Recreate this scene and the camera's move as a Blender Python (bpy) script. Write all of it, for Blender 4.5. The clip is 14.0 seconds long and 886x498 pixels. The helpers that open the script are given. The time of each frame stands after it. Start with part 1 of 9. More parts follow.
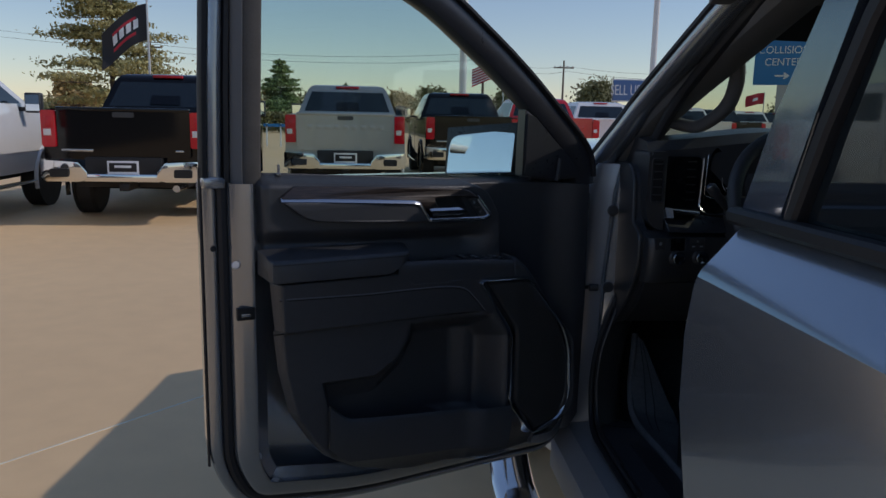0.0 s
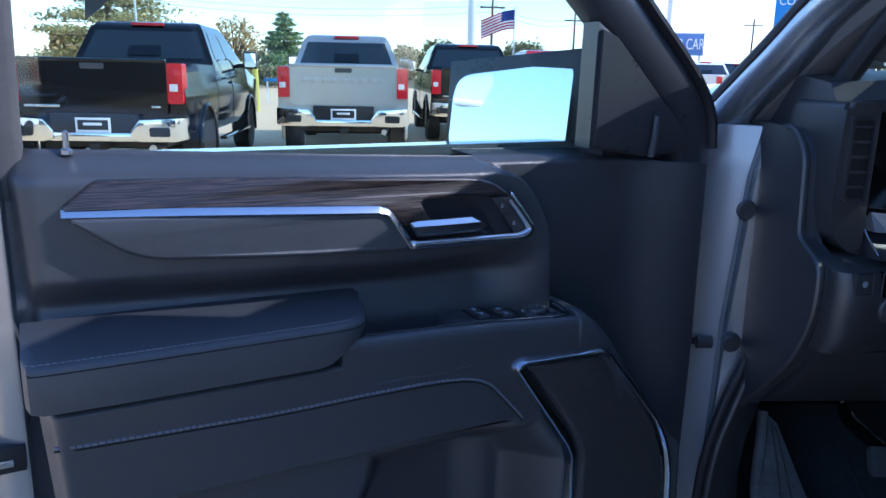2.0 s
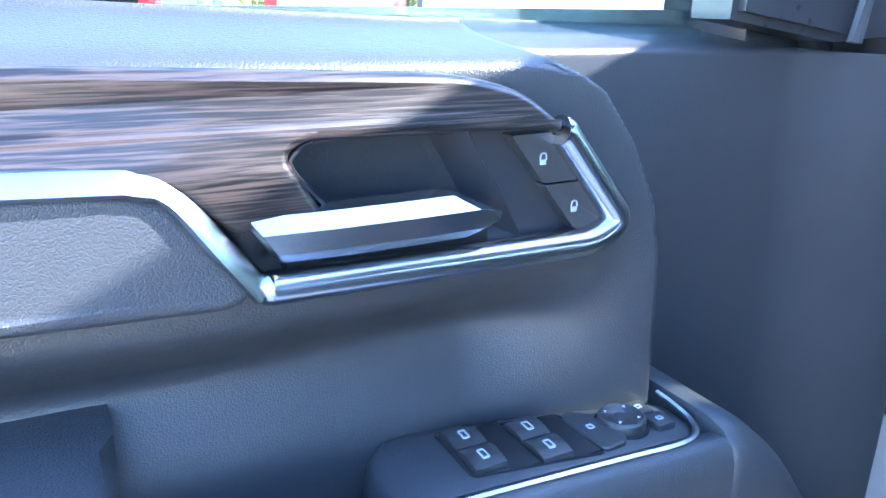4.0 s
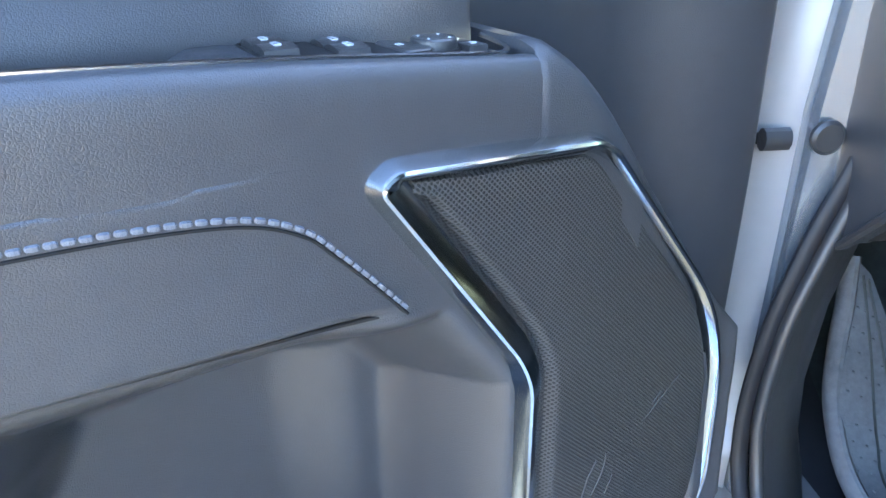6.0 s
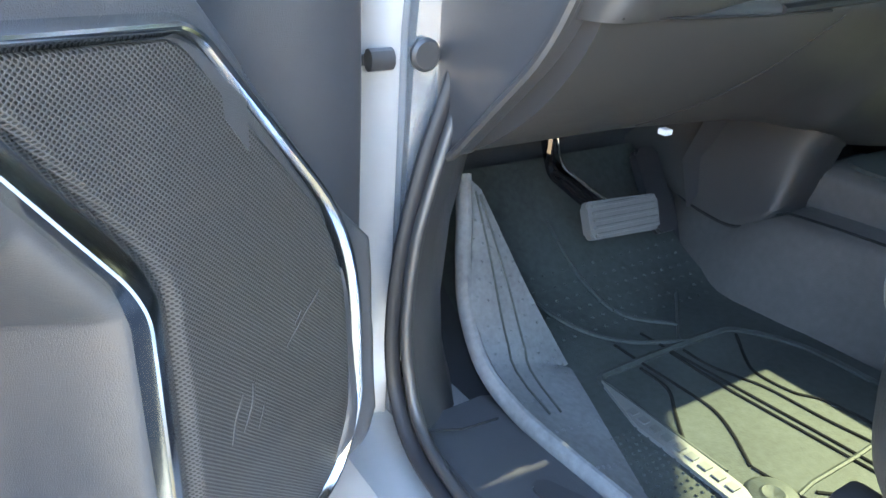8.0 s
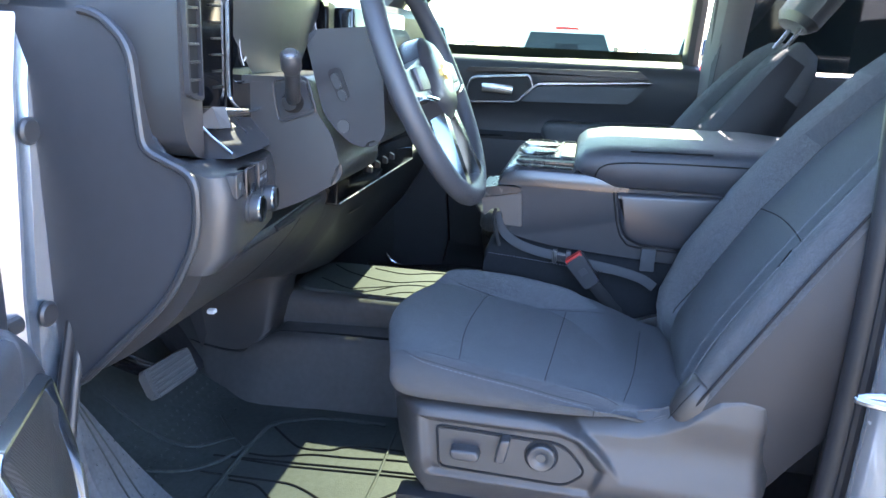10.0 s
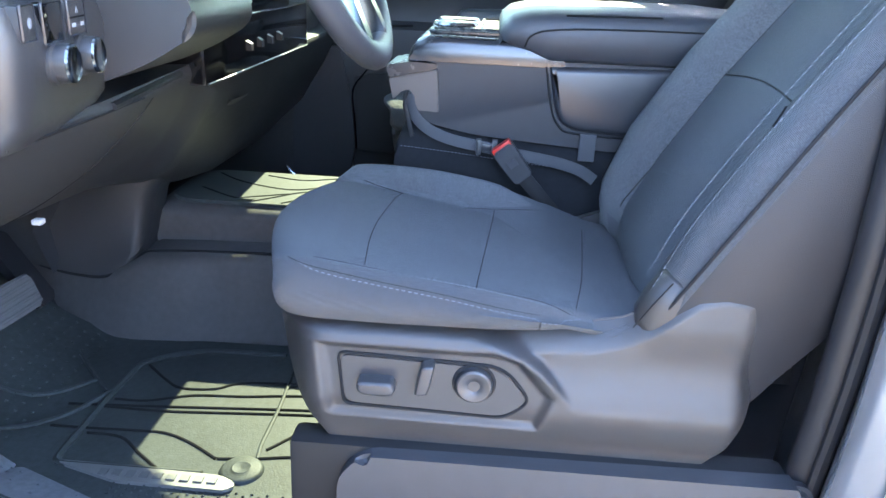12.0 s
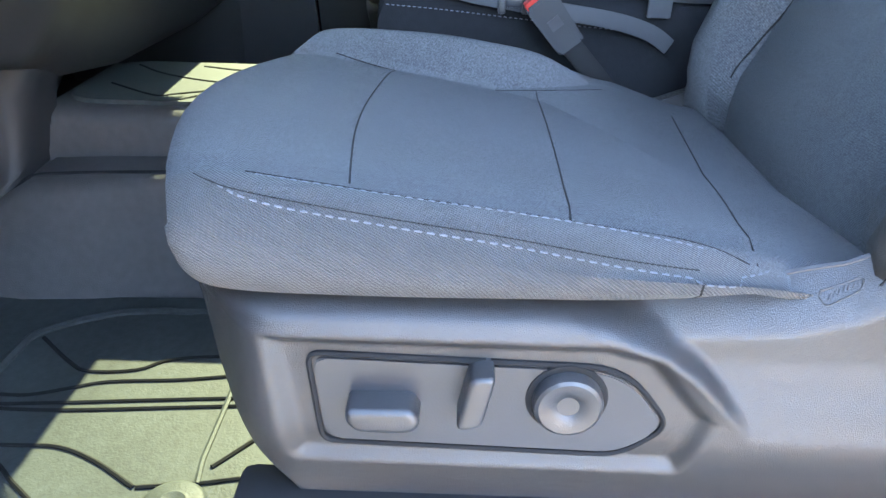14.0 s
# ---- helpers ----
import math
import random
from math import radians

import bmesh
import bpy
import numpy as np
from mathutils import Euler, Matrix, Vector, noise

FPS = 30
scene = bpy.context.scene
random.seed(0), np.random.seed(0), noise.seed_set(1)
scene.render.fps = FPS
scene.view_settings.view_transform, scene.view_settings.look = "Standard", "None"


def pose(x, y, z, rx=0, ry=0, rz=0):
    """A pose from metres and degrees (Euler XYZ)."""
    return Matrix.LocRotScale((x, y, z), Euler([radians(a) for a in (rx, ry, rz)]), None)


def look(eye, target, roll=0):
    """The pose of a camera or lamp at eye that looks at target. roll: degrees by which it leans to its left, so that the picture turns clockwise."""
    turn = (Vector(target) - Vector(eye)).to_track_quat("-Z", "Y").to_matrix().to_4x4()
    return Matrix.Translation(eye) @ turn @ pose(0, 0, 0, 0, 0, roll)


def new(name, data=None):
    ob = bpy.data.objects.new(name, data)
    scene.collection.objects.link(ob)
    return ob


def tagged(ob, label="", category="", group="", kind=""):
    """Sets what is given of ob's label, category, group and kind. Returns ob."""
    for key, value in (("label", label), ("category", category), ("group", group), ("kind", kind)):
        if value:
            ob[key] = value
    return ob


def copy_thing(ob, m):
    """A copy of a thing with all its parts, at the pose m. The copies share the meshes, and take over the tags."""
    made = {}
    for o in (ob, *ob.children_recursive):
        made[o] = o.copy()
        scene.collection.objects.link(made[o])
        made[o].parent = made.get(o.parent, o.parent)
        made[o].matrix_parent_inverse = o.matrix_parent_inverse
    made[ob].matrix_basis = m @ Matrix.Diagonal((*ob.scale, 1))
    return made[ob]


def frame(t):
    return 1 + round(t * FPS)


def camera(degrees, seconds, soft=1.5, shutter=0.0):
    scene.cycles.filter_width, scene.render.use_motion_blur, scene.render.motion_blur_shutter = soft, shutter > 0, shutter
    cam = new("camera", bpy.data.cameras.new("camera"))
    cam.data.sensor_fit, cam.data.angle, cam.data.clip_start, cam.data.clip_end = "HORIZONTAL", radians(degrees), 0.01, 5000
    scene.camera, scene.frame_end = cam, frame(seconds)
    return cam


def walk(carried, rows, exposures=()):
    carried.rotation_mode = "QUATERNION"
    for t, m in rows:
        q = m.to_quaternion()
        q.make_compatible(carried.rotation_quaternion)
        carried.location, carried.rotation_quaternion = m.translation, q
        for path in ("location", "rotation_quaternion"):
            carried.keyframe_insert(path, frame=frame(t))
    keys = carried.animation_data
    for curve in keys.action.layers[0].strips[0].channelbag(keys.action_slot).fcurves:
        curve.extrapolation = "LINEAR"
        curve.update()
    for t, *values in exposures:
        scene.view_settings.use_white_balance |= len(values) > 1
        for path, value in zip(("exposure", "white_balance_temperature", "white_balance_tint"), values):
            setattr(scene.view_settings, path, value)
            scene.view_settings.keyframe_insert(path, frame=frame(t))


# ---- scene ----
cam = camera(61.2, 14.0)
PATH = [
    (0, (-0.081, 0.487, 1.453), (0.067, 2.451, 1.104), 1.2),
    (0.5, (-0.072, 0.703, 1.449), (0.071, 2.664, 1.087), 1.1),
    (1, (-0.047, 0.955, 1.434), (0.093, 2.914, 1.054), 1.2),
    (1.5, (-0.02, 1.188, 1.416), (0.115, 3.14, 1.002), 1.1),
    (2, (0.001, 1.422, 1.403), (0.13, 3.364, 0.942), 1.2),
    (2.2, (0.011, 1.508, 1.398), (0.133, 3.445, 0.915), 1.0),
    (4.3, (0.074, 2.02, 1.301), (0.195, 3.908, 0.654), 0.7),
    (4.5, (0.076, 2.018, 1.298), (0.205, 3.9, 0.634), 0.7),
    (5, (0.092, 2.001, 1.262), (0.262, 3.857, 0.535), 0.5),
    (5.5, (0.128, 1.966, 1.226), (0.263, 3.794, 0.425), -0.5),
    (6, (0.149, 1.944, 1.171), (0.327, 3.751, 0.332), -0.5),
    (6.5, (0.166, 1.924, 1.108), (0.382, 3.71, 0.235), -0.4),
    (7, (0.171, 1.918, 1.062), (0.494, 3.691, 0.195), -0.3),
    (7.5, (0.166, 1.922, 1.064), (0.716, 3.637, 0.194), 0.6),
    (8, (0.174, 1.947, 1.114), (1.193, 3.443, 0.263), 3.3),
    (8.5, (0.091, 1.924, 1.176), (1.546, 3.069, 0.422), 4.6),
    (9, (-0.034, 1.928, 1.256), (1.696, 2.69, 0.602), 4.7),
    (9.2, (-0.094, 1.926, 1.283), (1.698, 2.568, 0.671), 4.3),
    (11.3, (-0.234, 1.953, 1.334), (1.668, 2.103, 0.733), 2.6),
    (11.5, (-0.168, 1.947, 1.297), (1.725, 2.086, 0.666), 2.5),
    (12, (0.01, 1.952, 1.205), (1.875, 2.051, 0.49), 2.8),
    (12.5, (0.189, 1.982, 1.131), (2.024, 2.04, 0.336), 3.2),
    (13, (0.308, 1.998, 1.084), (2.118, 2.026, 0.233), 3.5),
    (13.5, (0.352, 2.007, 1.068), (2.143, 2.006, 0.18), 4.0),
    (14, (0.347, 2.014, 1.066), (2.121, 2.033, 0.142), 1.5),
]
EXPO = [(0, -0.66, 6400, 17), (0.4, 0.42, 6200, 15), (1.5, 0.90, 5600, 17), (2.2, 1.40, 5050, 18), (4.3, 4.0, 5400, 12), (5.0, 4.0, 5600, 12), (6.0, 4.2, 6500, 11), (6.6, 4.4, 6900, 11), (7.5, 4.5, 7300, 10), (8.0, 4.75, 7400, 10), (8.5, 4.6, 7200, 10), (9.2, 4.26, 6350, 14), (11.3, 4.06, 6400, 20), (12.5, 4.90, 6950, 17), (14.0, 4.90, 7200, 16)]
walk(cam, [(t, look(eye, target, roll)) for t, eye, target, roll in PATH], EXPO)

from mathutils.bvhtree import BVHTree
from mathutils.geometry import tessellate_polygon

# ---- light: clear autumn day, sun low over the passenger side ----
SUN_EL, SUN_AZ = 37.0, -4.5  # degrees above the horizon; from +x towards +y
world = bpy.data.worlds.new("sky")
scene.world = world
world.use_nodes = True
wn = world.node_tree.nodes
sky = wn.new("ShaderNodeTexSky")
sky.sky_type = "NISHITA"
sky.sun_disc = False
sky.sun_elevation = radians(SUN_EL)
sky.sun_rotation = radians(90 - SUN_AZ)
sky.air_density, sky.dust_density, sky.ozone_density = 1.0, 0.15, 2.0
wn["Background"].inputs["Strength"].default_value = 0.15
world.node_tree.links.new(sky.outputs["Color"], wn["Background"].inputs["Color"])
sun_data = bpy.data.lights.new("sun", "SUN")
sun_data.energy, sun_data.angle, sun_data.color = 2.15, radians(0.53), (1.0, 0.93, 0.82)
sun = new("sun", sun_data)
_s = Vector((math.cos(radians(SUN_EL)) * math.cos(radians(SUN_AZ)), math.cos(radians(SUN_EL)) * math.sin(radians(SUN_AZ)), math.sin(radians(SUN_EL))))
sun.matrix_world = look(_s * 30, (0, 0, 0))


# ---- materials ----
def M(name, col, rough=0.5, metal=0.0, var=0.12, vscale=6.0, bump=0.0, bscale=400.0, coat=0.0, kind="noise", detail=4.0, spec=0.5, rvar=0.1):
    """A surface with two scales of colour change, uneven gloss and fine relief."""
    m = bpy.data.materials.new(name)
    m.use_nodes = True
    nt = m.node_tree
    n, l = nt.nodes, nt.links
    p = n["Principled BSDF"]
    tc = n.new("ShaderNodeTexCoord")
    big = n.new("ShaderNodeTexNoise")
    big.inputs["Scale"].default_value, big.inputs["Detail"].default_value = vscale, detail
    fine = n.new("ShaderNodeTexNoise")
    fine.inputs["Scale"].default_value, fine.inputs["Detail"].default_value = vscale * 14, 3.0
    l.new(tc.outputs["Object"], big.inputs["Vector"])
    l.new(tc.outputs["Object"], fine.inputs["Vector"])
    both = n.new("ShaderNodeMix")
    both.inputs[0].default_value = 0.4
    l.new(big.outputs["Fac"], both.inputs[2])
    l.new(fine.outputs["Fac"], both.inputs[3])
    ramp = n.new("ShaderNodeMix")
    ramp.data_type = "RGBA"
    lo = [max(0.0, c * (1 - var * 2)) for c in col]
    hi = [min(1.0, c * (1 + var * 2)) for c in col]
    ramp.inputs[6].default_value, ramp.inputs[7].default_value = (*lo, 1), (*hi, 1)
    l.new(both.outputs[0], ramp.inputs[0])
    l.new(ramp.outputs[2], p.inputs["Base Color"])
    mr = n.new("ShaderNodeMapRange")
    mr.inputs["To Min"].default_value, mr.inputs["To Max"].default_value = max(0.02, rough - rvar), min(1, rough + rvar)
    l.new(both.outputs[0], mr.inputs["Value"])
    l.new(mr.outputs["Result"], p.inputs["Roughness"])
    p.inputs["Metallic"].default_value = metal
    p.inputs["Coat Weight"].default_value = coat
    p.inputs["Coat Roughness"].default_value = 0.05
    p.inputs["Specular IOR Level"].default_value = spec
    if kind == "pebble":
        cells, fold = n.new("ShaderNodeTexVoronoi"), n.new("ShaderNodeTexNoise")
        cells.feature = "DISTANCE_TO_EDGE"
        cells.inputs["Scale"].default_value, fold.inputs["Scale"].default_value = bscale, bscale * 0.35
        warp, push = n.new("ShaderNodeVectorMath"), n.new("ShaderNodeVectorMath")
        push.operation, warp.operation = "SCALE", "ADD"
        push.inputs["Scale"].default_value = 1.6 / bscale
        l.new(tc.outputs["Object"], fold.inputs["Vector"])
        l.new(fold.outputs["Color"], push.inputs[0])
        l.new(tc.outputs["Object"], warp.inputs[0])
        l.new(push.outputs[0], warp.inputs[1])
        l.new(warp.outputs[0], cells.inputs["Vector"])
        top = n.new("ShaderNodeMapRange")
        top.inputs["From Max"].default_value = 0.22
        l.new(cells.outputs["Distance"], top.inputs["Value"])
        b = n.new("ShaderNodeBump")
        b.inputs["Strength"].default_value, b.inputs["Distance"].default_value = bump, 0.0006
        l.new(top.outputs["Result"], b.inputs["Height"])
        l.new(b.outputs["Normal"], p.inputs["Normal"])
    elif bump:
        tex = n.new("ShaderNodeTexVoronoi" if kind == "grain" else "ShaderNodeTexNoise")
        tex.inputs["Scale"].default_value = bscale
        l.new(tc.outputs["Object"], tex.inputs["Vector"])
        b = n.new("ShaderNodeBump")
        b.inputs["Strength"].default_value, b.inputs["Distance"].default_value = bump, 0.001
        l.new(tex.outputs["Distance" if kind == "grain" else "Fac"], b.inputs["Height"])
        l.new(b.outputs["Normal"], p.inputs["Normal"])
    return m


def weave(name, col, pitch, strength, rough, var=0.1, melange=0.0):
    """Twill cloth: slanting yarn ridges crossed by finer threads, flecked in colour."""
    m = M(name, col, rough, var=var, vscale=7, spec=0.25)
    n, l = m.node_tree.nodes, m.node_tree.links
    p = n["Principled BSDF"]
    p.inputs["Sheen Weight"].default_value, p.inputs["Sheen Roughness"].default_value = 0.14, 0.45

    def bands(rot, size, twist):
        mp = n.new("ShaderNodeMapping")
        mp.inputs["Rotation"].default_value = rot
        l.new(n["Texture Coordinate"].outputs["Object"], mp.inputs["Vector"])
        w = n.new("ShaderNodeTexWave")
        w.bands_direction = "X"
        w.inputs["Scale"].default_value = 0.314 / size
        w.inputs["Distortion"].default_value, w.inputs["Detail"].default_value, w.inputs["Detail Scale"].default_value = twist, 1.0, 1.5
        l.new(mp.outputs["Vector"], w.inputs["Vector"])
        return w.outputs["Fac"]
    a, c = bands((0.5, 0.62, 0.85), pitch, 1.2), bands((0.2, -0.9, -0.75), pitch * 0.62, 1.6)
    both = n.new("ShaderNodeMath")
    both.operation = "MULTIPLY_ADD"
    both.inputs[1].default_value = 0.45
    l.new(c, both.inputs[0])
    l.new(a, both.inputs[2])
    spot = n.new("ShaderNodeTexNoise")
    spot.inputs["Scale"].default_value, spot.inputs["Detail"].default_value = 0.75 / pitch, 2.0
    l.new(n["Texture Coordinate"].outputs["Object"], spot.inputs["Vector"])
    fl = n.new("ShaderNodeMapRange")
    fl.inputs["From Min"].default_value, fl.inputs["From Max"].default_value = 0.35, 0.7
    fl.inputs["To Min"].default_value, fl.inputs["To Max"].default_value = 1.0 - 0.5 * melange, 1.0 + 2.2 * melange
    l.new(spot.outputs["Fac"], fl.inputs["Value"])
    grey = n.new("ShaderNodeMapRange")
    grey.inputs["From Max"].default_value, grey.inputs["To Min"].default_value, grey.inputs["To Max"].default_value = 1.45, 0.72, 1.28
    l.new(both.outputs[0], grey.inputs["Value"])
    lit = n.new("ShaderNodeMath")
    lit.operation = "MULTIPLY"
    l.new(grey.outputs["Result"], lit.inputs[0])
    l.new(fl.outputs["Result"], lit.inputs[1])
    fleck = n.new("ShaderNodeMix")
    fleck.data_type, fleck.blend_type = "RGBA", "MULTIPLY"
    fleck.inputs[0].default_value = 1.0
    l.new(p.inputs["Base Color"].links[0].from_socket, fleck.inputs[6])
    l.new(lit.outputs[0], fleck.inputs[7])
    l.new(fleck.outputs[2], p.inputs["Base Color"])
    b = n.new("ShaderNodeBump")
    b.inputs["Strength"].default_value, b.inputs["Distance"].default_value = strength, 0.0008
    l.new(both.outputs[0], b.inputs["Height"])
    l.new(b.outputs["Normal"], p.inputs["Normal"])
    return m


def wood_mat():
    m = M("open_pore_wood", (0.055, 0.032, 0.02), 0.36, var=0.3, vscale=5, coat=0.25)
    nt = m.node_tree
    n, l = nt.nodes, nt.links
    p = n["Principled BSDF"]
    tc = n["Texture Coordinate"]
    mp = n.new("ShaderNodeMapping")
    mp.inputs["Scale"].default_value = (5, 5, 190)
    l.new(tc.outputs["Object"], mp.inputs["Vector"])
    g = n.new("ShaderNodeTexNoise")
    g.inputs["Scale"].default_value, g.inputs["Detail"].default_value, g.inputs["Distortion"].default_value = 5.0, 8.0, 0.6
    l.new(mp.outputs["Vector"], g.inputs["Vector"])
    r = n.new("ShaderNodeValToRGB")
    r.color_ramp.elements[0].position, r.color_ramp.elements[0].color = 0.42, (0.007, 0.005, 0.0045, 1)
    r.color_ramp.elements[1].position, r.color_ramp.elements[1].color = 0.60, (0.058, 0.040, 0.032, 1)
    l.new(g.outputs["Fac"], r.inputs["Fac"])
    l.new(r.outputs["Color"], p.inputs["Base Color"])
    b = n.new("ShaderNodeBump")
    b.inputs["Strength"].default_value, b.inputs["Distance"].default_value = 0.25, 0.0006
    l.new(g.outputs["Fac"], b.inputs["Height"])
    l.new(b.outputs["Normal"], p.inputs["Normal"])
    return m


def glass_mat(name, tint):
    """A thin pane: clear, tinted, with a faint gloss."""
    m = bpy.data.materials.new(name)
    m.use_nodes = True
    n, l = m.node_tree.nodes, m.node_tree.links
    n.remove(n["Principled BSDF"])
    tr, gl, fr, mx_ = n.new("ShaderNodeBsdfTransparent"), n.new("ShaderNodeBsdfGlossy"), n.new("ShaderNodeLayerWeight"), n.new("ShaderNodeMixShader")
    tr.inputs["Color"].default_value = (*tint, 1)
    gl.inputs["Roughness"].default_value = 0.02
    fr.inputs["Blend"].default_value = 0.12
    cap = n.new("ShaderNodeMapRange")
    cap.inputs["To Min"].default_value, cap.inputs["To Max"].default_value = 0.035, 0.4
    l.new(fr.outputs["Facing"], cap.inputs["Value"])
    l.new(cap.outputs["Result"], mx_.inputs[0])
    l.new(tr.outputs[0], mx_.inputs[1])
    l.new(gl.outputs[0], mx_.inputs[2])
    l.new(mx_.outputs[0], n["Material Output"].inputs["Surface"])
    return m


def mesh_mat(name, col, pitch, rough):
    """A perforated sheet: staggered round holes of the given pitch over local x and z."""
    m = M(name, col, rough, var=0.08, vscale=8)
    n, l = m.node_tree.nodes, m.node_tree.links
    p = n["Principled BSDF"]
    sep = n.new("ShaderNodeSeparateXYZ")
    l.new(n["Texture Coordinate"].outputs["Object"], sep.inputs[0])

    def op(kind, a, c):
        x = n.new("ShaderNodeMath")
        x.operation = kind
        for k, v in ((0, a), (1, c)):
            if v is None:
                continue
            if isinstance(v, (int, float)):
                x.inputs[k].default_value = v
            else:
                l.new(v, x.inputs[k])
        return x.outputs[0]
    k = math.pi / pitch
    a = op("ADD", sep.outputs["X"], sep.outputs["Z"])
    c = op("SUBTRACT", sep.outputs["X"], sep.outputs["Z"])
    f = op("MULTIPLY", op("SINE", op("MULTIPLY", a, k), None), op("SINE", op("MULTIPLY", c, k), None))
    f = op("ABSOLUTE", f, None)
    r = n.new("ShaderNodeMapRange")
    r.interpolation_type = "SMOOTHSTEP"
    r.inputs["From Min"].default_value, r.inputs["From Max"].default_value = 0.25, 0.7
    l.new(f, r.inputs["Value"])
    old = p.inputs["Base Color"].links[0].from_socket
    mix = n.new("ShaderNodeMix")
    mix.data_type = "RGBA"
    l.new(r.outputs["Result"], mix.inputs[0])
    l.new(old, mix.inputs[6])
    mix.inputs[7].default_value = (0.004, 0.004, 0.004, 1)
    l.new(mix.outputs[2], p.inputs["Base Color"])
    bp_ = n.new("ShaderNodeBump")
    bp_.invert = True
    bp_.inputs["Strength"].default_value, bp_.inputs["Distance"].default_value = 0.8, 0.0008
    l.new(r.outputs["Result"], bp_.inputs["Height"])
    l.new(bp_.outputs["Normal"], p.inputs["Normal"])
    return m


def concrete_mat():
    m = M("concrete_paving", (0.86, 0.59, 0.33), 0.85, var=0.10, vscale=0.35, bump=0.4, bscale=60, detail=8)
    return m


FILM = M("slate_pillar_film", (0.16, 0.20, 0.27), 0.22, 0.75, var=0.03, vscale=2, coat=1.0, rvar=0.03)
PLASTIC = M("charcoal_grained_plastic", (0.046, 0.048, 0.054), 0.37, var=0.14, vscale=4, bump=0.22, bscale=640, kind="pebble", spec=0.6)
PLASTIC2 = M("charcoal_moulded_plastic", (0.040, 0.0395, 0.041), 0.33, var=0.10, vscale=4, bump=0.22, bscale=800, kind="pebble", spec=0.8)
VINYL = M("black_soft_vinyl", (0.046, 0.049, 0.056), 0.42, var=0.08, vscale=5, bump=0.30, bscale=640, kind="pebble", spec=0.6)
SMOOTH = M("smooth_black_plastic", (0.034, 0.035, 0.040), 0.30, var=0.08, bump=0.12, bscale=900, spec=0.65)
# real black parts, and also the painted shade of wheel arches and hollows
DARK = M("matt_black_plastic_and_shade", (0.012, 0.012, 0.013), 0.6, var=0.1)
RUBBER = M("black_rubber_seal", (0.016, 0.016, 0.019), 0.55, var=0.12, bump=0.1, bscale=200)
GLOSS = M("piano_black", (0.006, 0.006, 0.007), 0.08, var=0.05, rvar=0.03)
CHROME = M("satin_chrome", (0.49, 0.51, 0.545), 0.24, 1.0, var=0.04, rvar=0.05)
CUSHM = M("dark_cushion_cloth", (0.020, 0.021, 0.024), 0.95, var=0.2, vscale=8, bump=0.5, bscale=700, spec=0.12)
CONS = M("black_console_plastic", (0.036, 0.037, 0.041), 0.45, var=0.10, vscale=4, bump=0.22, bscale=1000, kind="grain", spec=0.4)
PADR = M("worn_pedal_rubber", (0.10, 0.105, 0.11), 0.7, var=0.2, vscale=30, bump=0.3, bscale=500)
BRIGHT = M("bright_chrome", (0.75, 0.76, 0.78), 0.07, 1.0, var=0.02, rvar=0.03)
PAINT = M("slate_metallic_paint", (0.52, 0.56, 0.61), 0.24, 0.8, var=0.03, vscale=2, coat=1.0, rvar=0.04)
JAMB = M("silver_grey_jamb_paint", (0.42, 0.425, 0.435), 0.32, 0.4, var=0.06, vscale=4, coat=0.7, rvar=0.06)
SURROUND = M("bevelled_dark_chrome", (0.42, 0.45, 0.48), 0.14, 1.0, var=0.03, rvar=0.04)
BLACKCHROME = M("dark_chrome", (0.26, 0.285, 0.31), 0.16, 1.0, var=0.03, rvar=0.04)
FRAME_P = M("grey_door_edge_paint", (0.31, 0.33, 0.36), 0.24, 0.75, var=0.05, vscale=5, coat=0.9, rvar=0.05)
GRILLE = mesh_mat("perforated_speaker_grille", (0.062, 0.060, 0.060), 0.0033, 0.45)
CLOTH = weave("dark_grey_twill_cloth", (0.072, 0.075, 0.080), 0.0012, 0.75, 0.85, var=0.12)
CLOTH_C = weave("dark_grey_knit_cloth", (0.066, 0.071, 0.078), 0.0010, 0.85, 0.9, var=0.18, melange=0.30)
CLOTH_M = weave("melange_grey_cloth", (0.086, 0.090, 0.097), 0.0012, 0.8, 0.9, var=0.2, melange=0.38)
THREAD = M("pale_grey_thread", (0.15, 0.16, 0.185), 0.8, bump=0.4, bscale=2500)
SIDEV = M("matt_black_leatherette", (0.021, 0.021, 0.024), 0.5, var=0.08, bump=0.25, bscale=600, kind="pebble", spec=0.4)
GLOSSV = M("smooth_brown_black_leatherette", (0.046, 0.042, 0.039), 0.46, var=0.08, bump=0.2, bscale=500, kind="pebble", spec=0.5)
SHELLP = M("charcoal_seat_shell_plastic", (0.040, 0.038, 0.038), 0.33, var=0.10, vscale=4, bump=0.36, bscale=900, kind="pebble", spec=0.8)
KNEEP = M("charcoal_knee_panel_plastic", (0.034, 0.0335, 0.0345), 0.48, var=0.10, vscale=4, bump=0.25, bscale=800, kind="pebble", spec=0.5)
SILVER = M("satin_silver_plastic", (0.17, 0.17, 0.175), 0.34, 0.5, var=0.03)
TRAYP = M("satin_black_tray_plastic", (0.032, 0.034, 0.038), 0.27, var=0.06, bump=0.05, bscale=900, spec=0.8)
SEAM = M("dark_seam", (0.008, 0.008, 0.009), 0.9)
LINING = M("dusty_floor_lining", (0.076, 0.073, 0.072), 0.55, var=0.25, vscale=6, bump=0.3, bscale=700, kind="grain", spec=0.3)
CARPET = M("black_floor_carpet", (0.03, 0.03, 0.034), 0.95, var=0.25, vscale=30, bump=0.8, bscale=900)
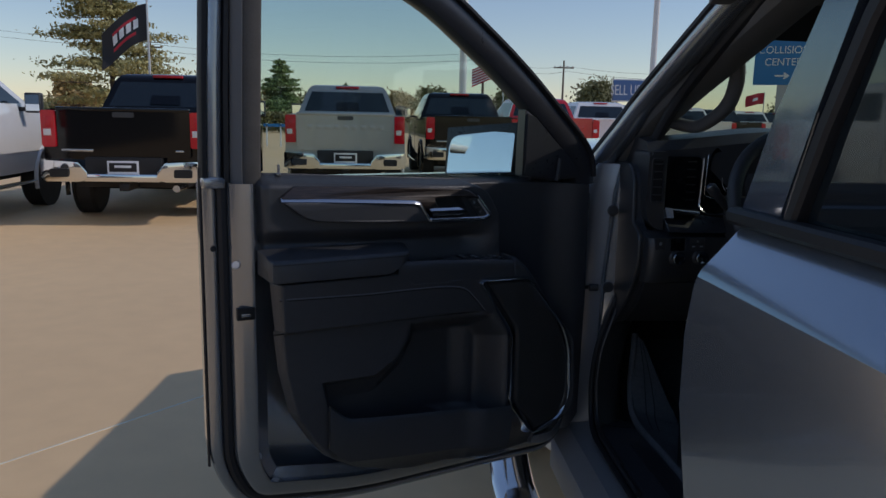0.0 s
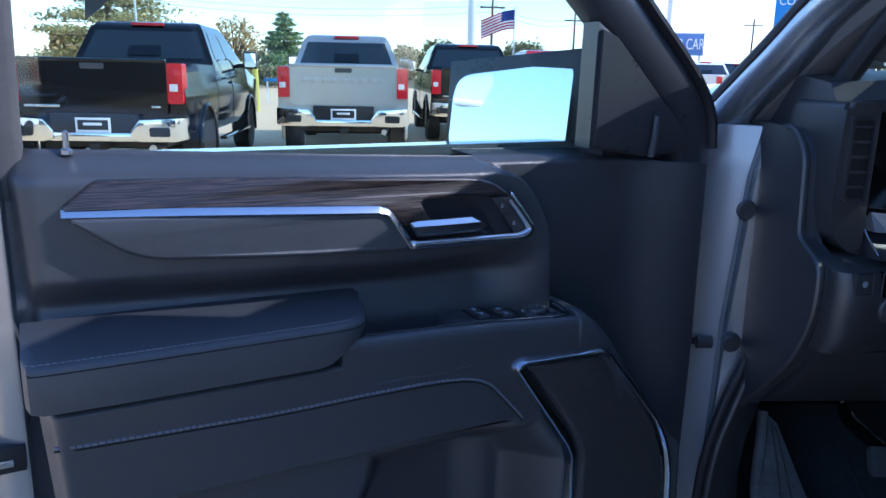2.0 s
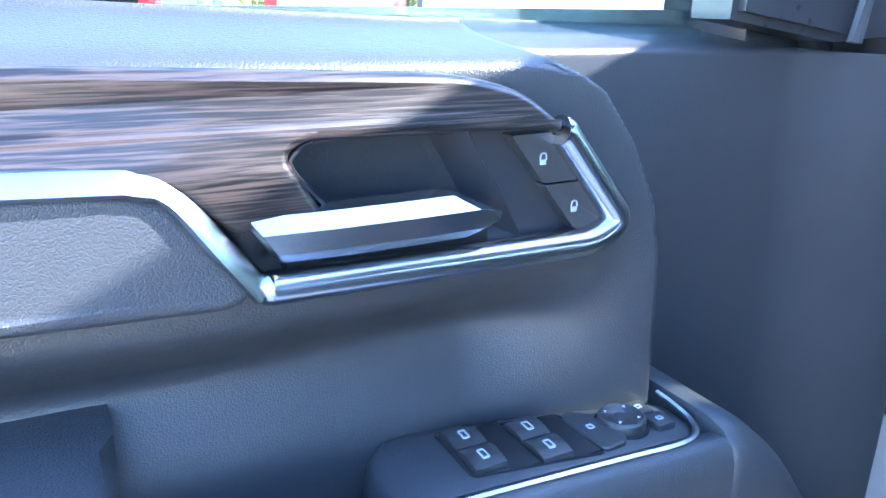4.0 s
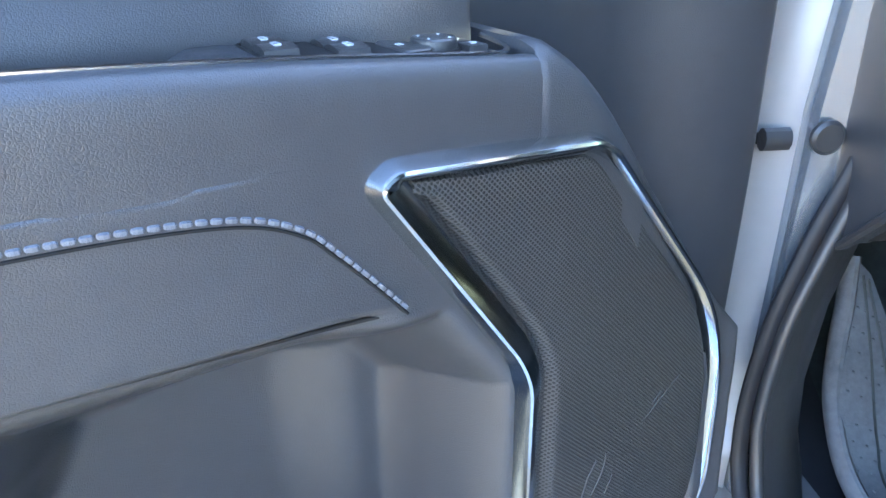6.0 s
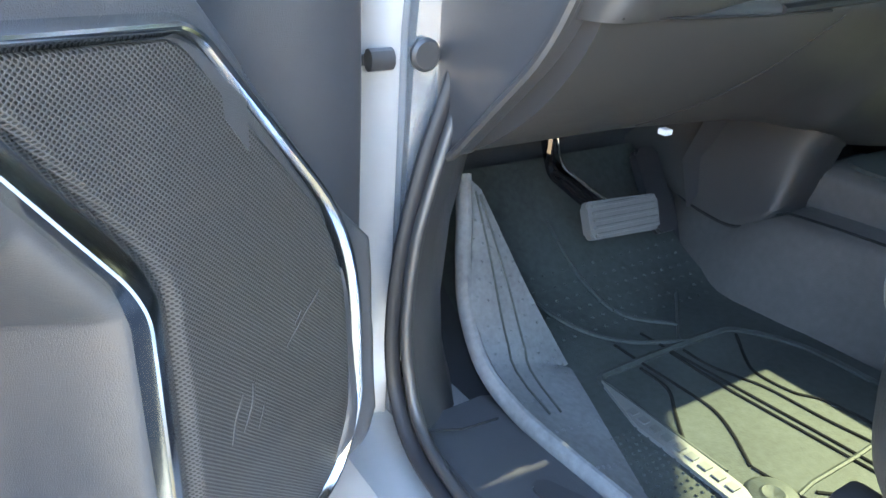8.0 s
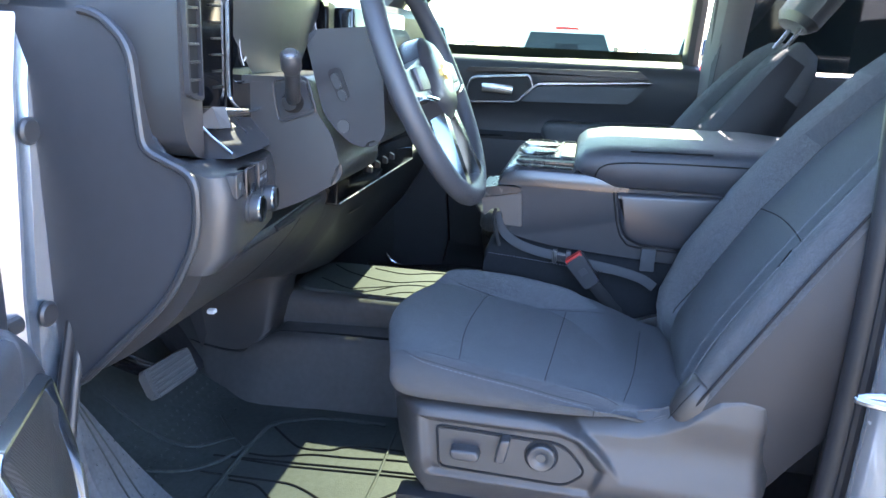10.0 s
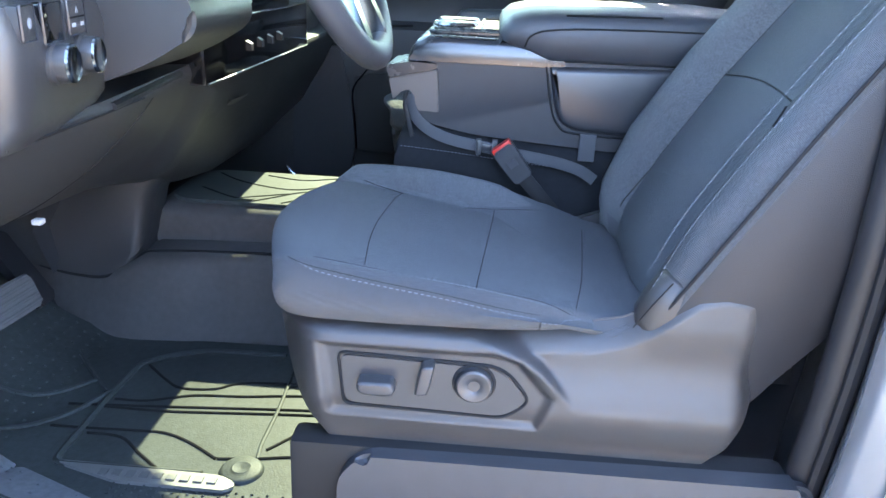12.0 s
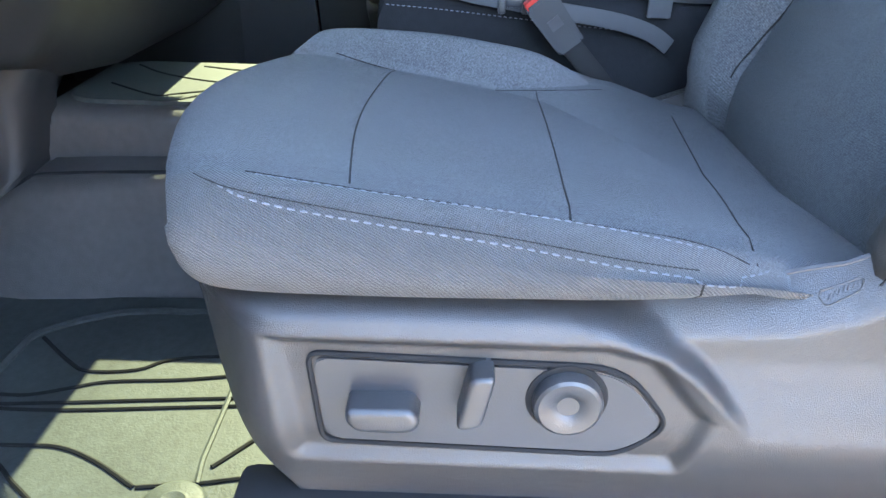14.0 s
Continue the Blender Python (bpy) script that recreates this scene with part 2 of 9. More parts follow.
MATRUB = M("dusty_black_rubber_mat", (0.044, 0.051, 0.050), 0.58, var=0.5, vscale=7, bump=0.35, bscale=350, detail=9, spec=0.22)
MATDUST = M("dust_greyed_rubber", (0.125, 0.132, 0.142), 0.8, var=0.4, vscale=9, bump=0.35, bscale=420, detail=9, spec=0.25)
DIM = M("dim_display_print", (0.16, 0.18, 0.20), 0.5, var=0.02)
BADGE = M("dull_grey_metal_badge", (0.20, 0.20, 0.195), 0.55, 0.5, var=0.1)
RED = M("red_plastic", (0.62, 0.03, 0.02), 0.4)
WEB = M("grey_woven_webbing", (0.07, 0.072, 0.078), 0.8, bump=0.4, bscale=800)
MARK = M("pale_print", (0.40, 0.43, 0.47), 0.6, var=0.02)
SCREEN = M("dark_display_glass", (0.004, 0.005, 0.007), 0.06, var=0.05, rvar=0.02)
WOOD = wood_mat()
MIRROR = M("mirror_glass", (0.86, 0.88, 0.9), 0.02, 1.0, var=0.01, rvar=0.01)
GLASS = glass_mat("green_tinted_glass", (0.62, 0.69, 0.58))
GLASS_DK = M("dark_tinted_window", (0.012, 0.018, 0.022), 0.03, var=0.05, rvar=0.02, spec=0.9)
GLASS_CLEAR = glass_mat("lightly_tinted_door_glass", (0.86, 0.925, 0.885))
CONCRETE = concrete_mat()
GRASS = M("dry_verge_grass", (0.16, 0.13, 0.06), 0.95, var=0.3, vscale=0.3, bump=0.5, bscale=20)
HEADLINER = M("grey_headliner_felt", (0.16, 0.16, 0.165), 0.95, var=0.06, bump=0.3, bscale=500)
PILLAR_TRIM = M("grey_pillar_trim", (0.14, 0.14, 0.143), 0.6, var=0.06, bump=0.3, bscale=500, kind="grain")
FELT = M("grey_felt_channel", (0.085, 0.080, 0.075), 0.95, var=0.2, vscale=20, bump=0.5, bscale=900)
PALE_INK = M("grey_print", (0.35, 0.36, 0.38), 0.6)
JAMB2 = M("slate_grey_pillar_paint", (0.34, 0.355, 0.38), 0.26, 0.65, var=0.03, vscale=3, coat=0.9, rvar=0.05)
SCUFF = M("dusty_scuff", (0.072, 0.071, 0.073), 0.8, var=0.3, vscale=40)
WHITE_LABEL = M("white_sticker", (0.58, 0.60, 0.64), 0.5)
YELLOW = M("yellow_sticker", (0.8, 0.62, 0.02), 0.5)
BEIGE = M("pale_brown_cover", (0.120, 0.100, 0.088), 0.5, var=0.06)


# ---- mesh helpers ----
def finish(bm, mat, smooth=True, angle=35):
    me = bpy.data.meshes.new("mesh")
    bmesh.ops.recalc_face_normals(bm, faces=bm.faces)
    if smooth:
        for f in bm.faces:
            f.smooth = True
        for e in bm.edges:
            if len(e.link_faces) == 2 and e.calc_face_angle(0) > radians(angle):
                e.smooth = False
    bm.to_mesh(me)
    bm.free()
    me.materials.append(mat)
    return me


def part(name, bm, mat, parent=None, label="", smooth=True, angle=35, at=None):
    ob = new(name, finish(bm, mat, smooth, angle) if isinstance(bm, bmesh.types.BMesh) else bm)
    if parent:
        ob.parent = parent
    if at is not None:
        ob.matrix_basis = at
    if label:
        ob["label"] = label
    return ob


def thing(name, label, category, at=None, group="", kind=""):
    ob = new(name)
    ob.empty_display_size = 0.1
    if at is not None:
        ob.matrix_basis = at
    return tagged(ob, label, category, group, kind)


def box(x0, x1, y0, y1, z0, z1, bev=0.004, seg=2):
    bm = bmesh.new()
    bmesh.ops.create_cube(bm, size=1)
    for v in bm.verts:
        v.co = ((x0 + x1) / 2 + v.co.x * (x1 - x0), (y0 + y1) / 2 + v.co.y * (y1 - y0), (z0 + z1) / 2 + v.co.z * (z1 - z0))
    if bev:
        bmesh.ops.bevel(bm, geom=bm.edges[:], offset=bev, segments=seg, affect="EDGES", profile=0.6)
    return bm


def rounded(pts, r, n=5):
    """A closed 2D outline with its corners rounded by r (a number, or one for each corner)."""
    out, k = [], len(pts)
    for i in range(k):
        p, a, b = Vector(pts[i][:2]), Vector(pts[i - 1][:2]), Vector(pts[(i + 1) % k][:2])
        ri = r[i] if isinstance(r, (list, tuple)) else r
        ri = min(ri, (a - p).length * 0.45, (b - p).length * 0.45)
        s, e = p + (a - p).normalized() * ri, p + (b - p).normalized() * ri
        for j in range(n + 1):
            t = j / n
            q = s * (1 - t) ** 2 + p * 2 * t * (1 - t) + e * t * t
            out.append((q.x, q.y))
    return out


AXM = {"x": lambda a, b, h: (h, a, b), "y": lambda a, b, h: (a, h, b), "z": lambda a, b, h: (a, b, h)}


def prism(outline, axis, h0, h1, bev=0.003, seg=2):
    """A closed 2D outline drawn out along an axis from h0 to h1, its rims bevelled. Outline: (y, z), (x, z) or (x, y)."""
    bm = bmesh.new()
    to = AXM[axis]
    lo = [bm.verts.new(to(a, b, h0)) for a, b in outline]
    hi = [bm.verts.new(to(a, b, h1)) for a, b in outline]
    f0, f1 = bm.faces.new(lo), bm.faces.new(hi)
    k = len(lo)
    for i in range(k):
        bm.faces.new((lo[i], lo[(i + 1) % k], hi[(i + 1) % k], hi[i]))
    if bev:
        bmesh.ops.bevel(bm, geom=list(set(f0.edges[:] + f1.edges[:])), offset=bev, segments=seg, affect="EDGES")
    return bm


def ring_prism(outer, inner, axis, h0, h1, bev=0.002):
    """A flat frame between two outlines with as many points."""
    bm = bmesh.new()
    to = AXM[axis]
    k = len(outer)
    rows = [[bm.verts.new(to(a, b, h)) for a, b in o] for o, h in ((outer, h0), (outer, h1), (inner, h1), (inner, h0))]
    for j in range(4):
        for i in range(k):
            bm.faces.new((rows[j][i], rows[j][(i + 1) % k], rows[(j + 1) % 4][(i + 1) % k], rows[(j + 1) % 4][i]))
    if bev:
        edges = [e for e in bm.edges if e.verts[0] in rows[1] + rows[2] and e.verts[1] in rows[1] + rows[2] and e.calc_face_angle(0) > 0.6]
        bmesh.ops.bevel(bm, geom=edges, offset=bev, segments=2, affect="EDGES")
    return bm


def spline(pts, n=8):
    """A smooth line through points (Catmull-Rom)."""
    p = [Vector(q) for q in pts]
    p = [p[0] * 2 - p[1]] + p + [p[-1] * 2 - p[-2]]
    out = []
    for i in range(1, len(p) - 2):
        for j in range(n):
            t = j / n
            out.append(0.5 * ((2 * p[i]) + (p[i + 1] - p[i - 1]) * t + (2 * p[i - 1] - 5 * p[i] + 4 * p[i + 1] - p[i + 2]) * t * t + (3 * p[i] - p[i - 1] - 3 * p[i + 1] + p[i + 2]) * t ** 3))
    return out + [p[-2]]


def spline2(pts, n=5):
    """A smooth flat line through 2D points."""
    return [(p.x, p.y) for p in spline([(a, b, 0) for a, b in pts], n)]


def sweep(pts, w, h=None, n=10, closed=False, square=0.0, up=(0, 0, 1), caps=True):
    """An oval or soft-cornered bar of width w and height h along a line."""
    h = h or w
    bm = bmesh.new()
    pts = [Vector(p) for p in pts]
    up = Vector(up)
    rings, k = [], len(pts)
    for i, p in enumerate(pts):
        a = pts[(i - 1) % k] if closed or i else p
        b = pts[(i + 1) % k] if closed or i < k - 1 else p
        t = (b - a).normalized()
        s = t.cross(up)
        s = s.normalized() if s.length > 1e-5 else Vector((1, 0, 0))
        v = s.cross(t).normalized()
        ring = []
        for j in range(n):
            g = 2 * math.pi * (j + 0.5) / n
            c, q = math.cos(g), math.sin(g)
            e = 1 - 0.6 * square
            c, q = math.copysign(abs(c) ** e, c), math.copysign(abs(q) ** e, q)
            ring.append(bm.verts.new(p + s * (c * w / 2) + v * (q * h / 2)))
        rings.append(ring)
    for i in range(k if closed else k - 1):
        for j in range(n):
            bm.faces.new((rings[i][j], rings[i][(j + 1) % n], rings[(i + 1) % k][(j + 1) % n], rings[(i + 1) % k][j]))
    if caps and not closed:
        bm.faces.new(rings[0])
        bm.faces.new(rings[-1])
    return bm


def loft(rings, caps=True, closed=True):
    bm = bmesh.new()
    rows = [[bm.verts.new(p) for p in r] for r in rings]
    n = len(rows[0])
    for i in range(len(rows) - 1):
        for j in range(n if closed else n - 1):
            bm.faces.new((rows[i][j], rows[i][(j + 1) % n], rows[i + 1][(j + 1) % n], rows[i + 1][j]))
    if caps and closed:
        bm.faces.new(rows[0])
        bm.faces.new(rows[-1])
    return bm


def lathe(profile, axis="x", n=32, at=(0, 0, 0)):
    """Profile of (radius, height) turned about an axis through at."""
    rings = []
    for r, h in profile:
        ring = []
        for j in range(n):
            g = 2 * math.pi * j / n
            a, b = r * math.cos(g), r * math.sin(g)
            q = AXM[axis](a, b, h)
            ring.append((q[0] + at[0], q[1] + at[1], q[2] + at[2]))
        rings.append(ring)
    return loft(rings)


def join(bms):
    out = bmesh.new()
    for b in bms:
        me = bpy.data.meshes.new("tmp")
        b.to_mesh(me)
        b.free()
        out.from_mesh(me)
        bpy.data.meshes.remove(me)
    return out


def stitches(pts, length=0.007, gap=0.004, w=0.0022, lift=0.0008, normal=(0, 0, 1)):
    """A row of thread stitches along a line."""
    pts = [Vector(p) for p in pts]
    out, dist = [], 0.0
    seg = []
    for a, b in zip(pts, pts[1:]):
        seg.append((a, b, (b - a).length))
    total = sum(s[2] for s in seg)
    pos = 0.0
    nrm = Vector(normal)

    def at(d):
        for a, b, L in seg:
            if d <= L:
                return a + (b - a) * (d / L if L else 0)
            d -= L
        return seg[-1][1]
    verts, faces = [], []
    while pos + length < total:
        a, b = at(pos) + nrm * lift, at(pos + length) + nrm * lift
        t = (b - a).normalized()
        s = t.cross(nrm).normalized() * (w / 2)
        k = len(verts)
        for q, wd, h in ((0.0, 0.45, 0.0), (0.14, 0.9, 0.26), (0.5, 1.0, 0.36), (0.86, 0.9, 0.26), (1.0, 0.45, 0.0)):
            c = a.lerp(b, q)
            verts += [c - s * wd - nrm * w * 0.3, c - s * wd * 0.6 + nrm * w * h, c + s * wd * 0.6 + nrm * w * h, c + s * wd - nrm * w * 0.3]
        for r in range(4):
            o = k + 4 * r
            faces += [(o + j, o + j + 1, o + j + 5, o + j + 4) for j in range(3)]
        pos += length + gap
    me = bpy.data.meshes.new("stitches")
    me.from_pydata([tuple(v) for v in verts], [], faces)
    me.materials.append(THREAD)
    return me


def sstep(x, a, b):
    t = np.clip((x - a) / (b - a), 0, 1)
    return t * t * (3 - 2 * t)


def sdist(u, z, poly):
    """Signed distance to an outline: above zero inside."""
    d = np.full(u.shape, 9.0)
    inside = np.zeros(u.shape, bool)
    k = len(poly)
    for i in range(k):
        (ax, ay), (bx, by) = poly[i], poly[(i + 1) % k]
        ex, ey = bx - ax, by - ay
        t = np.clip(((u - ax) * ex + (z - ay) * ey) / (ex * ex + ey * ey), 0, 1)
        d = np.minimum(d, np.hypot(u - ax - t * ex, z - ay - t * ey))
        cross = ((ay > z) != (by > z)) & (u < ex * (z - ay) / (ey if abs(ey) > 1e-9 else 1e-9) + ax)
        inside ^= cross
    return np.where(inside, d, -d)


def sheet(X, Y, Z, mat_):
    """A mesh from grids of places."""
    r, c = X.shape
    me = bpy.data.meshes.new("sheet")
    idx = np.arange(r * c).reshape(r, c)
    quads = np.stack([idx[:-1, :-1], idx[:-1, 1:], idx[1:, 1:], idx[1:, :-1]], -1).reshape(-1, 4)
    me.from_pydata(np.stack([X, Y, Z], -1).reshape(-1, 3).tolist(), [], quads.tolist())
    for p in me.polygons:
        p.use_smooth = True
    me.materials.append(mat_)
    return me


def words(name, text, size, mat, parent=None, at=None, depth=0.001, align="CENTER"):
    c = bpy.data.curves.new(name, "FONT")
    c.body, c.size, c.extrude, c.align_x, c.align_y = text, size, depth, align, "CENTER"
    tmp = bpy.data.objects.new("tmp", c)
    me = bpy.data.meshes.new_from_object(tmp)
    bpy.data.objects.remove(tmp)
    me.materials.clear()
    me.materials.append(mat)
    ob = new(name, me)
    ob.parent = parent
    if at is not None:
        ob.matrix_basis = at
    return ob


def shrink(poly, k):
    """A closed outline moved inwards (counter-clockwise) by k."""
    n = len(poly)
    out = []
    for i in range(n):
        a, p, c = Vector(poly[i - 1]), Vector(poly[i]), Vector(poly[(i + 1) % n])
        t = ((p - a).normalized() + (c - p).normalized())
        t = t.normalized() if t.length > 1e-6 else Vector((1, 0))
        out.append((p.x - t.y * k, p.y + t.x * k))
    return out


def area(poly):
    return sum(poly[i - 1][0] * poly[i][1] - poly[i][0] * poly[i - 1][1] for i in range(len(poly))) / 2


def puff(outline, axis, back, front, r, dome=0.0):
    """A soft-edged slab from back to front: its front rim rounded by r, its middle domed."""
    s = 1 if area(outline) > 0 else -1
    d = 1 if front > back else -1
    rows = [(0.0, back)] + [(r * (1 - math.cos(a)), front - d * r * (1 - math.sin(a))) for a in np.linspace(0, math.pi / 2, 5)]
    if dome:
        rows += [(r + dome * 2, front + d * dome * 0.5)]
    outs = [shrink(outline, s * k) for k, _ in rows]
    bm = loft([[AXM[axis](a, c, h) for a, c in o] for o, (_, h) in zip(outs, rows)], caps=False)
    bm.verts.ensure_lookup_table()
    n = len(outline)
    for o, base in ((outs[0], 0), (outs[-1], len(bm.verts) - n)):
        for tri in tessellate_polygon([[Vector((a, c, 0)) for a, c in o]]):
            bm.faces.new([bm.verts[base + q] for q in tri])
    return bm

# ---- ground ----


def drop(x, y):
    """The lot falls gently away on the passenger side."""
    k = min(1.0, max(0.0, (x - 3) / 7.5)) * (1 - min(1.0, max(0.0, (y - 7) / 4.5))) * (1 - min(1.0, max(0.0, (x - 40) / 40)))
    return -0.36 * k * k * (3 - 2 * k)


gx = np.array([-600, -200, -60, -20, -8, -4, 0, 3] + [3.5 + 0.75 * k for k in range(14)] + [16, 22, 40, 60, 80, 200, 600], float)
gy = np.array([-600, -200, -60, -20, -8, -3, 0, 3, 5, 7] + [7.6 + 0.6 * k for k in range(8)] + [13, 16, 20, 30, 60, 200, 600], float)
GX, GY = np.meshgrid(gx, gy)
tagged(part("ground", sheet(GX, GY, np.vectorize(drop)(GX, GY), CONCRETE), None), "tan concrete car lot paving in sun", "ground", kind="structure")

# ---- the truck's body: x to its right, y to its front ----
XL, XC = 0.375, 1.41  # outer side of the body, middle of the cab
XR = 2 * XC - XL
HINGE = (0.47, 2.60)


def mx(x):
    return 2 * XC - x


truck = thing("pickup_truck", "slate grey crew cab pickup truck with its front door open", "truck")
# rear door, skin lofted along its height: shoulder, crease, flank
DOOR_SIDE = [(0.50, 0.47), (0.56, 0.43), (0.70, 0.40), (0.88, 0.385), (1.02, 0.375), (1.14, 0.368), (1.215, 0.3645), (1.233, 0.3655), (1.242, 0.371), (1.262, 0.393), (1.283, 0.419), (1.298, 0.438), (1.306, 0.448)]
rear_door = thing("rear_side_door", "closed slate grey rear door of the pickup with tinted window", "car door")


def front_edge(z):
    return float(np.interp(z, [0.5, 0.62, 0.886, 1.05, 1.172, 1.235, 1.27, 1.305], [1.47, 1.53, 1.56, 1.583, 1.556, 1.527, 1.54, 1.565]))


rings = []
for z, x in DOOR_SIDE:
    fe = front_edge(z)
    ring = [(x + 0.09, fe - 0.012, z), (x + 0.02, fe - 0.002, z), (x + 0.008, fe, z), (x, fe - 0.012, z)]
    ring += [(x, fe - 0.03 - 0.12 * k, z) for k in range(8)] + [(x + 0.09, 0.55, z)]
    rings.append(ring)
rd = part("door_skin", loft(rings), PAINT, rear_door, "slate metallic painted skin with a pressed crease", angle=22)
part("belt_moulding", sweep([(0.438, 1.565, 1.316), (0.44, 0.55, 1.325)], 0.03, 0.026, square=0.6), RUBBER, rear_door)
part("window_glass", prism([(1.41, 1.32), (1.36, 1.45), (1.30, 1.57), (1.205, 1.72), (0.55, 1.74), (0.55, 1.32)], "x", 0.452, 0.458, 0), GLASS_DK, rear_door, "dark tinted glass")
pil = prism([(1.552, 1.325), (1.475, 1.467), (1.385, 1.60), (1.28, 1.76), (1.205, 1.76), (1.318, 1.59), (1.378, 1.467), (1.436, 1.327)], "x", 0.438, 0.475, 0.004)
part("pillar_applique", pil, FILM, rear_door, "blue-grey reflective pillar cover")
part("window_seal", sweep([(0.45, 1.416, 1.325), (0.452, 1.362, 1.45), (0.455, 1.302, 1.57), (0.465, 1.20, 1.74)], 0.034, 0.03, square=0.6), RUBBER, rear_door)
part("window_header", sweep([(0.47, 1.30, 1.765), (0.47, 0.55, 1.775)], 0.06, 0.05, square=0.6), PAINT, rear_door)

# front wing, bonnet, cowl and nose
wing = prism([(2.66, 0.55), (2.64, 0.95), (2.66, 1.20), (2.72, 1.30), (3.1, 1.33), (4.45, 1.28), (4.60, 1.10), (4.62, 0.62), (4.22, 0.60), (4.17, 0.80), (4.00, 0.98), (3.75, 1.04), (3.50, 0.98), (3.33, 0.80), (3.28, 0.55)], "x", XL, XL + 0.14, 0.02, 3)
part("front_wing", wing, PAINT, truck)
part("front_wing", prism([(2.66, 0.55), (2.64, 0.95), (2.66, 1.20), (2.72, 1.30), (3.1, 1.33), (4.45, 1.28), (4.60, 1.10), (4.62, 0.62), (4.22, 0.60), (4.17, 0.80), (4.00, 0.98), (3.75, 1.04), (3.50, 0.98), (3.33, 0.80), (3.28, 0.55)], "x", XR - 0.14, XR, 0.02, 3), PAINT, truck)
part("bonnet", loft([[(XL + 0.14, y, z), (XL + 0.3, y, z + 0.05), (XC, y, z + 0.09), (XR - 0.3, y, z + 0.05), (XR - 0.14, y, z), (XR - 0.14, y, z - 0.1), (XL + 0.14, y, z - 0.1)] for y, z in ((3.10, 1.31), (3.6, 1.32), (4.3, 1.27), (4.58, 1.16))]), PAINT, truck)
part("grille", box(XL + 0.1, XR - 0.1, 4.5, 4.62, 0.62, 1.15, 0.03), GLOSS, truck)
part("cowl", box(XL + 0.16, XR - 0.16, 2.90, 3.12, 1.22, 1.30, 0.02), DARK, truck)
part("bulkhead", box(XL + 0.1, XR - 0.1, 2.95, 3.0, 0.4, 1.3, 0), CARPET, truck)


def wheel(parent, x, y, r=0.40, w=0.28, side=1):
    t = part("tyre", lathe([(r * 0.62, -w / 2), (r * 0.9, -w / 2), (r, -w * 0.38), (r, w * 0.38), (r * 0.9, w / 2), (r * 0.62, w / 2)], "x", 36), RUBBER, parent, "black treaded rubber tyre", at=pose(x, y, r))
    spokes = [lathe([(r * 0.60, -w * 0.40), (r * 0.64, -w * 0.40), (r * 0.64, w * 0.40), (r * 0.60, w * 0.40)], "x", 32), lathe([(0.001, 0), (r * 0.2, 0), (r * 0.2, side * -w * 0.3), (0.001, side * -w * 0.32)], "x", 20)]
    for k in range(6):
        b = box(-0.02, 0.02, -0.03, 0.03, r * 0.12, r * 0.63, 0.006, 1)
        bmesh.ops.transform(b, matrix=pose(-side * w * 0.28, 0, 0) @ Matrix.Rotation(k * math.pi / 3, 4, "X"), verts=b.verts)
        spokes.append(b)
    part("rim", join(spokes), CHROME, t, "six-spoke alloy rim")
    part("wheel_well", lathe([(0.001, w * 0.2), (r * 0.6, w * 0.2), (r * 0.6, w * 0.24), (0.001, w * 0.24)], "x", 20), DARK, t)
    return t


for sx, sd in ((XL + 0.17, 1), (XR - 0.17, -1)):
    wheel(truck, sx, 3.75, side=sd)
    wheel(truck, sx, -0.05, side=sd)

# sills, running board, floor pan
sill = loft([[(XL + 0.05, y, 0.40), (XL + 0.05, y, 0.50), (XL + 0.09, y, 0.545), (0.53, y, 0.56), (0.60, y, 0.565), (0.64, y, 0.55), (0.64, y, 0.40)] for y in (0.5, 1.0, 1.6, 2.0, 2.3, 2.55, 2.62)])
part("door_sill", sill, JAMB, truck, "silver-grey painted door sill")
part("running_board", sweep([(0.30, 0.6, 0.36), (0.30, 2.55, 0.36), (0.33, 2.95, 0.37), (0.42, 3.12, 0.40)], 0.13, 0.06, square=0.7, n=12), BRIGHT, truck, "polished tubular side step")
part("floor_pan", box(XL + 0.14, XR - 0.14, 0.4, 3.0, 0.47, 0.545, 0), CARPET, truck)
part("rear_wall", box(XL + 0.06, XR - 0.06, 0.42, 0.5, 0.45, 1.30, 0.01), VINYL, truck)
part("cargo_bed", box(XL, XR, -1.3, 0.38, 0.55, 1.30, 0.03), PAINT, truck)
rear_glass = part("rear_window", box(XL + 0.2, XR - 0.2, 0.44, 0.45, 1.30, 1.72, 0), GLASS_DK, truck)

# roof, headliner
ROOF = [(0.40, 1.76), (0.6, 1.82), (1.2, 1.86), (1.7, 1.85), (1.95, 1.82), (2.11, 1.775)]
part("roof", loft([[(0.53, y, z - 0.02), (0.555, y, z + 0.025), (0.62, y, z + 0.055), (XC, y, z + 0.085), (mx(0.62), y, z + 0.055), (mx(0.555), y, z + 0.025), (mx(0.53), y, z - 0.02), (mx(0.60), y, z - 0.045), (XC, y, z - 0.02), (0.60, y, z - 0.045)] for y, z in ROOF]), PAINT, truck)
part("headliner", loft([[(0.60, y, z - 0.06), (XC, y, z - 0.04), (mx(0.60), y, z - 0.06), (mx(0.60), y, z - 0.075), (XC, y, z - 0.06), (0.60, y, z - 0.075)] for y, z in ROOF]), HEADLINER, truck, "pale grey felt headliner")

# windscreen pillars: the painted outer bar, the seal and the inner trim
A0, A1, A2 = (0.495, 2.72, 1.268), (0.607, 2.42, 1.553), (0.668, 1.98, 1.785)


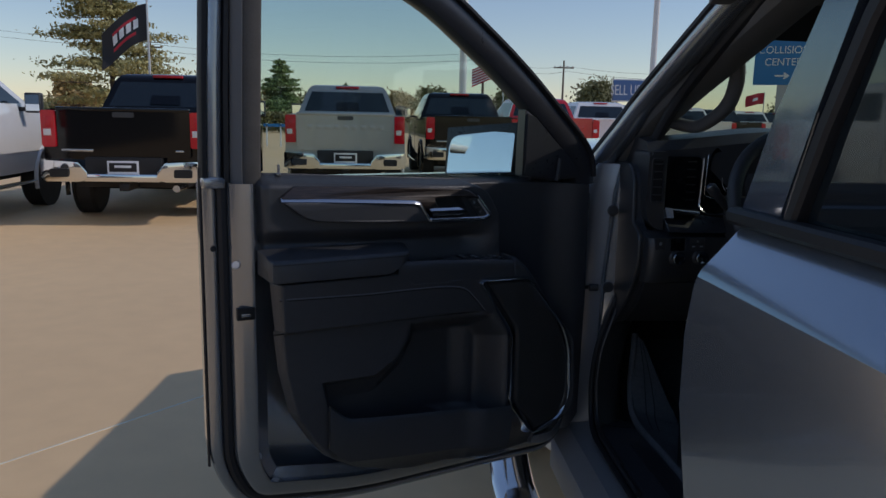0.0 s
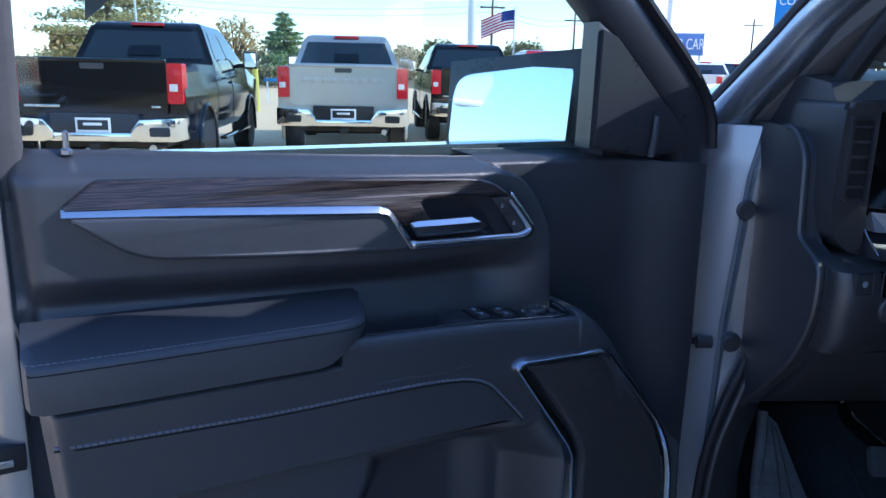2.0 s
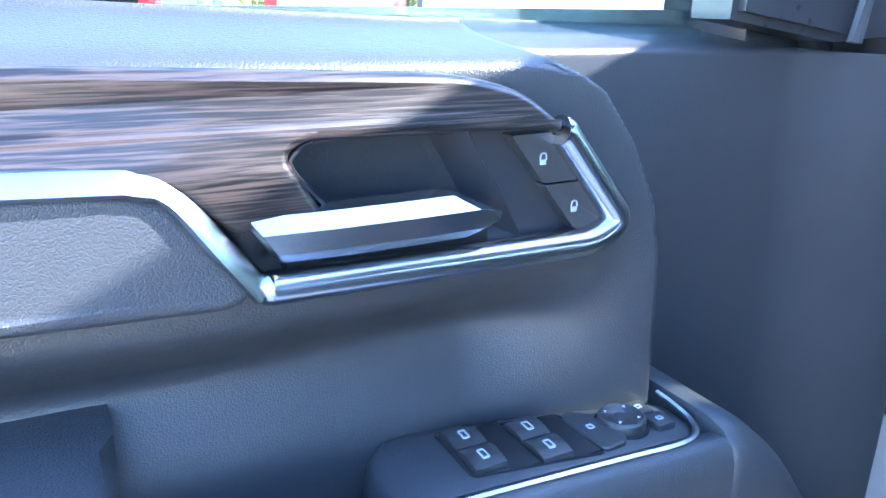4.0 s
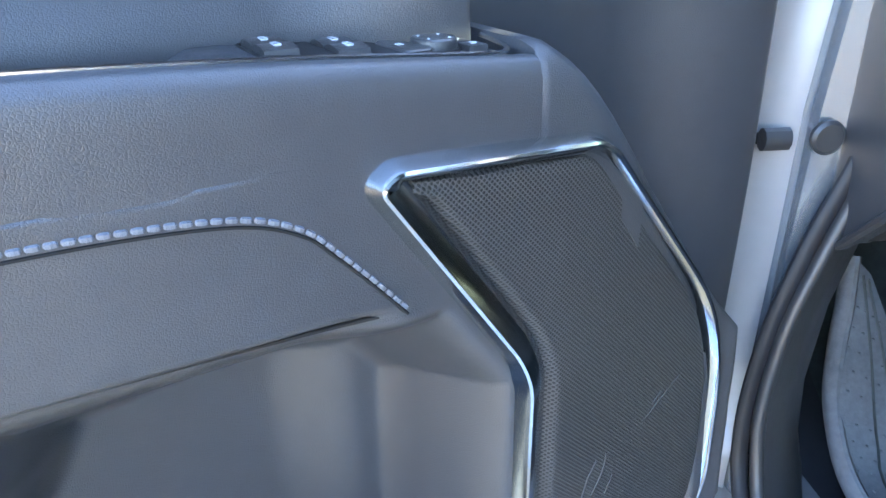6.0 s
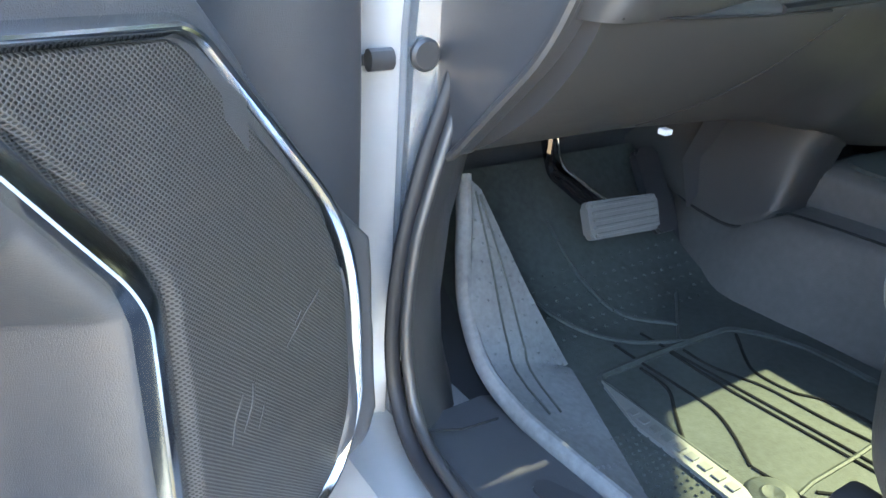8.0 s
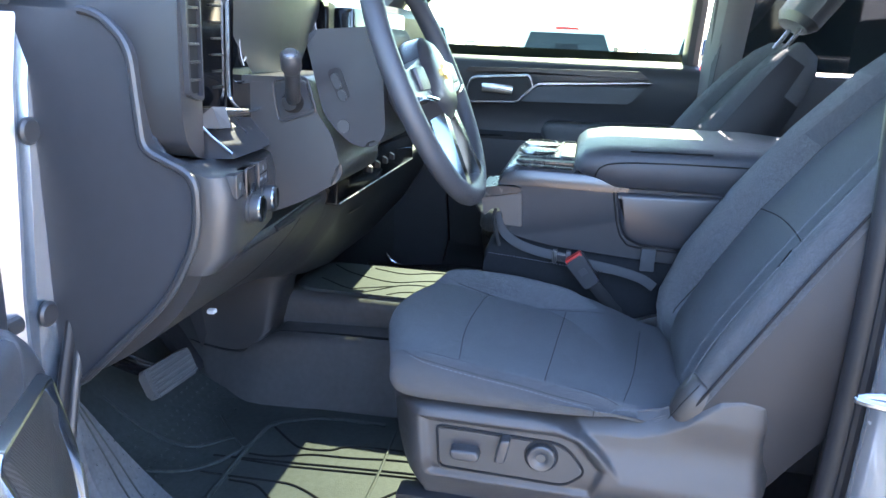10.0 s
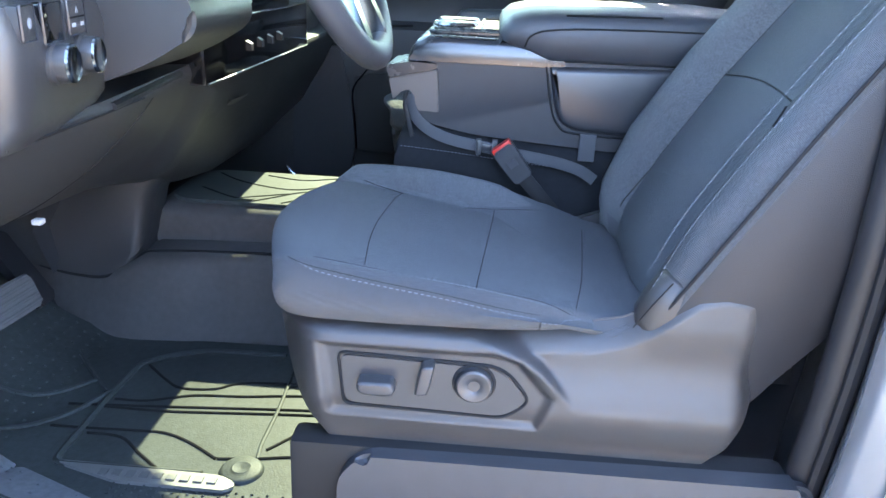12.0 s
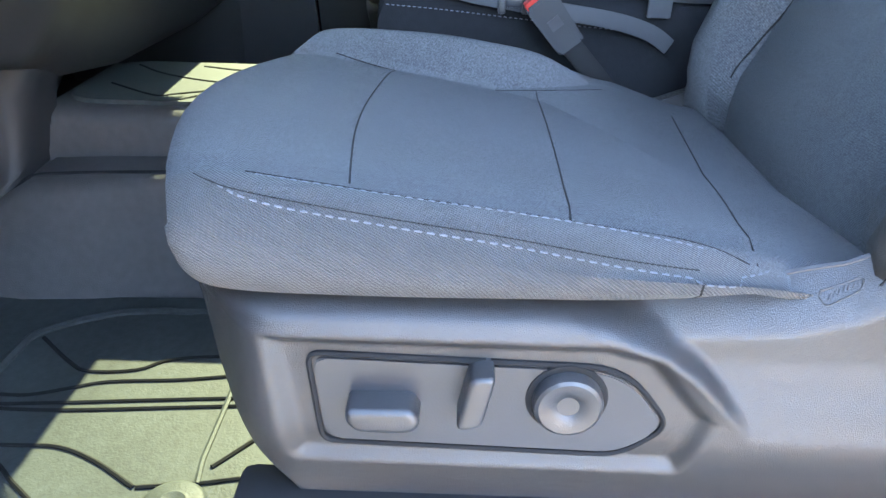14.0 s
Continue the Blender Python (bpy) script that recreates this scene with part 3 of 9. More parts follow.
def a_pillar(s):
    f = (lambda p: p) if s > 0 else (lambda p: (mx(p[0]), p[1], p[2]))
    ap = thing("windscreen_pillar", "slate grey painted windscreen pillar with black seal and grey trim", "pillar", kind="structure")
    bar = spline([f((0.495, 2.82, 1.215)), f((0.512, 2.72, 1.268)), f((0.583, 2.56, 1.43)), f((0.627, 2.42, 1.553)), f((0.688, 1.98, 1.785)), f((0.68, 1.6, 1.815)), f((0.67, 0.5, 1.79))])
    part("outer_bar", sweep(bar, 0.066, 0.075, n=14, square=0.4), FRAME_P, ap)
    part("drip_seal", sweep([p + Vector((-0.030 * s, 0.004, 0.012)) for p in bar[:34]], 0.018, 0.022, n=8), RUBBER, ap, "black drip seal along the pillar")
    part("door_seal", sweep(spline([f((0.628, 2.50, 1.36)), f((0.648, 2.42, 1.47)), f((0.672, 2.31, 1.57)), f((0.70, 1.96, 1.752)), f((0.705, 1.72, 1.772)), f((0.725, 1.62, 1.76))]), 0.028, 0.034, n=10), RUBBER, ap)
    part("inner_trim", sweep(spline([f((0.60, 2.68, 1.33)), f((0.66, 2.50, 1.49)), f((0.72, 2.28, 1.62)), f((0.75, 1.98, 1.745))]), 0.11, 0.09, n=12, square=0.5), PILLAR_TRIM, ap)
    gh = part("grab_handle", sweep(spline([f((0.665, 2.53, 1.46)), f((0.712, 2.47, 1.442)), f((0.745, 2.44, 1.444)), f((0.778, 2.38, 1.488)), f((0.782, 2.34, 1.545)), f((0.765, 2.31, 1.60)), f((0.735, 2.30, 1.63))]), 0.038, 0.034, n=12, square=0.3), PILLAR_TRIM, ap, "grey moulded grab handle")
    return ap


a_pillar(1), a_pillar(-1)
ws = loft([[(XC + (XC - x) * k, y + 0.05 * (1 - k * k), z) for k in (-1, -0.6, -0.2, 0.2, 0.6, 1)] for x, y, z in ((0.52, 2.92, 1.27), (0.60, 2.50, 1.53), (0.67, 2.02, 1.79))], closed=False)
wsob = part("windscreen", ws, GLASS, truck, "clear laminated windscreen")
# wide dark band added out of view, keeps sun patches off the door and dash
part("sun_block_band", loft([[(XC + (XC - x) * k, y + 0.05 * (1 - k * k) - 0.004, z - 0.006) for k in (-1, -0.6, -0.2, 0.2, 0.6, 1)] for x, y, z in ((0.634, 2.27, 1.655), (0.655, 2.12, 1.736), (0.67, 2.02, 1.79))], closed=False), DARK, truck, "unseen black band added along the windscreen top to block sun")

# hinge pillar of the driver's opening: painted face, hinge side, seals, plugs, check strap
hp = thing("hinge_pillar", "silver-grey painted hinge pillar with black plugs and seal", "pillar", kind="structure")
HPZ = ((0.44, 0.44, 0.545), (0.50, 0.46, 0.535), (0.57, 0.475, 0.530), (0.70, 0.487, 0.533), (0.85, 0.494, 0.536), (1.0, 0.498, 0.538), (1.12, 0.506, 0.548), (1.25, 0.515, 0.558), (1.33, 0.53, 0.575))
part("pillar_face", loft([[(x0 - 0.03, 2.68, z), (x0 - 0.004, 2.615, z), (x0 + 0.006, 2.598, z), (x1 - 0.006, 2.578, z), (x1, 2.572, z), (x1 + 0.004, 2.578, z), (x1 + 0.004, 2.68, z)] for z, x0, x1 in HPZ]), JAMB, hp, angle=40)
part("inner_flange", loft([[(x1 + 0.003, 2.575, z), (x1 + 0.003 + w * 0.12, 2.563, z), (x1 + w * 0.93, 2.556, z), (x1 + w, 2.565, z), (x1 + w, 2.66, z), (x1 + 0.003, 2.66, z)] for z, x0, x1 in HPZ for w in (float(np.interp(z, [0.6, 0.7, 0.8, 0.9, 1.0], [0.008, 0.010, 0.022, 0.052, 0.07])),)]), PAINT, hp, "slate painted inner flange", angle=40)
part("seal", sweep(spline([(0.508, 1.70, 0.572), (0.504, 2.10, 0.572), (0.505, 2.34, 0.573), (0.506, 2.43, 0.577), (0.512, 2.49, 0.590), (0.518, 2.53, 0.63), (0.519, 2.54, 0.70), (0.528, 2.54, 0.79), (0.552, 2.542, 0.88), (0.582, 2.544, 0.96), (0.600, 2.545, 1.04), (0.600, 2.55, 1.13), (0.604, 2.552, 1.24), (0.628, 2.50, 1.36), (0.648, 2.42, 1.47)]), 0.013, 0.018, n=12, up=(1, 0, 0)), RUBBER, hp, "black rubber door seal")
for z in (0.978, 1.20):
    part("plug", lathe([(0.001, -0.003), (0.013, -0.003), (0.016, 0), (0.016, 0.004)], "y", 20), PLASTIC2, hp, "round black rubber plug", at=pose(0.555, 2.553, z))
part("check_strap", box(0.40, 0.528, 2.583, 2.591, 0.965, 0.975, 0.002), DARK, hp)
part("check_strap_end", sweep([(0.505, 2.575, 0.972), (0.530, 2.575, 0.972)], 0.018, 0.022, n=10), PLASTIC2, hp)
for z in (0.73, 1.22):
    part("hinge", box(0.43, 0.50, 2.60, 2.63, z - 0.025, z + 0.025, 0.004), CHROME, hp)

# pillar between the doors
bp = thing("centre_pillar", "slate grey painted centre pillar with striker and stickers", "pillar", kind="structure")
BPZ = ((0.50, 0.70), (0.60, 0.70), (0.72, 0.685), (0.85, 0.668), (1.0, 0.660), (1.15, 0.664), (1.30, 0.685), (1.5, 0.705), (1.78, 0.735))  # z, x of the seal
part("pillar_body", loft([[(s - 0.215 + 0.17 * max(0, z - 1.22) , 1.535, z), (s - 0.20 + 0.17 * max(0, z - 1.22), 1.562, z), (s - 0.165 + 0.10 * max(0, z - 1.22), 1.572, z), (s - 0.125, 1.578, z), (s - 0.100, 1.579, z), (s - 0.092, 1.585, z), (s - 0.082, 1.602, z), (s - 0.066, 1.610, z), (s - 0.052, 1.606, z), (s - 0.044, 1.590, z), (s - 0.034, 1.585, z), (s - 0.020, 1.588, z), (s + 0.005, 1.586, z), (s + 0.01, 1.50, z), (s - 0.21 + 0.17 * max(0, z - 1.22), 1.50, z)] for z, s in BPZ]), JAMB2, bp, angle=60)
part("seal", sweep(spline([(s - 0.006, 1.604, z) for z, s in BPZ]), 0.030, 0.034, n=12, up=(0, 1, 0)), RUBBER, bp, "black rubber door seal")
part("seal_lip", sweep(spline([(s - 0.026, 1.600, z) for z, s in BPZ]), 0.012, 0.014, n=8, up=(0, 1, 0)), RUBBER, bp)
part("inner_trim", sweep(spline([(s + 0.045, 1.56, z) for z, s in BPZ]), 0.09, 0.08, n=12, square=0.6, up=(0, 1, 0)), PLASTIC2, bp)
stk = part("striker_plate", prism(rounded([(0.512, 0.965), (0.548, 0.955), (0.556, 1.015), (0.520, 1.036)], 0.016), "y", 1.582, 1.590, 0.002), CHROME, bp, "bright zinc striker with two bolts")
part("bolt", lathe([(0.001, 0.006), (0.009, 0.005), (0.01, 0)], "y", 12), CHROME, stk, at=pose(0.538, 1.589, 1.016))
part("bolt", lathe([(0.001, 0.006), (0.009, 0.005), (0.01, 0)], "y", 12), CHROME, stk, at=pose(0.530, 1.589, 0.974))
part("striker_bar", sweep(spline([(0.528, 1.586, 0.992), (0.545, 1.625, 0.990), (0.555, 1.638, 0.990), (0.552, 1.62, 0.996), (0.540, 1.588, 0.999)], 5), 0.009, n=8), CHROME, stk)
lab = part("sticker", prism([(0.518, 1.052), (0.550, 1.046), (0.552, 1.078), (0.520, 1.086)], "y", 1.581, 1.5835, 0), WHITE_LABEL, bp, "small white paper sticker")
part("print_lines", join([box(0.523, 0.547, 1.5837, 1.5842, 1.055 + 0.006 * k, 1.057 + 0.006 * k, 0) for k in range(4)]), PALE_INK, lab)
yl = part("sticker", prism([(0.524, 0.79), (0.578, 0.762), (0.566, 0.852), (0.516, 0.862)], "y", 1.580, 1.5825, 0), WHITE_LABEL, bp, "white and yellow warning sticker")
part("sticker_band", prism([(0.556, 0.782), (0.574, 0.772), (0.564, 0.846), (0.548, 0.849)], "y", 1.5827, 1.5835, 0), YELLOW, yl)
part("print_lines", join([box(0.526, 0.548, 1.5827, 1.5835, 0.80 + 0.009 * k, 0.803 + 0.009 * k, 0) for k in range(6)]), PALE_INK, yl)

# ---- the open driver's door, built flat: x along it to the hinge, -y to its inner face, z up ----
DOOR = pose(-0.316, 2.143, 0, 0, 0, 25)
door = thing("driver_door", "open slate grey front door, its black inner panel with wood and chrome trim", "car door", DOOR)


def D(u, d, z):
    return (u, -d, z)


# painted shell with its folded rim
SH = rounded([(-0.146, 1.305), (-0.146, 0.62), (-0.085, 0.50), (0.2, 0.455), (0.84, 0.458), (0.93, 0.54), (0.925, 1.26), (0.88, 1.305)], [0.01, 0.06, 0.10, 0.1, 0.06, 0.06, 0.03, 0.02], 6)
part("outer_skin", prism(SH, "y", 0.125, 0.165, 0.012, 3), PAINT, door)


SGN = 1 if area(SH) > 0 else -1
EDGE = [p for p in rounded([(-0.146, 1.40), (-0.146, 0.62), (-0.085, 0.50), (0.2, 0.455), (0.84, 0.458), (0.93, 0.54), (0.925, 1.40)], [0, 0.06, 0.10, 0.1, 0.06, 0.06, 0], 8) if p[1] < 1.39]
EDGE = [(-0.146, 1.298), (-0.146, 1.2), (-0.146, 1.1), (-0.146, 1.0), (-0.146, 0.9), (-0.146, 0.8)] + EDGE + [(0.928, 0.8), (0.926, 1.0), (0.925, 1.262)]


def inset(k):
    """The edge line moved into the door by k."""
    out = []
    for i, p in enumerate(EDGE):
        a, c = Vector(EDGE[max(0, i - 1)]), Vector(EDGE[min(len(EDGE) - 1, i + 1)])
        t = (c - a).normalized()
        out.append((p[0] - t.y * k, p[1] + t.x * k))
    return out


def rim(u, d, z):
    return D(u, min(d, -0.10) if u > 0.45 and z > 0.62 else d, z)


PROF = ((0.0, -0.125), (0.002, -0.112), (0.008, -0.100), (0.016, -0.093), (0.024, -0.092), (0.031, -0.098), (0.034, -0.110), (0.046, -0.112), (0.050, -0.075), (0.054, -0.058), (0.060, -0.050), (0.072, -0.044), (0.090, -0.036), (0.096, -0.036), (0.100, -0.05), (0.125, -0.06))
part("inner_frame", loft([[rim(u, d, z) for u, z in inset(k)] for k, d in PROF], closed=False), FRAME_P, door, "painted folded steel door frame", angle=50)
part("weatherstrip", sweep([rim(u, -0.092, z) for u, z in inset(0.041)], 0.026, 0.030, n=8, up=(0, 1, 0)), RUBBER, door, "black rubber door weatherstrip")
part("frame_top", box(-0.148, -0.10, 0.075, 0.125, 1.285, 1.31, 0.006), FRAME_P, door)
part("edge_seal", sweep([D(-0.147, -0.122, 1.33), D(-0.147, -0.122, 1.0), D(-0.147, -0.122, 0.62)], 0.006, 0.014, n=6), RUBBER, door)
# latch, bolts and plugs on the folded edge
lt = part("latch", box(-0.092, -0.053, 0.030, 0.046, 0.993, 1.021, 0.002), DARK, door, "black latch slot in the door edge")
part("latch_claw", box(-0.084, -0.064, 0.027, 0.034, 1.001, 1.009, 0.001), CHROME, lt)
for u, z in ((-0.0525, 0.655), (-0.0100, 0.582)):
    part("bolt", lathe([(0.001, -0.008), (0.007, -0.007), (0.008, -0.003), (0.012, -0.002), (0.012, 0)], "y", 14), JAMB, door, at=pose(u, 0.046, z))
part("plug", lathe([(0.001, -0.003), (0.008, -0.0025), (0.009, 0)], "y", 16), WHITE_LABEL, door, "round white plastic plug", at=pose(-0.090, 0.045, 1.118))
part("plug", lathe([(0.001, -0.003), (0.006, -0.002), (0.007, 0)], "y", 12), RUBBER, door, at=pose(-0.128, 0.090, 1.15))

# window frame: rear post, header and front sash with the mirror corner
POSTZ = ((1.30, 0), (1.5, 0.004), (1.7, 0.012), (1.80, 0.02))
part("post_trim", loft([[D(-0.147 + k, -0.135, z), D(-0.147 + k, -0.112, z), D(-0.143 + k, -0.104, z), D(-0.134 + k, -0.104, z), D(-0.132 + k, -0.135, z)] for z, k in POSTZ]), DARK, door, "matt black outer edge of the window frame")
part("rear_post", loft([[D(-0.133 + k, -0.135, z), D(-0.133 + k, -0.103, z), D(-0.130 + k, -0.095, z), D(-0.124 + k, -0.088, z), D(-0.116 + k, -0.085, z), D(-0.108 + k, -0.087, z), D(-0.104 + k, -0.094, z), D(-0.103 + k, -0.135, z)] for z, k in POSTZ]), FRAME_P, door, "slate painted window frame post", angle=60)
part("post_seal", loft([[D(-0.104 + k, -0.130, z), D(-0.104 + k, -0.098, z), D(-0.100 + k, -0.090, z), D(-0.090 + k, -0.088, z), D(-0.084 + k, -0.098, z), D(-0.084 + k, -0.130, z)] for z, k in ((1.245, 0), (1.5, 0.004), (1.7, 0.012), (1.80, 0.02))]), RUBBER, door, "black rubber seal in the frame groove")
part("post_cover", loft([[D(-0.086 + k, -0.12, z), D(-0.086 + k, -0.075, z), D(-0.083 + k, -0.066, z), D(-0.070 + k, -0.050, z), D(-0.067 + k, -0.052, z), D(-0.066 + k, -0.12, z)] for z, k in ((1.246, 0), (1.34, 0), (1.5, 0.004), (1.7, 0.010), (1.79, 0.016))]), PILLAR_TRIM, door, "smooth grey edge of the window channel", angle=50)
part("felt_channel", loft([[D(-0.069 + k, -0.053 - e, z), D(-0.066 + k, -0.049 - e, z), D(-0.034 + k, -0.046 - e, z), D(-0.028 + k, -0.050 - e, z), D(-0.026 + k, -0.060 - e, z), D(-0.026 + k, -0.11, z), D(-0.069 + k, -0.11, z)] for z, k, e in ((1.262, 0, 0.012), (1.272, 0, 0.003), (1.285, 0, 0), (1.34, 0, 0), (1.5, 0.004, 0), (1.7, 0.010, 0), (1.79, 0.016, 0))]), FELT, door, "grey felt window channel", angle=50)
gl_ = part("window_glass", prism([(-0.05, 1.28), (-0.035, 1.78), (0.05, 1.80), (0.24, 1.79), (0.40, 1.725), (0.545, 1.625), (0.70, 1.50), (0.70, 1.28)], "y", 0.098, 0.102, 0), GLASS_CLEAR, door, "closed green-tinted window glass")
gl_.visible_shadow = False
SASH = spline([D(-0.11, -0.09, 1.79), D(0.05, -0.09, 1.815), D(0.24, -0.09, 1.805), D(0.40, -0.09, 1.743), D(0.545, -0.09, 1.645), D(0.665, -0.09, 1.553), D(0.765, -0.09, 1.465), D(0.855, -0.09, 1.382), D(0.895, -0.09, 1.325), D(0.905, -0.09, 1.27)])
part("sash", sweep(SASH, 0.080, 0.07, n=12, square=0.6, up=(0, 1, 0)), SMOOTH, door, "black upper window frame")
part("sash_seal", sweep([(p[0] + 0.024, p[1] - 0.03, p[2] + 0.024) for p in SASH], 0.016, 0.026, n=8, up=(0, 1, 0)), RUBBER, door)
part("sash_edge", sweep([(p[0] + 0.030, p[1] + 0.02, p[2] + 0.030) for p in SASH], 0.010, 0.04, n=8, up=(0, 1, 0)), PAINT, door)
part("mirror_corner", prism([(0.685, 1.30), (0.688, 1.475), (0.72, 1.455), (0.87, 1.325), (0.885, 1.29), (0.79, 1.285)], "y", 0.055, 0.10, 0.006), SMOOTH, door, "black mirror corner cover")
part("corner_lip", sweep([D(0.80, -0.05, 1.345), D(0.797, -0.047, 1.315), D(0.792, -0.047, 1.285)], 0.010, 0.012, n=8), PLASTIC, door)

# moulded inner panel: a relief over (u, z)
ZL = [0.540, 0.562, 0.599, 0.661, 0.712, 0.780, 0.885, 1.000, 1.142, 1.30, 1.34]
UL = [0.42, 0.270, 0.170, 0.085, 0.045, 0.004, -0.020, -0.030, -0.040, -0.048, -0.044]
MAIN = [(-0.3, 1.5), (0.47, 1.5), (0.485, 1.325), (0.520, 1.293), (0.553, 1.252), (0.572, 1.217), (0.577, 1.19), (0.581, 1.10), (0.60, 1.085), (0.635, 1.06), (0.668, 1.035), (0.812, 0.875), (0.822, 0.70), (0.805, 0.63), (0.72, 0.575), (0.7, 0.3), (-0.3, 0.3)]
PADZ = [(-0.3, 1.5), (-0.3, 1.19), (0.05, 1.183), (0.36, 1.178), (0.520, 1.180), (0.560, 1.196), (0.62, 1.21), (0.62, 1.5)]
LOWER = [(-0.3, 1.092), (0.24, 1.092), (0.262, 1.094), (0.282, 1.080), (0.298, 1.068), (0.385, 1.066), (0.430, 1.070), (0.466, 1.072), (0.556, 1.080), (0.574, 1.088), (0.592, 1.085), (0.612, 1.076), (0.632, 1.058), (0.650, 1.038), (0.660, 1.028), (0.798, 0.868), (0.806, 0.70), (0.790, 0.635), (0.71, 0.58), (0.7, 0.3), (-0.3, 0.3)]
CUP = [(0.371, 1.262), (0.368, 1.248), (0.384, 1.231), (0.356, 1.214), (0.505, 1.209), (0.519, 1.214), (0.487, 1.262)]
POCKET = [(0.292, 0.972), (0.282, 0.93), (0.255, 0.885), (0.205, 0.85), (0.07, 0.852), (0.112, 0.688), (0.256, 0.670), (0.568, 0.646), (0.570, 0.908), (0.522, 0.974)]
SPK = [(0.478, 1.049), (0.488, 1.057), (0.616, 1.052), (0.630, 1.044), (0.778, 0.880), (0.790, 0.70), (0.768, 0.640), (0.666, 0.612), (0.588, 0.700), (0.574, 0.727), (0.573, 0.905), (0.564, 0.927)]


def bulge(u):
    """The upper panel stands further out towards its middle."""
    return -0.028 * (1 - sstep(np.asarray(u, float), -0.05, 0.36))


def bent(bm):
    for v in bm.verts:
        v.co.y -= float(bulge(v.co.x))
    return bm


def leaning(bm, z0, k):
    """Tips a trim face back above a height, so that it looks up."""
    for v in bm.verts:
        v.co.y += k * max(-0.012, v.co.z - z0)
    return bm


def relief(u, z):
    d = -0.075 + 0.075 * sstep(sdist(u, z, MAIN), -0.006, 0.012)
    inside = sstep(sdist(u, z, MAIN), -0.004, 0.010)
    pad = sstep(sdist(u, z, PADZ), -0.028, 0.012)
    hold = sstep(u, 0.46, 0.565)
    wall = (-0.018 + 0.018 * sstep(-z, -1.165, -1.105)) * (1 - hold) + 0.018 * hold
    d += inside * (0.016 * pad + wall * (1 - pad))
    low = sstep(sdist(u, z, LOWER), -0.006, 0.004)
    d = d * (1 - low) + 0.072 * low
    d -= 0.020 * sstep(sdist(u, z, CUP), 0.0, 0.004)
    step = sstep(z, 0.976, 0.982)
    d -= low * (1 - step) * 0.016 * sstep(-u, -0.50, -0.44)
    pd_ = sdist(u, z, POCKET)
    pk = np.maximum(sstep(pd_, 0.0, 0.060), sstep(pd_, 0.0, 0.018) * sstep(-z, -0.92, -0.78) * sstep(-u, -0.56, -0.36))
    d -= 0.03 * sstep(sdist(u, z, SPK), 0.012, 0.026)
    d -= pk * 0.080 * (0.55 + 0.45 * sstep(u, 0.15, 0.45))
    d -= 0.075 * sstep(-z, -0.68, -0.55) * low
    d -= 0.020 * sstep(u, 0.62, 0.79) * low
    d -= 0.02 * sstep(-u, 0.015, 0.055)
    d += bulge(u) * sstep(z, 1.10, 1.19)
    d -= 0.045 * sstep(z, 1.285, 1.335) ** 2
    d += 0.045 * sstep(u, 0.76, 0.895)
    return d


rows, cols = 290, 350
zz = np.linspace(0.542, 1.335, rows)[:, None] * np.ones((1, cols))
ul = np.interp(zz[:, 0], ZL, UL)[:, None]
ur = np.interp(zz[:, 0], [0.54, 0.60, 0.95, 1.285, 1.30, 1.34], [0.86, 0.90, 0.905, 0.90, 0.79, 0.70])[:, None]
uu = ul + (ur - ul) * np.linspace(0, 1, cols)[None, :]
dd = relief(uu, zz)
edge_in = 0.03 * (1 - sstep(uu - ul, 0, 0.014)) + 0.03 * (1 - sstep(ur - uu, 0, 0.006)) + 0.03 * (1 - sstep(zz - 0.542, 0, 0.012))
top_z = np.interp(uu, [-0.05, 0.15, 0.45, 0.70, 0.90], [1.322, 1.314, 1.301, 1.295, 1.283])
zz = np.where(zz > 1.27, 1.27 + (zz - 1.27) * (top_z - 1.27) / 0.065, zz)
part("inner_panel", sheet(uu, -(dd - edge_in), zz, PLASTIC), None, door, "black grained moulded panel with map pocket")
# front lip of the map pocket
lip = []
for u in np.linspace(0.085, 0.572, 30):
    zt = float(np.interp(u, [0.085, 0.128, 0.256, 0.568], [0.80, 0.760, 0.746, 0.720]))
    d0 = 0.0785 + 0.016 * (1 - float(sstep(-u, -0.50, -0.44)))
    lip.append([D(u, d0 - 0.010, zt - 0.108), D(u, d0 - 0.0005, zt - 0.055), D(u, d0 + 0.0012, zt - 0.010), D(u, d0 - 0.001, zt - 0.003), D(u, d0 - 0.005, zt), D(u, d0 - 0.010, zt - 0.002), D(u, d0 - 0.014, zt - 0.010), D(u, d0 - 0.016, zt - 0.108)])
part("pocket_lip", loft(lip), PLASTIC, door, "moulded front lip of the map pocket", angle=50)
# soft pad, wood, chrome
pad_o = rounded([(0.002, 1.260), (0.063, 1.214), (0.20, 1.206), (0.346, 1.202), (0.354, 1.208), (0.326, 1.245), (0.312, 1.249), (0.15, 1.256)], [0.010, 0.03, 0.05, 0.006, 0.006, 0.015, 0.01, 0.05])
part("soft_pad", bent(puff(pad_o, "y", 0.01, -0.036, 0.0045)), VINYL, door, "black leatherette door pad")
wood_o = rounded([(0.0, 1.268), (0.031, 1.2935), (0.20, 1.291), (0.44, 1.2815), (0.470, 1.274), (0.489, 1.2585), (0.376, 1.2605), (0.367, 1.256), (0.381, 1.2325), (0.3475, 1.2305), (0.330, 1.2475), (0.314, 1.2525), (0.15, 1.2585)], [0.003, 0.006, 0.05, 0.02, 0.012, 0.003, 0.005, 0.006, 0.003, 0.003, 0.008, 0.01, 0.05])
part("wood_trim", leaning(bent(puff(wood_o, "y", 0.0, -0.033, 0.0035)), 1.262, 0.30), WOOD, door, "dark open-pore wood trim")
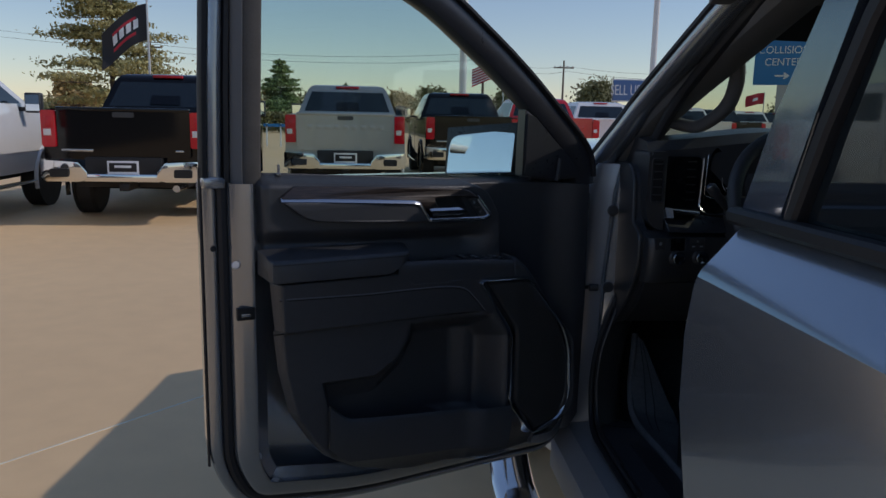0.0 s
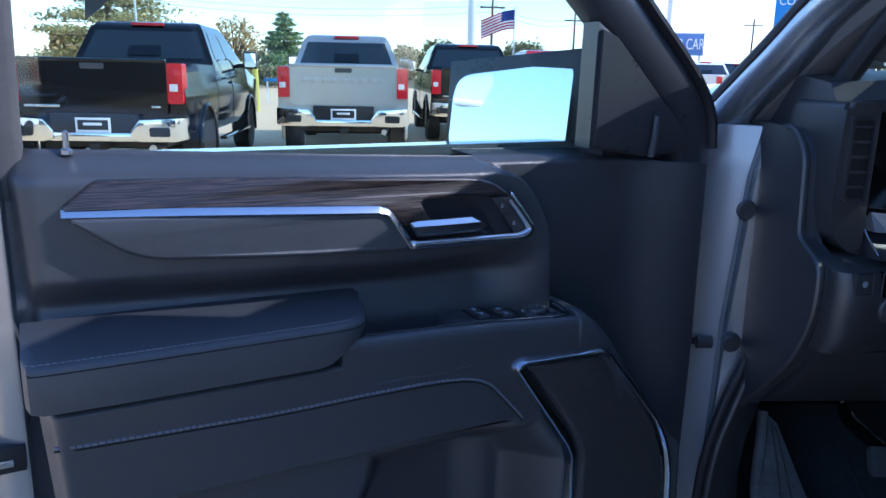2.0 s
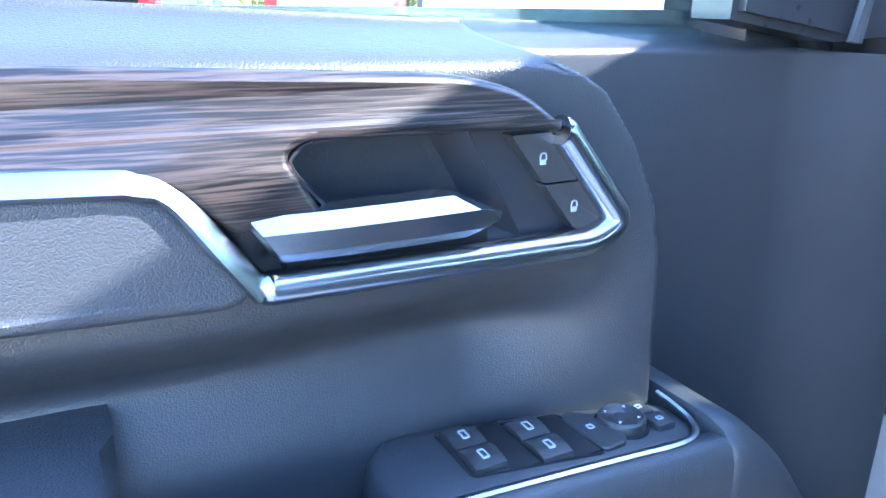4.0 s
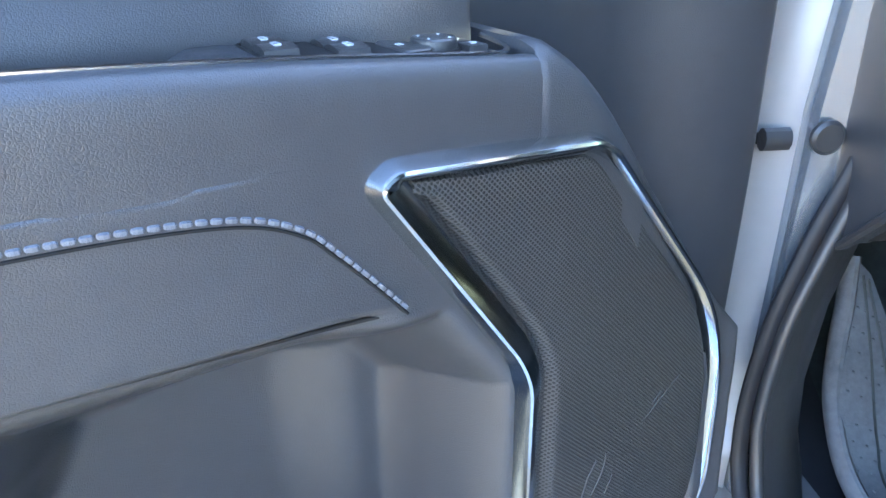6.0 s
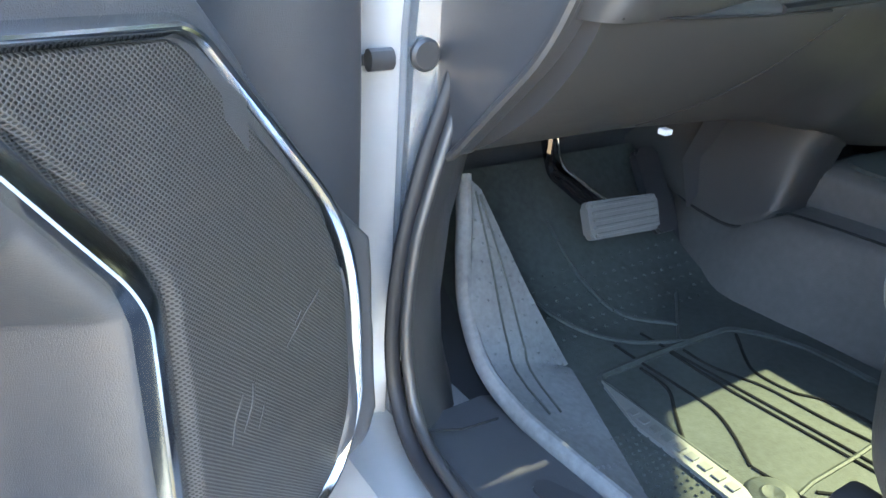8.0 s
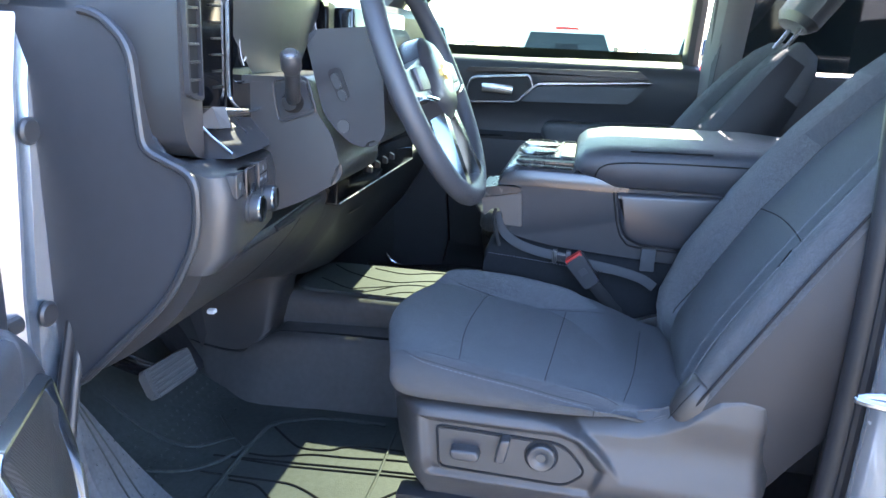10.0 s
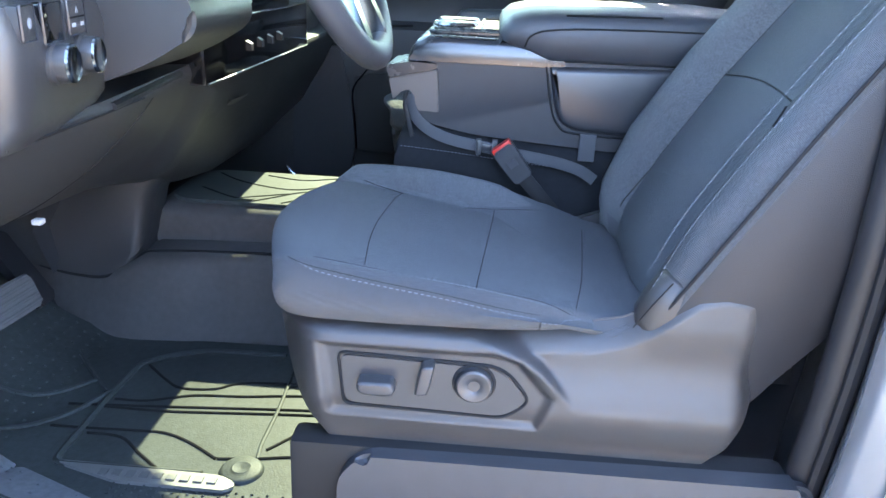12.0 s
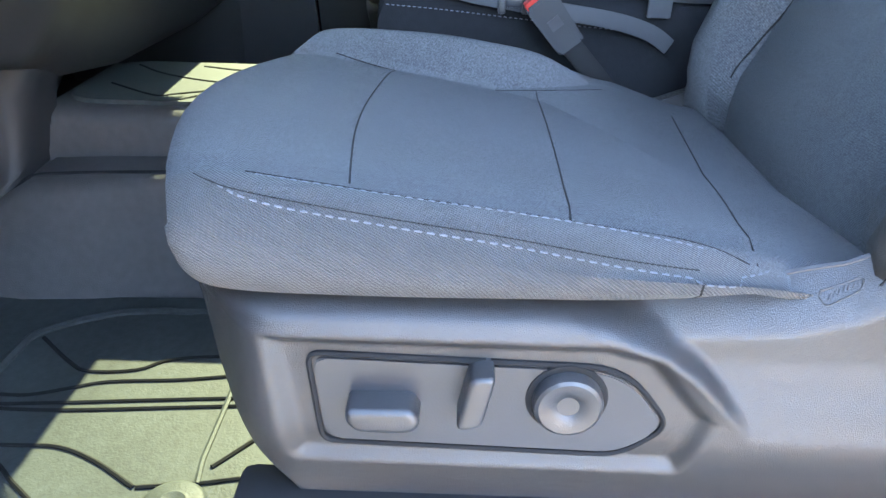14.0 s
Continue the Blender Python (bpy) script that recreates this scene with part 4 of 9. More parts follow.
_cs = spline([(0.0, 0.031, 1.2645), (0.15, 0.0345, 1.2595), (0.295, 0.036, 1.2535), (0.318, 0.036, 1.2515), (0.329, 0.036, 1.2465), (0.343, 0.036, 1.2265), (0.357, 0.034, 1.2065)], 6)
_cr = []
for i, p in enumerate(_cs):
    t = (_cs[min(i + 1, len(_cs) - 1)] - _cs[max(i - 1, 0)]).normalized()
    nx, nz = -t.z, t.x
    _cr.append([D(p.x + nx * o, p.y + e, p.z + nz * o) for o, e in ((-0.0048, -0.006), (-0.0048, 0.0022), (-0.0034, 0.0034), (0.0030, -0.0006), (0.0046, -0.0030), (0.0046, -0.008))])
part("chrome_strip", bent(loft(_cr)), CHROME, door, "satin chrome strip", angle=40)
bz = rounded([(0.357, 1.207), (0.42, 1.206), (0.51, 1.204), (0.526, 1.213), (0.490, 1.2565), (0.4835, 1.2575)], [0.004, 0.01, 0.010, 0.010, 0.002, 0.001])[:-6]
part("handle_bezel", sweep([D(u, 0.030, z) for u, z in bz], 0.0135, 0.015, n=14, up=(0, 1, 0)), CHROME, door, "satin chrome handle surround")
part("handle_cup", prism(rounded([(0.366, 1.262), (0.440, 1.262), (0.470, 1.205), (0.352, 1.208), (0.385, 1.231)], 0.003), "y", -0.0050, 0.004, 0), SMOOTH, door, "dark recessed cup behind the handle")
part("button_plate", prism(rounded([(0.447, 1.2605), (0.487, 1.2590), (0.522, 1.213), (0.51, 1.2075), (0.479, 1.2075)], 0.003), "y", -0.0195, 0.0, 0.001), SMOOTH, door, "satin black plate round the lock buttons")
part("cup_wall", loft([[D(0.424, 0.0045, 1.2615), D(0.434, 0.0055, 1.2610), D(0.4475, 0.0190, 1.2605)], [D(0.440, 0.0045, 1.234), D(0.450, 0.0055, 1.2335), D(0.4640, 0.0190, 1.233)], [D(0.455, 0.0045, 1.207), D(0.466, 0.0055, 1.207), D(0.4795, 0.0190, 1.207)]], closed=False), SMOOTH, door, "sloping side of the cup")
part("cup_lip", sweep(spline([D(0.487, 0.0245, 1.2600), D(0.43, 0.0245, 1.2610), D(0.385, 0.0245, 1.2605), D(0.3725, 0.0245, 1.2560), D(0.3715, 0.0245, 1.2490), D(0.3850, 0.0245, 1.2330)], 8), 0.0030, 0.010, n=8, up=(0, 1, 0)), SMOOTH, door)
hd = [(0.0, 0.0370, 0.0), (0.02, 0.0405, 0.0), (0.28, 0.0425, 0.0), (0.62, 0.0430, 0.0), (0.88, 0.0425, 0.0), (0.955, 0.0400, 0.0016), (1.0, 0.0345, 0.0034)]
rings = []
for k, d, sh in hd:
    row = []
    for ul_, ur_, z, back in ((0.3500, 0.4425, 1.2362, 0.017), (0.3502, 0.4440, 1.2358, 0.0050), (0.3540, 0.4545, 1.2302, 0.0), (0.3592, 0.4580, 1.2222, 0.0008), (0.3624, 0.4500, 1.2175, 0.0060), (0.3624, 0.4480, 1.2172, 0.017)):
        row.append(D(ul_ + (ur_ - ul_) * k, d - back, z + (sh if z < 1.226 else -sh)))
    rings.append(row)
part("door_handle", loft(rings), CHROME, door, "satin chrome inner door handle", angle=22)
part("handle_gap", box(0.368, 0.458, -0.024, -0.006, 1.2095, 1.2165, 0.002), DARK, door)
for z0, z1 in ((1.2335, 1.2555), (1.2105, 1.2325)):
    k = lambda z: 0.485 + (1.2555 - z) * 0.80
    zm = (z0 + z1) / 2
    o = [(k(z1) - 0.0195, z1), (k(z1) + 0.0015, z1), (k(z0) + 0.0005, z0), (k(z0) - 0.0195, z0)]
    bt = part("lock_button", prism(rounded(o, 0.0015), "y", -0.0275, -0.016, 0.0006), PLASTIC2, door, "black lock button with pale padlock mark")
    c = k(zm) - 0.012
    part("lock_mark", join([box(c - 0.0014, c + 0.0014, -0.0283, -0.0272, zm - 0.0025, zm - 0.0003, 0), sweep(spline([(c - 0.0016, -0.028, zm - 0.0005), (c - 0.0012, -0.028, zm + 0.0022), (c + 0.0012, -0.028, zm + 0.0022), (c + 0.0016, -0.028, zm - 0.0005)], 3), 0.0007, n=5)]), MARK, bt)
part("trim_emblem", prism(rounded([(0.3535, 1.2545), (0.3615, 1.2565), (0.3795, 1.2325), (0.370, 1.2315)], 0.002), "y", -0.0342, -0.030, 0.0006), CHROME, door, "polished tag on the wood trim")

# armrest: padded top, stitched rim
AR_U = ((-0.045, 0.062, 1.097), (-0.041, 0.075, 1.094), (-0.030, 0.0805, 1.093), (0.05, 0.082, 1.093), (0.15, 0.082, 1.093), (0.228, 0.082, 1.093), (0.240, 0.082, 1.096), (0.252, 0.0815, 1.104), (0.265, 0.0795, 1.114), (0.277, 0.0735, 1.121), (0.288, 0.060, 1.126), (0.296, 0.041, 1.129), (0.302, 0.014, 1.130))
AR = []
for u, f, zb in AR_U:
    AR.append([D(u, -0.03, zb), D(u, -0.03, 1.1515), D(u, f * 0.4, 1.1485), D(u, f - 0.012, 1.1432), D(u, f - 0.004, 1.1412), D(u, f - 0.001, 1.1390), D(u, f, 1.1360), D(u, f + 0.0005, min(1.125, zb + 0.020) if zb < 1.11 else (1.136 + zb) / 2), D(u, f - 0.001, zb + 0.003), D(u, f - 0.010, zb)])
arm = part("armrest", loft(AR), VINYL, door, "padded black leatherette armrest", angle=40)
rim_u = [(u, f) for u, f, zb in AR_U[1:-1]]
part("stitching", stitches(spline([D(u - (0.006 if u > 0.27 else 0), f - 0.0075, 1.1424) for u, f in rim_u], 6), 0.0044, 0.0016, 0.0013, 0.0003, (0, -0.4, 0.9)), None, arm)
part("rim_seam", sweep(spline([D(u, f + 0.0004, 1.1345) for u, f in rim_u], 6), 0.0012, 0.0012, n=5), SEAM, arm)
band = [D(p.x, float(relief(np.array([p.x]), np.array([p.y]))[0]), p.y) for p in spline([(u, z, 0) for u, z in ((-0.026, 1.0560), (0.10, 1.0520), (0.187, 1.0495), (0.29, 1.0500), (0.364, 1.0490), (0.415, 1.0440), (0.443, 1.0330), (0.459, 1.0180), (0.476, 0.9995), (0.496, 0.9765))], 6)]
part("seam", sweep([(a, b + 0.0004, c - 0.0014) for a, b, c in band], 0.0030, 0.0022, n=6), SEAM, door)
part("stitching", stitches([(a, b - 0.0002, c + 0.0022) for a, b, c in band], 0.0056, 0.0008, 0.0034, 0.0004, (0, -1, 0)), None, door, "pale grey contrast stitching")
part("band_gap", sweep(spline([D(-0.04, 0.0655, 0.980), D(0.2, 0.0655, 0.980), D(0.34, 0.0655, 0.979), D(0.44, 0.066, 0.977), D(0.515, 0.068, 0.974)]), 0.003, 0.003, n=6), SEAM, door)

# window switches on the shelf
def rail(u):
    """Height of the shelf's front rail, falling towards the hinge."""
    return float(np.interp(u, [0.25, 0.30, 0.365, 0.434, 0.466, 0.556, 0.575], [1.119, 1.1170, 1.1148, 1.1108, 1.1085, 1.1015, 1.100]))


pod = part("switch_panel", loft([[D(u, d0, rail(u) - e - 0.03), D(u, d0, rail(u) - e - 0.008), D(u, d0 + 0.005, rail(u) - e - 0.002), D(u, d0 + 0.012, rail(u) - e), D(u, d1 - 0.006, rail(u) - e), D(u, d1, rail(u) - e - 0.003), D(u, d1, rail(u) - e - 0.03)] for u, d0, d1, e in ((0.401, 0.016, 0.052, 0.022), (0.4035, 0.008, 0.056, 0.012), (0.408, 0.002, 0.058, 0.005), (0.416, -0.004, 0.059, 0.002), (0.43, -0.006, 0.059, 0.001), (0.47, -0.002, 0.059, 0.001), (0.53, 0.004, 0.059, 0.001), (0.565, 0.010, 0.058, 0.001), (0.574, 0.014, 0.050, 0.002))]), PLASTIC, door, "satin black window switch panel", angle=60)
part("grab_rail", loft([[D(u, 0.052, rail(u) - 0.06), D(u, 0.053, rail(u) - 0.006), D(u, 0.0555, rail(u) - 0.001), D(u, 0.064, rail(u)), D(u, 0.0695, rail(u) - 0.003), D(u, 0.0722, rail(u) - 0.011), D(u, 0.0728, rail(u) - 0.022), D(u, 0.0712, rail(u) - 0.07)] for u in np.linspace(0.255, 0.578, 18)]), PLASTIC, door, "moulded rail in front of the pull cup", angle=60)
part("pod_strip", sweep(spline([D(u, 0.0612, rail(u) + 0.0006) for u in (0.285, 0.34, 0.40, 0.46, 0.52, 0.548)] + [D(0.564, 0.057, 1.1015), D(0.573, 0.046, 1.1018), D(0.5755, 0.030, 1.103), D(0.5755, 0.018, 1.104)]), 0.0042, 0.0026, n=6), CHROME, door, "satin chrome accent strip")
part("shelf_end", loft([[D(u, -0.075, zt - 0.05), D(u, -0.07, zt - 0.010), D(u, -0.055, zt - 0.001), D(u, -0.02, zt), D(u, 0.050, zt - 0.001), D(u, 0.062, zt - 0.004), D(u, 0.0695, zt - 0.011), D(u, 0.0725, zt - 0.022), D(u, 0.0722, zt - 0.06)] for u, zt in ((0.5775, 1.098), (0.579, 1.1065), (0.585, 1.1075), (0.593, 1.1050), (0.603, 1.0985), (0.614, 1.0895), (0.626, 1.0775), (0.639, 1.0620), (0.652, 1.0450), (0.660, 1.034))]), PLASTIC, door, "rounded end of the switch shelf", angle=60)


def switch(u, d, w=0.0165, l=0.0172):
    t = rail(u) - 0.001
    s = part("window_switch", loft([[D(u - w / 2, d + l * k, t - 0.004), D(u - w / 2, d + l * k, t + h), D(u + w / 2, d + l * k, t + h), D(u + w / 2, d + l * k, t - 0.004)] for k, h in ((-0.5, 0.0015), (-0.46, 0.0035), (-0.2, 0.0046), (0.0, 0.0046), (0.2, 0.0042), (0.46, 0.0030), (0.5, 0.001))]), PLASTIC2, pod, "black rocker switch with pale symbol")
    part("symbol", ring_prism(rounded([(u - 0.0019, -d - 0.0036), (u + 0.0019, -d - 0.0036), (u + 0.0019, -d + 0.0032), (u - 0.0019, -d + 0.0032)], 0.0008, 2), rounded([(u - 0.0012, -d - 0.0028), (u + 0.0012, -d - 0.0028), (u + 0.0012, -d + 0.0024), (u - 0.0012, -d + 0.0024)], 0.0005, 2), "z", t + 0.0040, t + 0.0051, 0), MARK, s)


for u, d in ((0.4505, 0.0190), (0.4505, 0.0370), (0.4845, 0.0230), (0.4845, 0.0410)):
    switch(u, d)
for u, d0, d1 in ((0.4675, 0.008, 0.048), (0.5005, 0.014, 0.050)):
    part("switch_well", box(u - 0.0085, u + 0.0085, -d1, -d0, rail(u) - 0.008, rail(u) - 0.0004, 0.0005), DARK, pod, "dark slot beside the rockers")
part("well_rim", sweep([D(u, d, rail(u) - 0.0006) for u, d in rounded([(0.440, 0.0085), (0.510, 0.0135), (0.510, 0.052), (0.440, 0.0465)], 0.003, 3)], 0.0014, 0.0014, n=5, closed=True), SEAM, pod)
mb_ = part("mirror_base", loft([[(u, y, rail(0.53) - 0.004 + h) for u, y in shrink(rounded([(0.5105, -0.052), (0.5255, -0.050), (0.5290, -0.044), (0.5230, -0.020), (0.5140, -0.0135), (0.5080, -0.020)], 0.004, 4), k)] for k, h in ((0.0, 0.0), (0.0, 0.0058), (0.0008, 0.0066))]), PLASTIC2, pod, "curved switch beside the mirror dial", angle=40)
part("symbol", ring_prism(rounded([(0.5145, -0.0345), (0.5185, -0.0345), (0.5185, -0.0305), (0.5145, -0.0305)], 0.001, 2), rounded([(0.5154, -0.0336), (0.5176, -0.0336), (0.5176, -0.0314), (0.5154, -0.0314)], 0.0006, 2), "z", rail(0.53) + 0.0020, rail(0.53) + 0.0030, 0), MARK, mb_)
mk = part("mirror_dial", lathe([(0.001, 0.0048), (0.0045, 0.0044), (0.0058, 0.0052), (0.0110, 0.0060), (0.0122, 0.0050), (0.0126, 0.002), (0.0126, -0.002)], "z", 36), PLASTIC2, pod, "round mirror adjuster", at=pose(0.536, -0.0335, rail(0.536) - 0.0004))
part("dial_gap", lathe([(0.0128, 0.0004), (0.0142, 0.0006), (0.0146, -0.001)], "z", 36), SEAM, mk)
for k in range(4):
    a = k * math.pi / 2 + 0.75
    part("arrow", prism([(0.0008, 0), (-0.0007, 0.0008), (-0.0007, -0.0008)], "z", 0, 0.0006, 0), MARK, mk, at=pose(0.0086 * math.cos(a), 0.0086 * math.sin(a), 0.0056, 0, 0, math.degrees(a)))
for u, d in ((0.5535, 0.0265), (0.5560, 0.0400)):
    t = rail(u)
    mb = part("mirror_button", box(u - 0.0058, u + 0.0058, -d - 0.0062, -d + 0.0062, t - 0.004, t + 0.0028, 0.001), PLASTIC2, pod)
    part("symbol", ring_prism(rounded([(u - 0.0018, -d - 0.0016), (u + 0.0018, -d - 0.0016), (u + 0.0018, -d + 0.0016), (u - 0.0018, -d + 0.0016)], 0.0006, 2), rounded([(u - 0.0011, -d - 0.0009), (u + 0.0011, -d - 0.0009), (u + 0.0011, -d + 0.0009), (u - 0.0011, -d + 0.0009)], 0.0003, 2), "z", t + 0.0027, t + 0.0034, 0), MARK, mb)

# loudspeaker: bright bent surround and cloth grille
spk_o = rounded(SPK, [0.008, 0.008, 0.012, 0.012, 0.075, 0.06, 0.03, 0.026, 0.02, 0.014, 0.03, 0.016], 7)
sg = 1 if area(spk_o) > 0 else -1


def bevel_in(k, extra):
    """The outline moved in by k, and by more where it faces the pocket."""
    near, far = shrink(spk_o, sg * k), shrink(spk_o, sg * (k + extra))
    out = []
    for i, ((a, b), (c, e)) in enumerate(zip(near, far)):
        p, q = spk_o[i - 2], spk_o[(i + 2) % len(spk_o)]
        t = Vector((q[0] - p[0], q[1] - p[1])).normalized() * sg
        f = min(1.0, max(0.0, -t.y * 1.3))
        out.append((a + (c - a) * f, b + (e - b) * f))
    return out




def sd(u, z):
    return 0.083 - 0.022 * max(0.0, min(1.0, (u - 0.60) / 0.18)) - 0.010 * max(0.0, min(1.0, (0.75 - z) / 0.12))


part("speaker_surround", loft([[D(u, sd(u, z) + h, z) for u, z in o] for o, h in ((shrink(spk_o, sg * -0.012), -0.03), (shrink(spk_o, sg * -0.002), -0.004), (shrink(spk_o, sg * -0.0004), -0.0006), (shrink(spk_o, sg * 0.0014), 0.0), (shrink(spk_o, sg * 0.0030), -0.0008), (bevel_in(0.0055, 0.0060), -0.0045), (bevel_in(0.0085, 0.0095), -0.0105), (bevel_in(0.0088, 0.0098), -0.02))], caps=False), SURROUND, door, "bright chrome speaker surround with a broad bevel", angle=30)
gi = bevel_in(0.0080, 0.0092)


def span(z):
    """Where the grille's outline is crossed at a height."""
    xs = []
    for k in range(len(gi)):
        (a, az), (b, bz) = gi[k - 1], gi[k]
        if (az > z) != (bz > z):
            xs.append(a + (b - a) * (z - az) / (bz - az))
    return min(xs), max(xs)


g_lo, g_hi = min(p[1] for p in gi) + 0.0005, max(p[1] for p in gi) - 0.0005
gz = np.linspace(g_lo, g_hi, 90)
ends = np.array([span(z) for z in gz])
gu = ends[:, :1] + (ends[:, 1:] - ends[:, :1]) * np.linspace(0, 1, 50)[None, :]
gzz = gz[:, None] * np.ones((1, 50))
rim_d = np.minimum(np.minimum(gu - ends[:, :1], ends[:, 1:] - gu), np.minimum(gzz - g_lo, g_hi - gzz))
gd = np.vectorize(sd)(gu, gzz) - 0.0055 - 0.007 * (1 - sstep(rim_d, 0, 0.008))
part("speaker_grille", sheet(gu, -gd, gzz, GRILLE), None, door, "dark fine mesh speaker grille")

for pts in ([(0.628, 0.780), (0.634, 0.80), (0.642, 0.812)], [(0.640, 0.782), (0.650, 0.800), (0.652, 0.815)], [(0.690, 0.822), (0.710, 0.836), (0.730, 0.848)], [(0.655, 0.775), (0.662, 0.79)], [(0.700, 0.835), (0.708, 0.842)]):
    part("scuff", sweep(spline([D(u, sd(u, z) - 0.0051, z) for u, z in pts], 4), 0.0022, 0.0008, n=5, up=(0, 1, 0)), SCUFF, door)

# mirror on the outside
mir = part("wing_mirror", loft([[D(u, d, z) for u, d, z in r] for r in (
    [(0.725, -0.10, 1.27), (0.725, -0.10, 1.435), (0.625, -0.345, 1.41), (0.615, -0.345, 1.27)],
    [(0.735, -0.09, 1.26), (0.735, -0.09, 1.445), (0.622, -0.36, 1.42), (0.612, -0.36, 1.26)],
    [(0.80, -0.10, 1.26), (0.80, -0.10, 1.445), (0.69, -0.36, 1.42), (0.68, -0.36, 1.26)],
    [(0.86, -0.14, 1.29), (0.86, -0.14, 1.41), (0.78, -0.32, 1.40), (0.78, -0.32, 1.29)])]), SMOOTH, door, "black wing mirror housing")
# the pane, tilted up a little
_mg = rounded([(0, 0), (0.225, 0), (0.225, 0.148), (0, 0.122)], [0.02, 0.02, 0.02, 0.035])
pane = prism(_mg, "y", 0, 0.004, 0.001)
part("mirror_pane", pane, MIRROR, mir, "mirror glass", at=Matrix.Translation(D(0.606, -0.338, 1.275)) @ pose(0, 0, 0, -8, 0, -67.5))
spot = part("spotter_pane", prism(rounded([(0.006, 0.072), (0.070, 0.072), (0.080, 0.085), (0.082, 0.126), (0.012, 0.118)], [0.01, 0.02, 0.01, 0.005, 0.02]), "y", -0.002, 0.001, 0.0005), MIRROR, mir, "small convex spotter mirror", at=Matrix.Translation(D(0.606, -0.338, 1.275)) @ pose(0, 0, 0, -5, 0, -62))
part("lock_pin", lathe([(0.006, 0), (0.006, 0.004), (0.003, 0.006), (0.003, 0.022), (0.001, 0.024)], "z", 10), CHROME, door, at=pose(0.012, 0.05, 1.315))

# ---- dashboard ----
dash = thing("dashboard", "black dashboard with chrome-rimmed vents, gauge screen and knee panel", "dashboard")
# its end profile (y, z), carried across the cab
TOPP = [(2.95, 1.30), (2.70, 1.385), (2.52, 1.405), (2.45, 1.395), (2.43, 1.37), (2.46, 1.20), (2.80, 1.10), (2.95, 1.10)]


def across(profile, xs, bend=None):
    return loft([[(x, y + (bend(x)[0] if bend else 0), z + (bend(x)[1] if bend else 0)) for y, z in profile] for x in xs])


def hood(x):
    k = math.exp(-((x - 0.93) / 0.22) ** 2)
    return (-0.05 * k, 0.035 * k)


part("dash_top", across(TOPP, np.linspace(0.60, mx(0.60), 28).tolist(), hood), PLASTIC, dash, "black grained dash top with a hood over the gauges", angle=40)
# end cap towards the door
CAP = rounded([(2.70, 1.34), (2.47, 1.335), (2.435, 1.30), (2.425, 1.185), (2.362, 1.158), (2.362, 1.09), (2.40, 1.01), (2.53, 0.882), (2.58, 0.87), (2.66, 0.87)], [0.01, 0.03, 0.02, 0.015, 0.02, 0.03, 0.04, 0.01, 0.01, 0.01])
part("end_cap", prism(CAP, "x", 0.574, 0.60, 0.004), PLASTIC, dash, "black grained side cover")
part("end_cap_bead", sweep([(0.573, y - 0.001, z) for y, z in CAP[6:48]], 0.010, 0.012, n=8, up=(1, 0, 0)), PLASTIC2, dash, "rounded edge of the side cover")
# vent and screen tower
part("vent_panel", prism(rounded([(0.592, 1.375), (0.588, 1.24), (0.598, 1.192), (0.622, 1.172), (0.639, 1.170), (0.639, 1.375)], [0.01, 0.02, 0.02, 0.01, 0.002, 0.002]), "y", 2.384, 2.52, 0.008), PLASTIC2, dash, "black vent panel")
vent = part("vent_mouth", ring_prism(rounded([(0.598, 1.358), (0.598, 1.246), (0.632, 1.238), (0.632, 1.358)], 0.008), rounded([(0.602, 1.354), (0.602, 1.250), (0.629, 1.243), (0.629, 1.354)], 0.006), "y", 2.377, 2.39, 0.001), SMOOTH, dash, "narrow upright air vent")
part("vent_dark", box(0.603, 0.628, 2.3815, 2.3835, 1.248, 1.352, 0), DARK, vent)
for k in range(5):
    part("louvre", box(0.603, 0.628, 2.378, 2.384, 1.262 + 0.020 * k, 1.2650 + 0.020 * k, 0.001), PLASTIC2, vent)
tower = part("gloss_tower", prism(rounded([(0.640, 1.362), (0.640, 1.206), (0.738, 1.206), (0.744, 1.362)], [0.01, 0.004, 0.004, 0.02]), "y", 2.402, 2.43, 0.004), GLOSS, dash, "gloss black centre of the vent")
part("tower_edge", sweep([(x, y, z) for x, y, z in spline([(0.641, 2.401, 1.36), (0.641, 2.401, 1.235), (0.6405, 2.385, 1.205), (0.641, 2.349, 1.176)])], 0.0020, 0.004, n=6, up=(0, 1, 0)), CHROME, tower)
part("tower_edge", sweep(spline([(0.742, 2.399, 1.36), (0.738, 2.399, 1.25), (0.738, 2.396, 1.232), (0.750, 2.390, 1.218), (0.772, 2.388, 1.214), (0.826, 2.388, 1.216)], 6), 0.005, 0.006, n=6, up=(0, 1, 0)), CHROME, tower)
part("tower_edge", sweep([(0.826, 2.388, 1.216), (0.828, 2.388, 1.238), (0.93, 2.388, 1.238)], 0.004, 0.005, n=6, up=(0, 1, 0)), CHROME, tower)
for k in range(6):
    part("louvre", box(0.700, 0.724, 2.398, 2.41, 1.248 + 0.02 * k, 1.2510 + 0.02 * k, 0.001), DARK, tower)
apron = part("tower_apron", loft([[(0.643, 2.40, 1.212), (0.643, 2.352, 1.179), (0.643, 2.348, 1.170), (0.643, 2.42, 1.165)], [(0.74, 2.40, 1.210), (0.74, 2.362, 1.176), (0.74, 2.358, 1.168), (0.74, 2.42, 1.164)], [(0.818, 2.405, 1.206), (0.818, 2.376, 1.174), (0.818, 2.374, 1.166), (0.818, 2.42, 1.163)]]), SMOOTH, dash, "sloping black apron under the vent", angle=30)
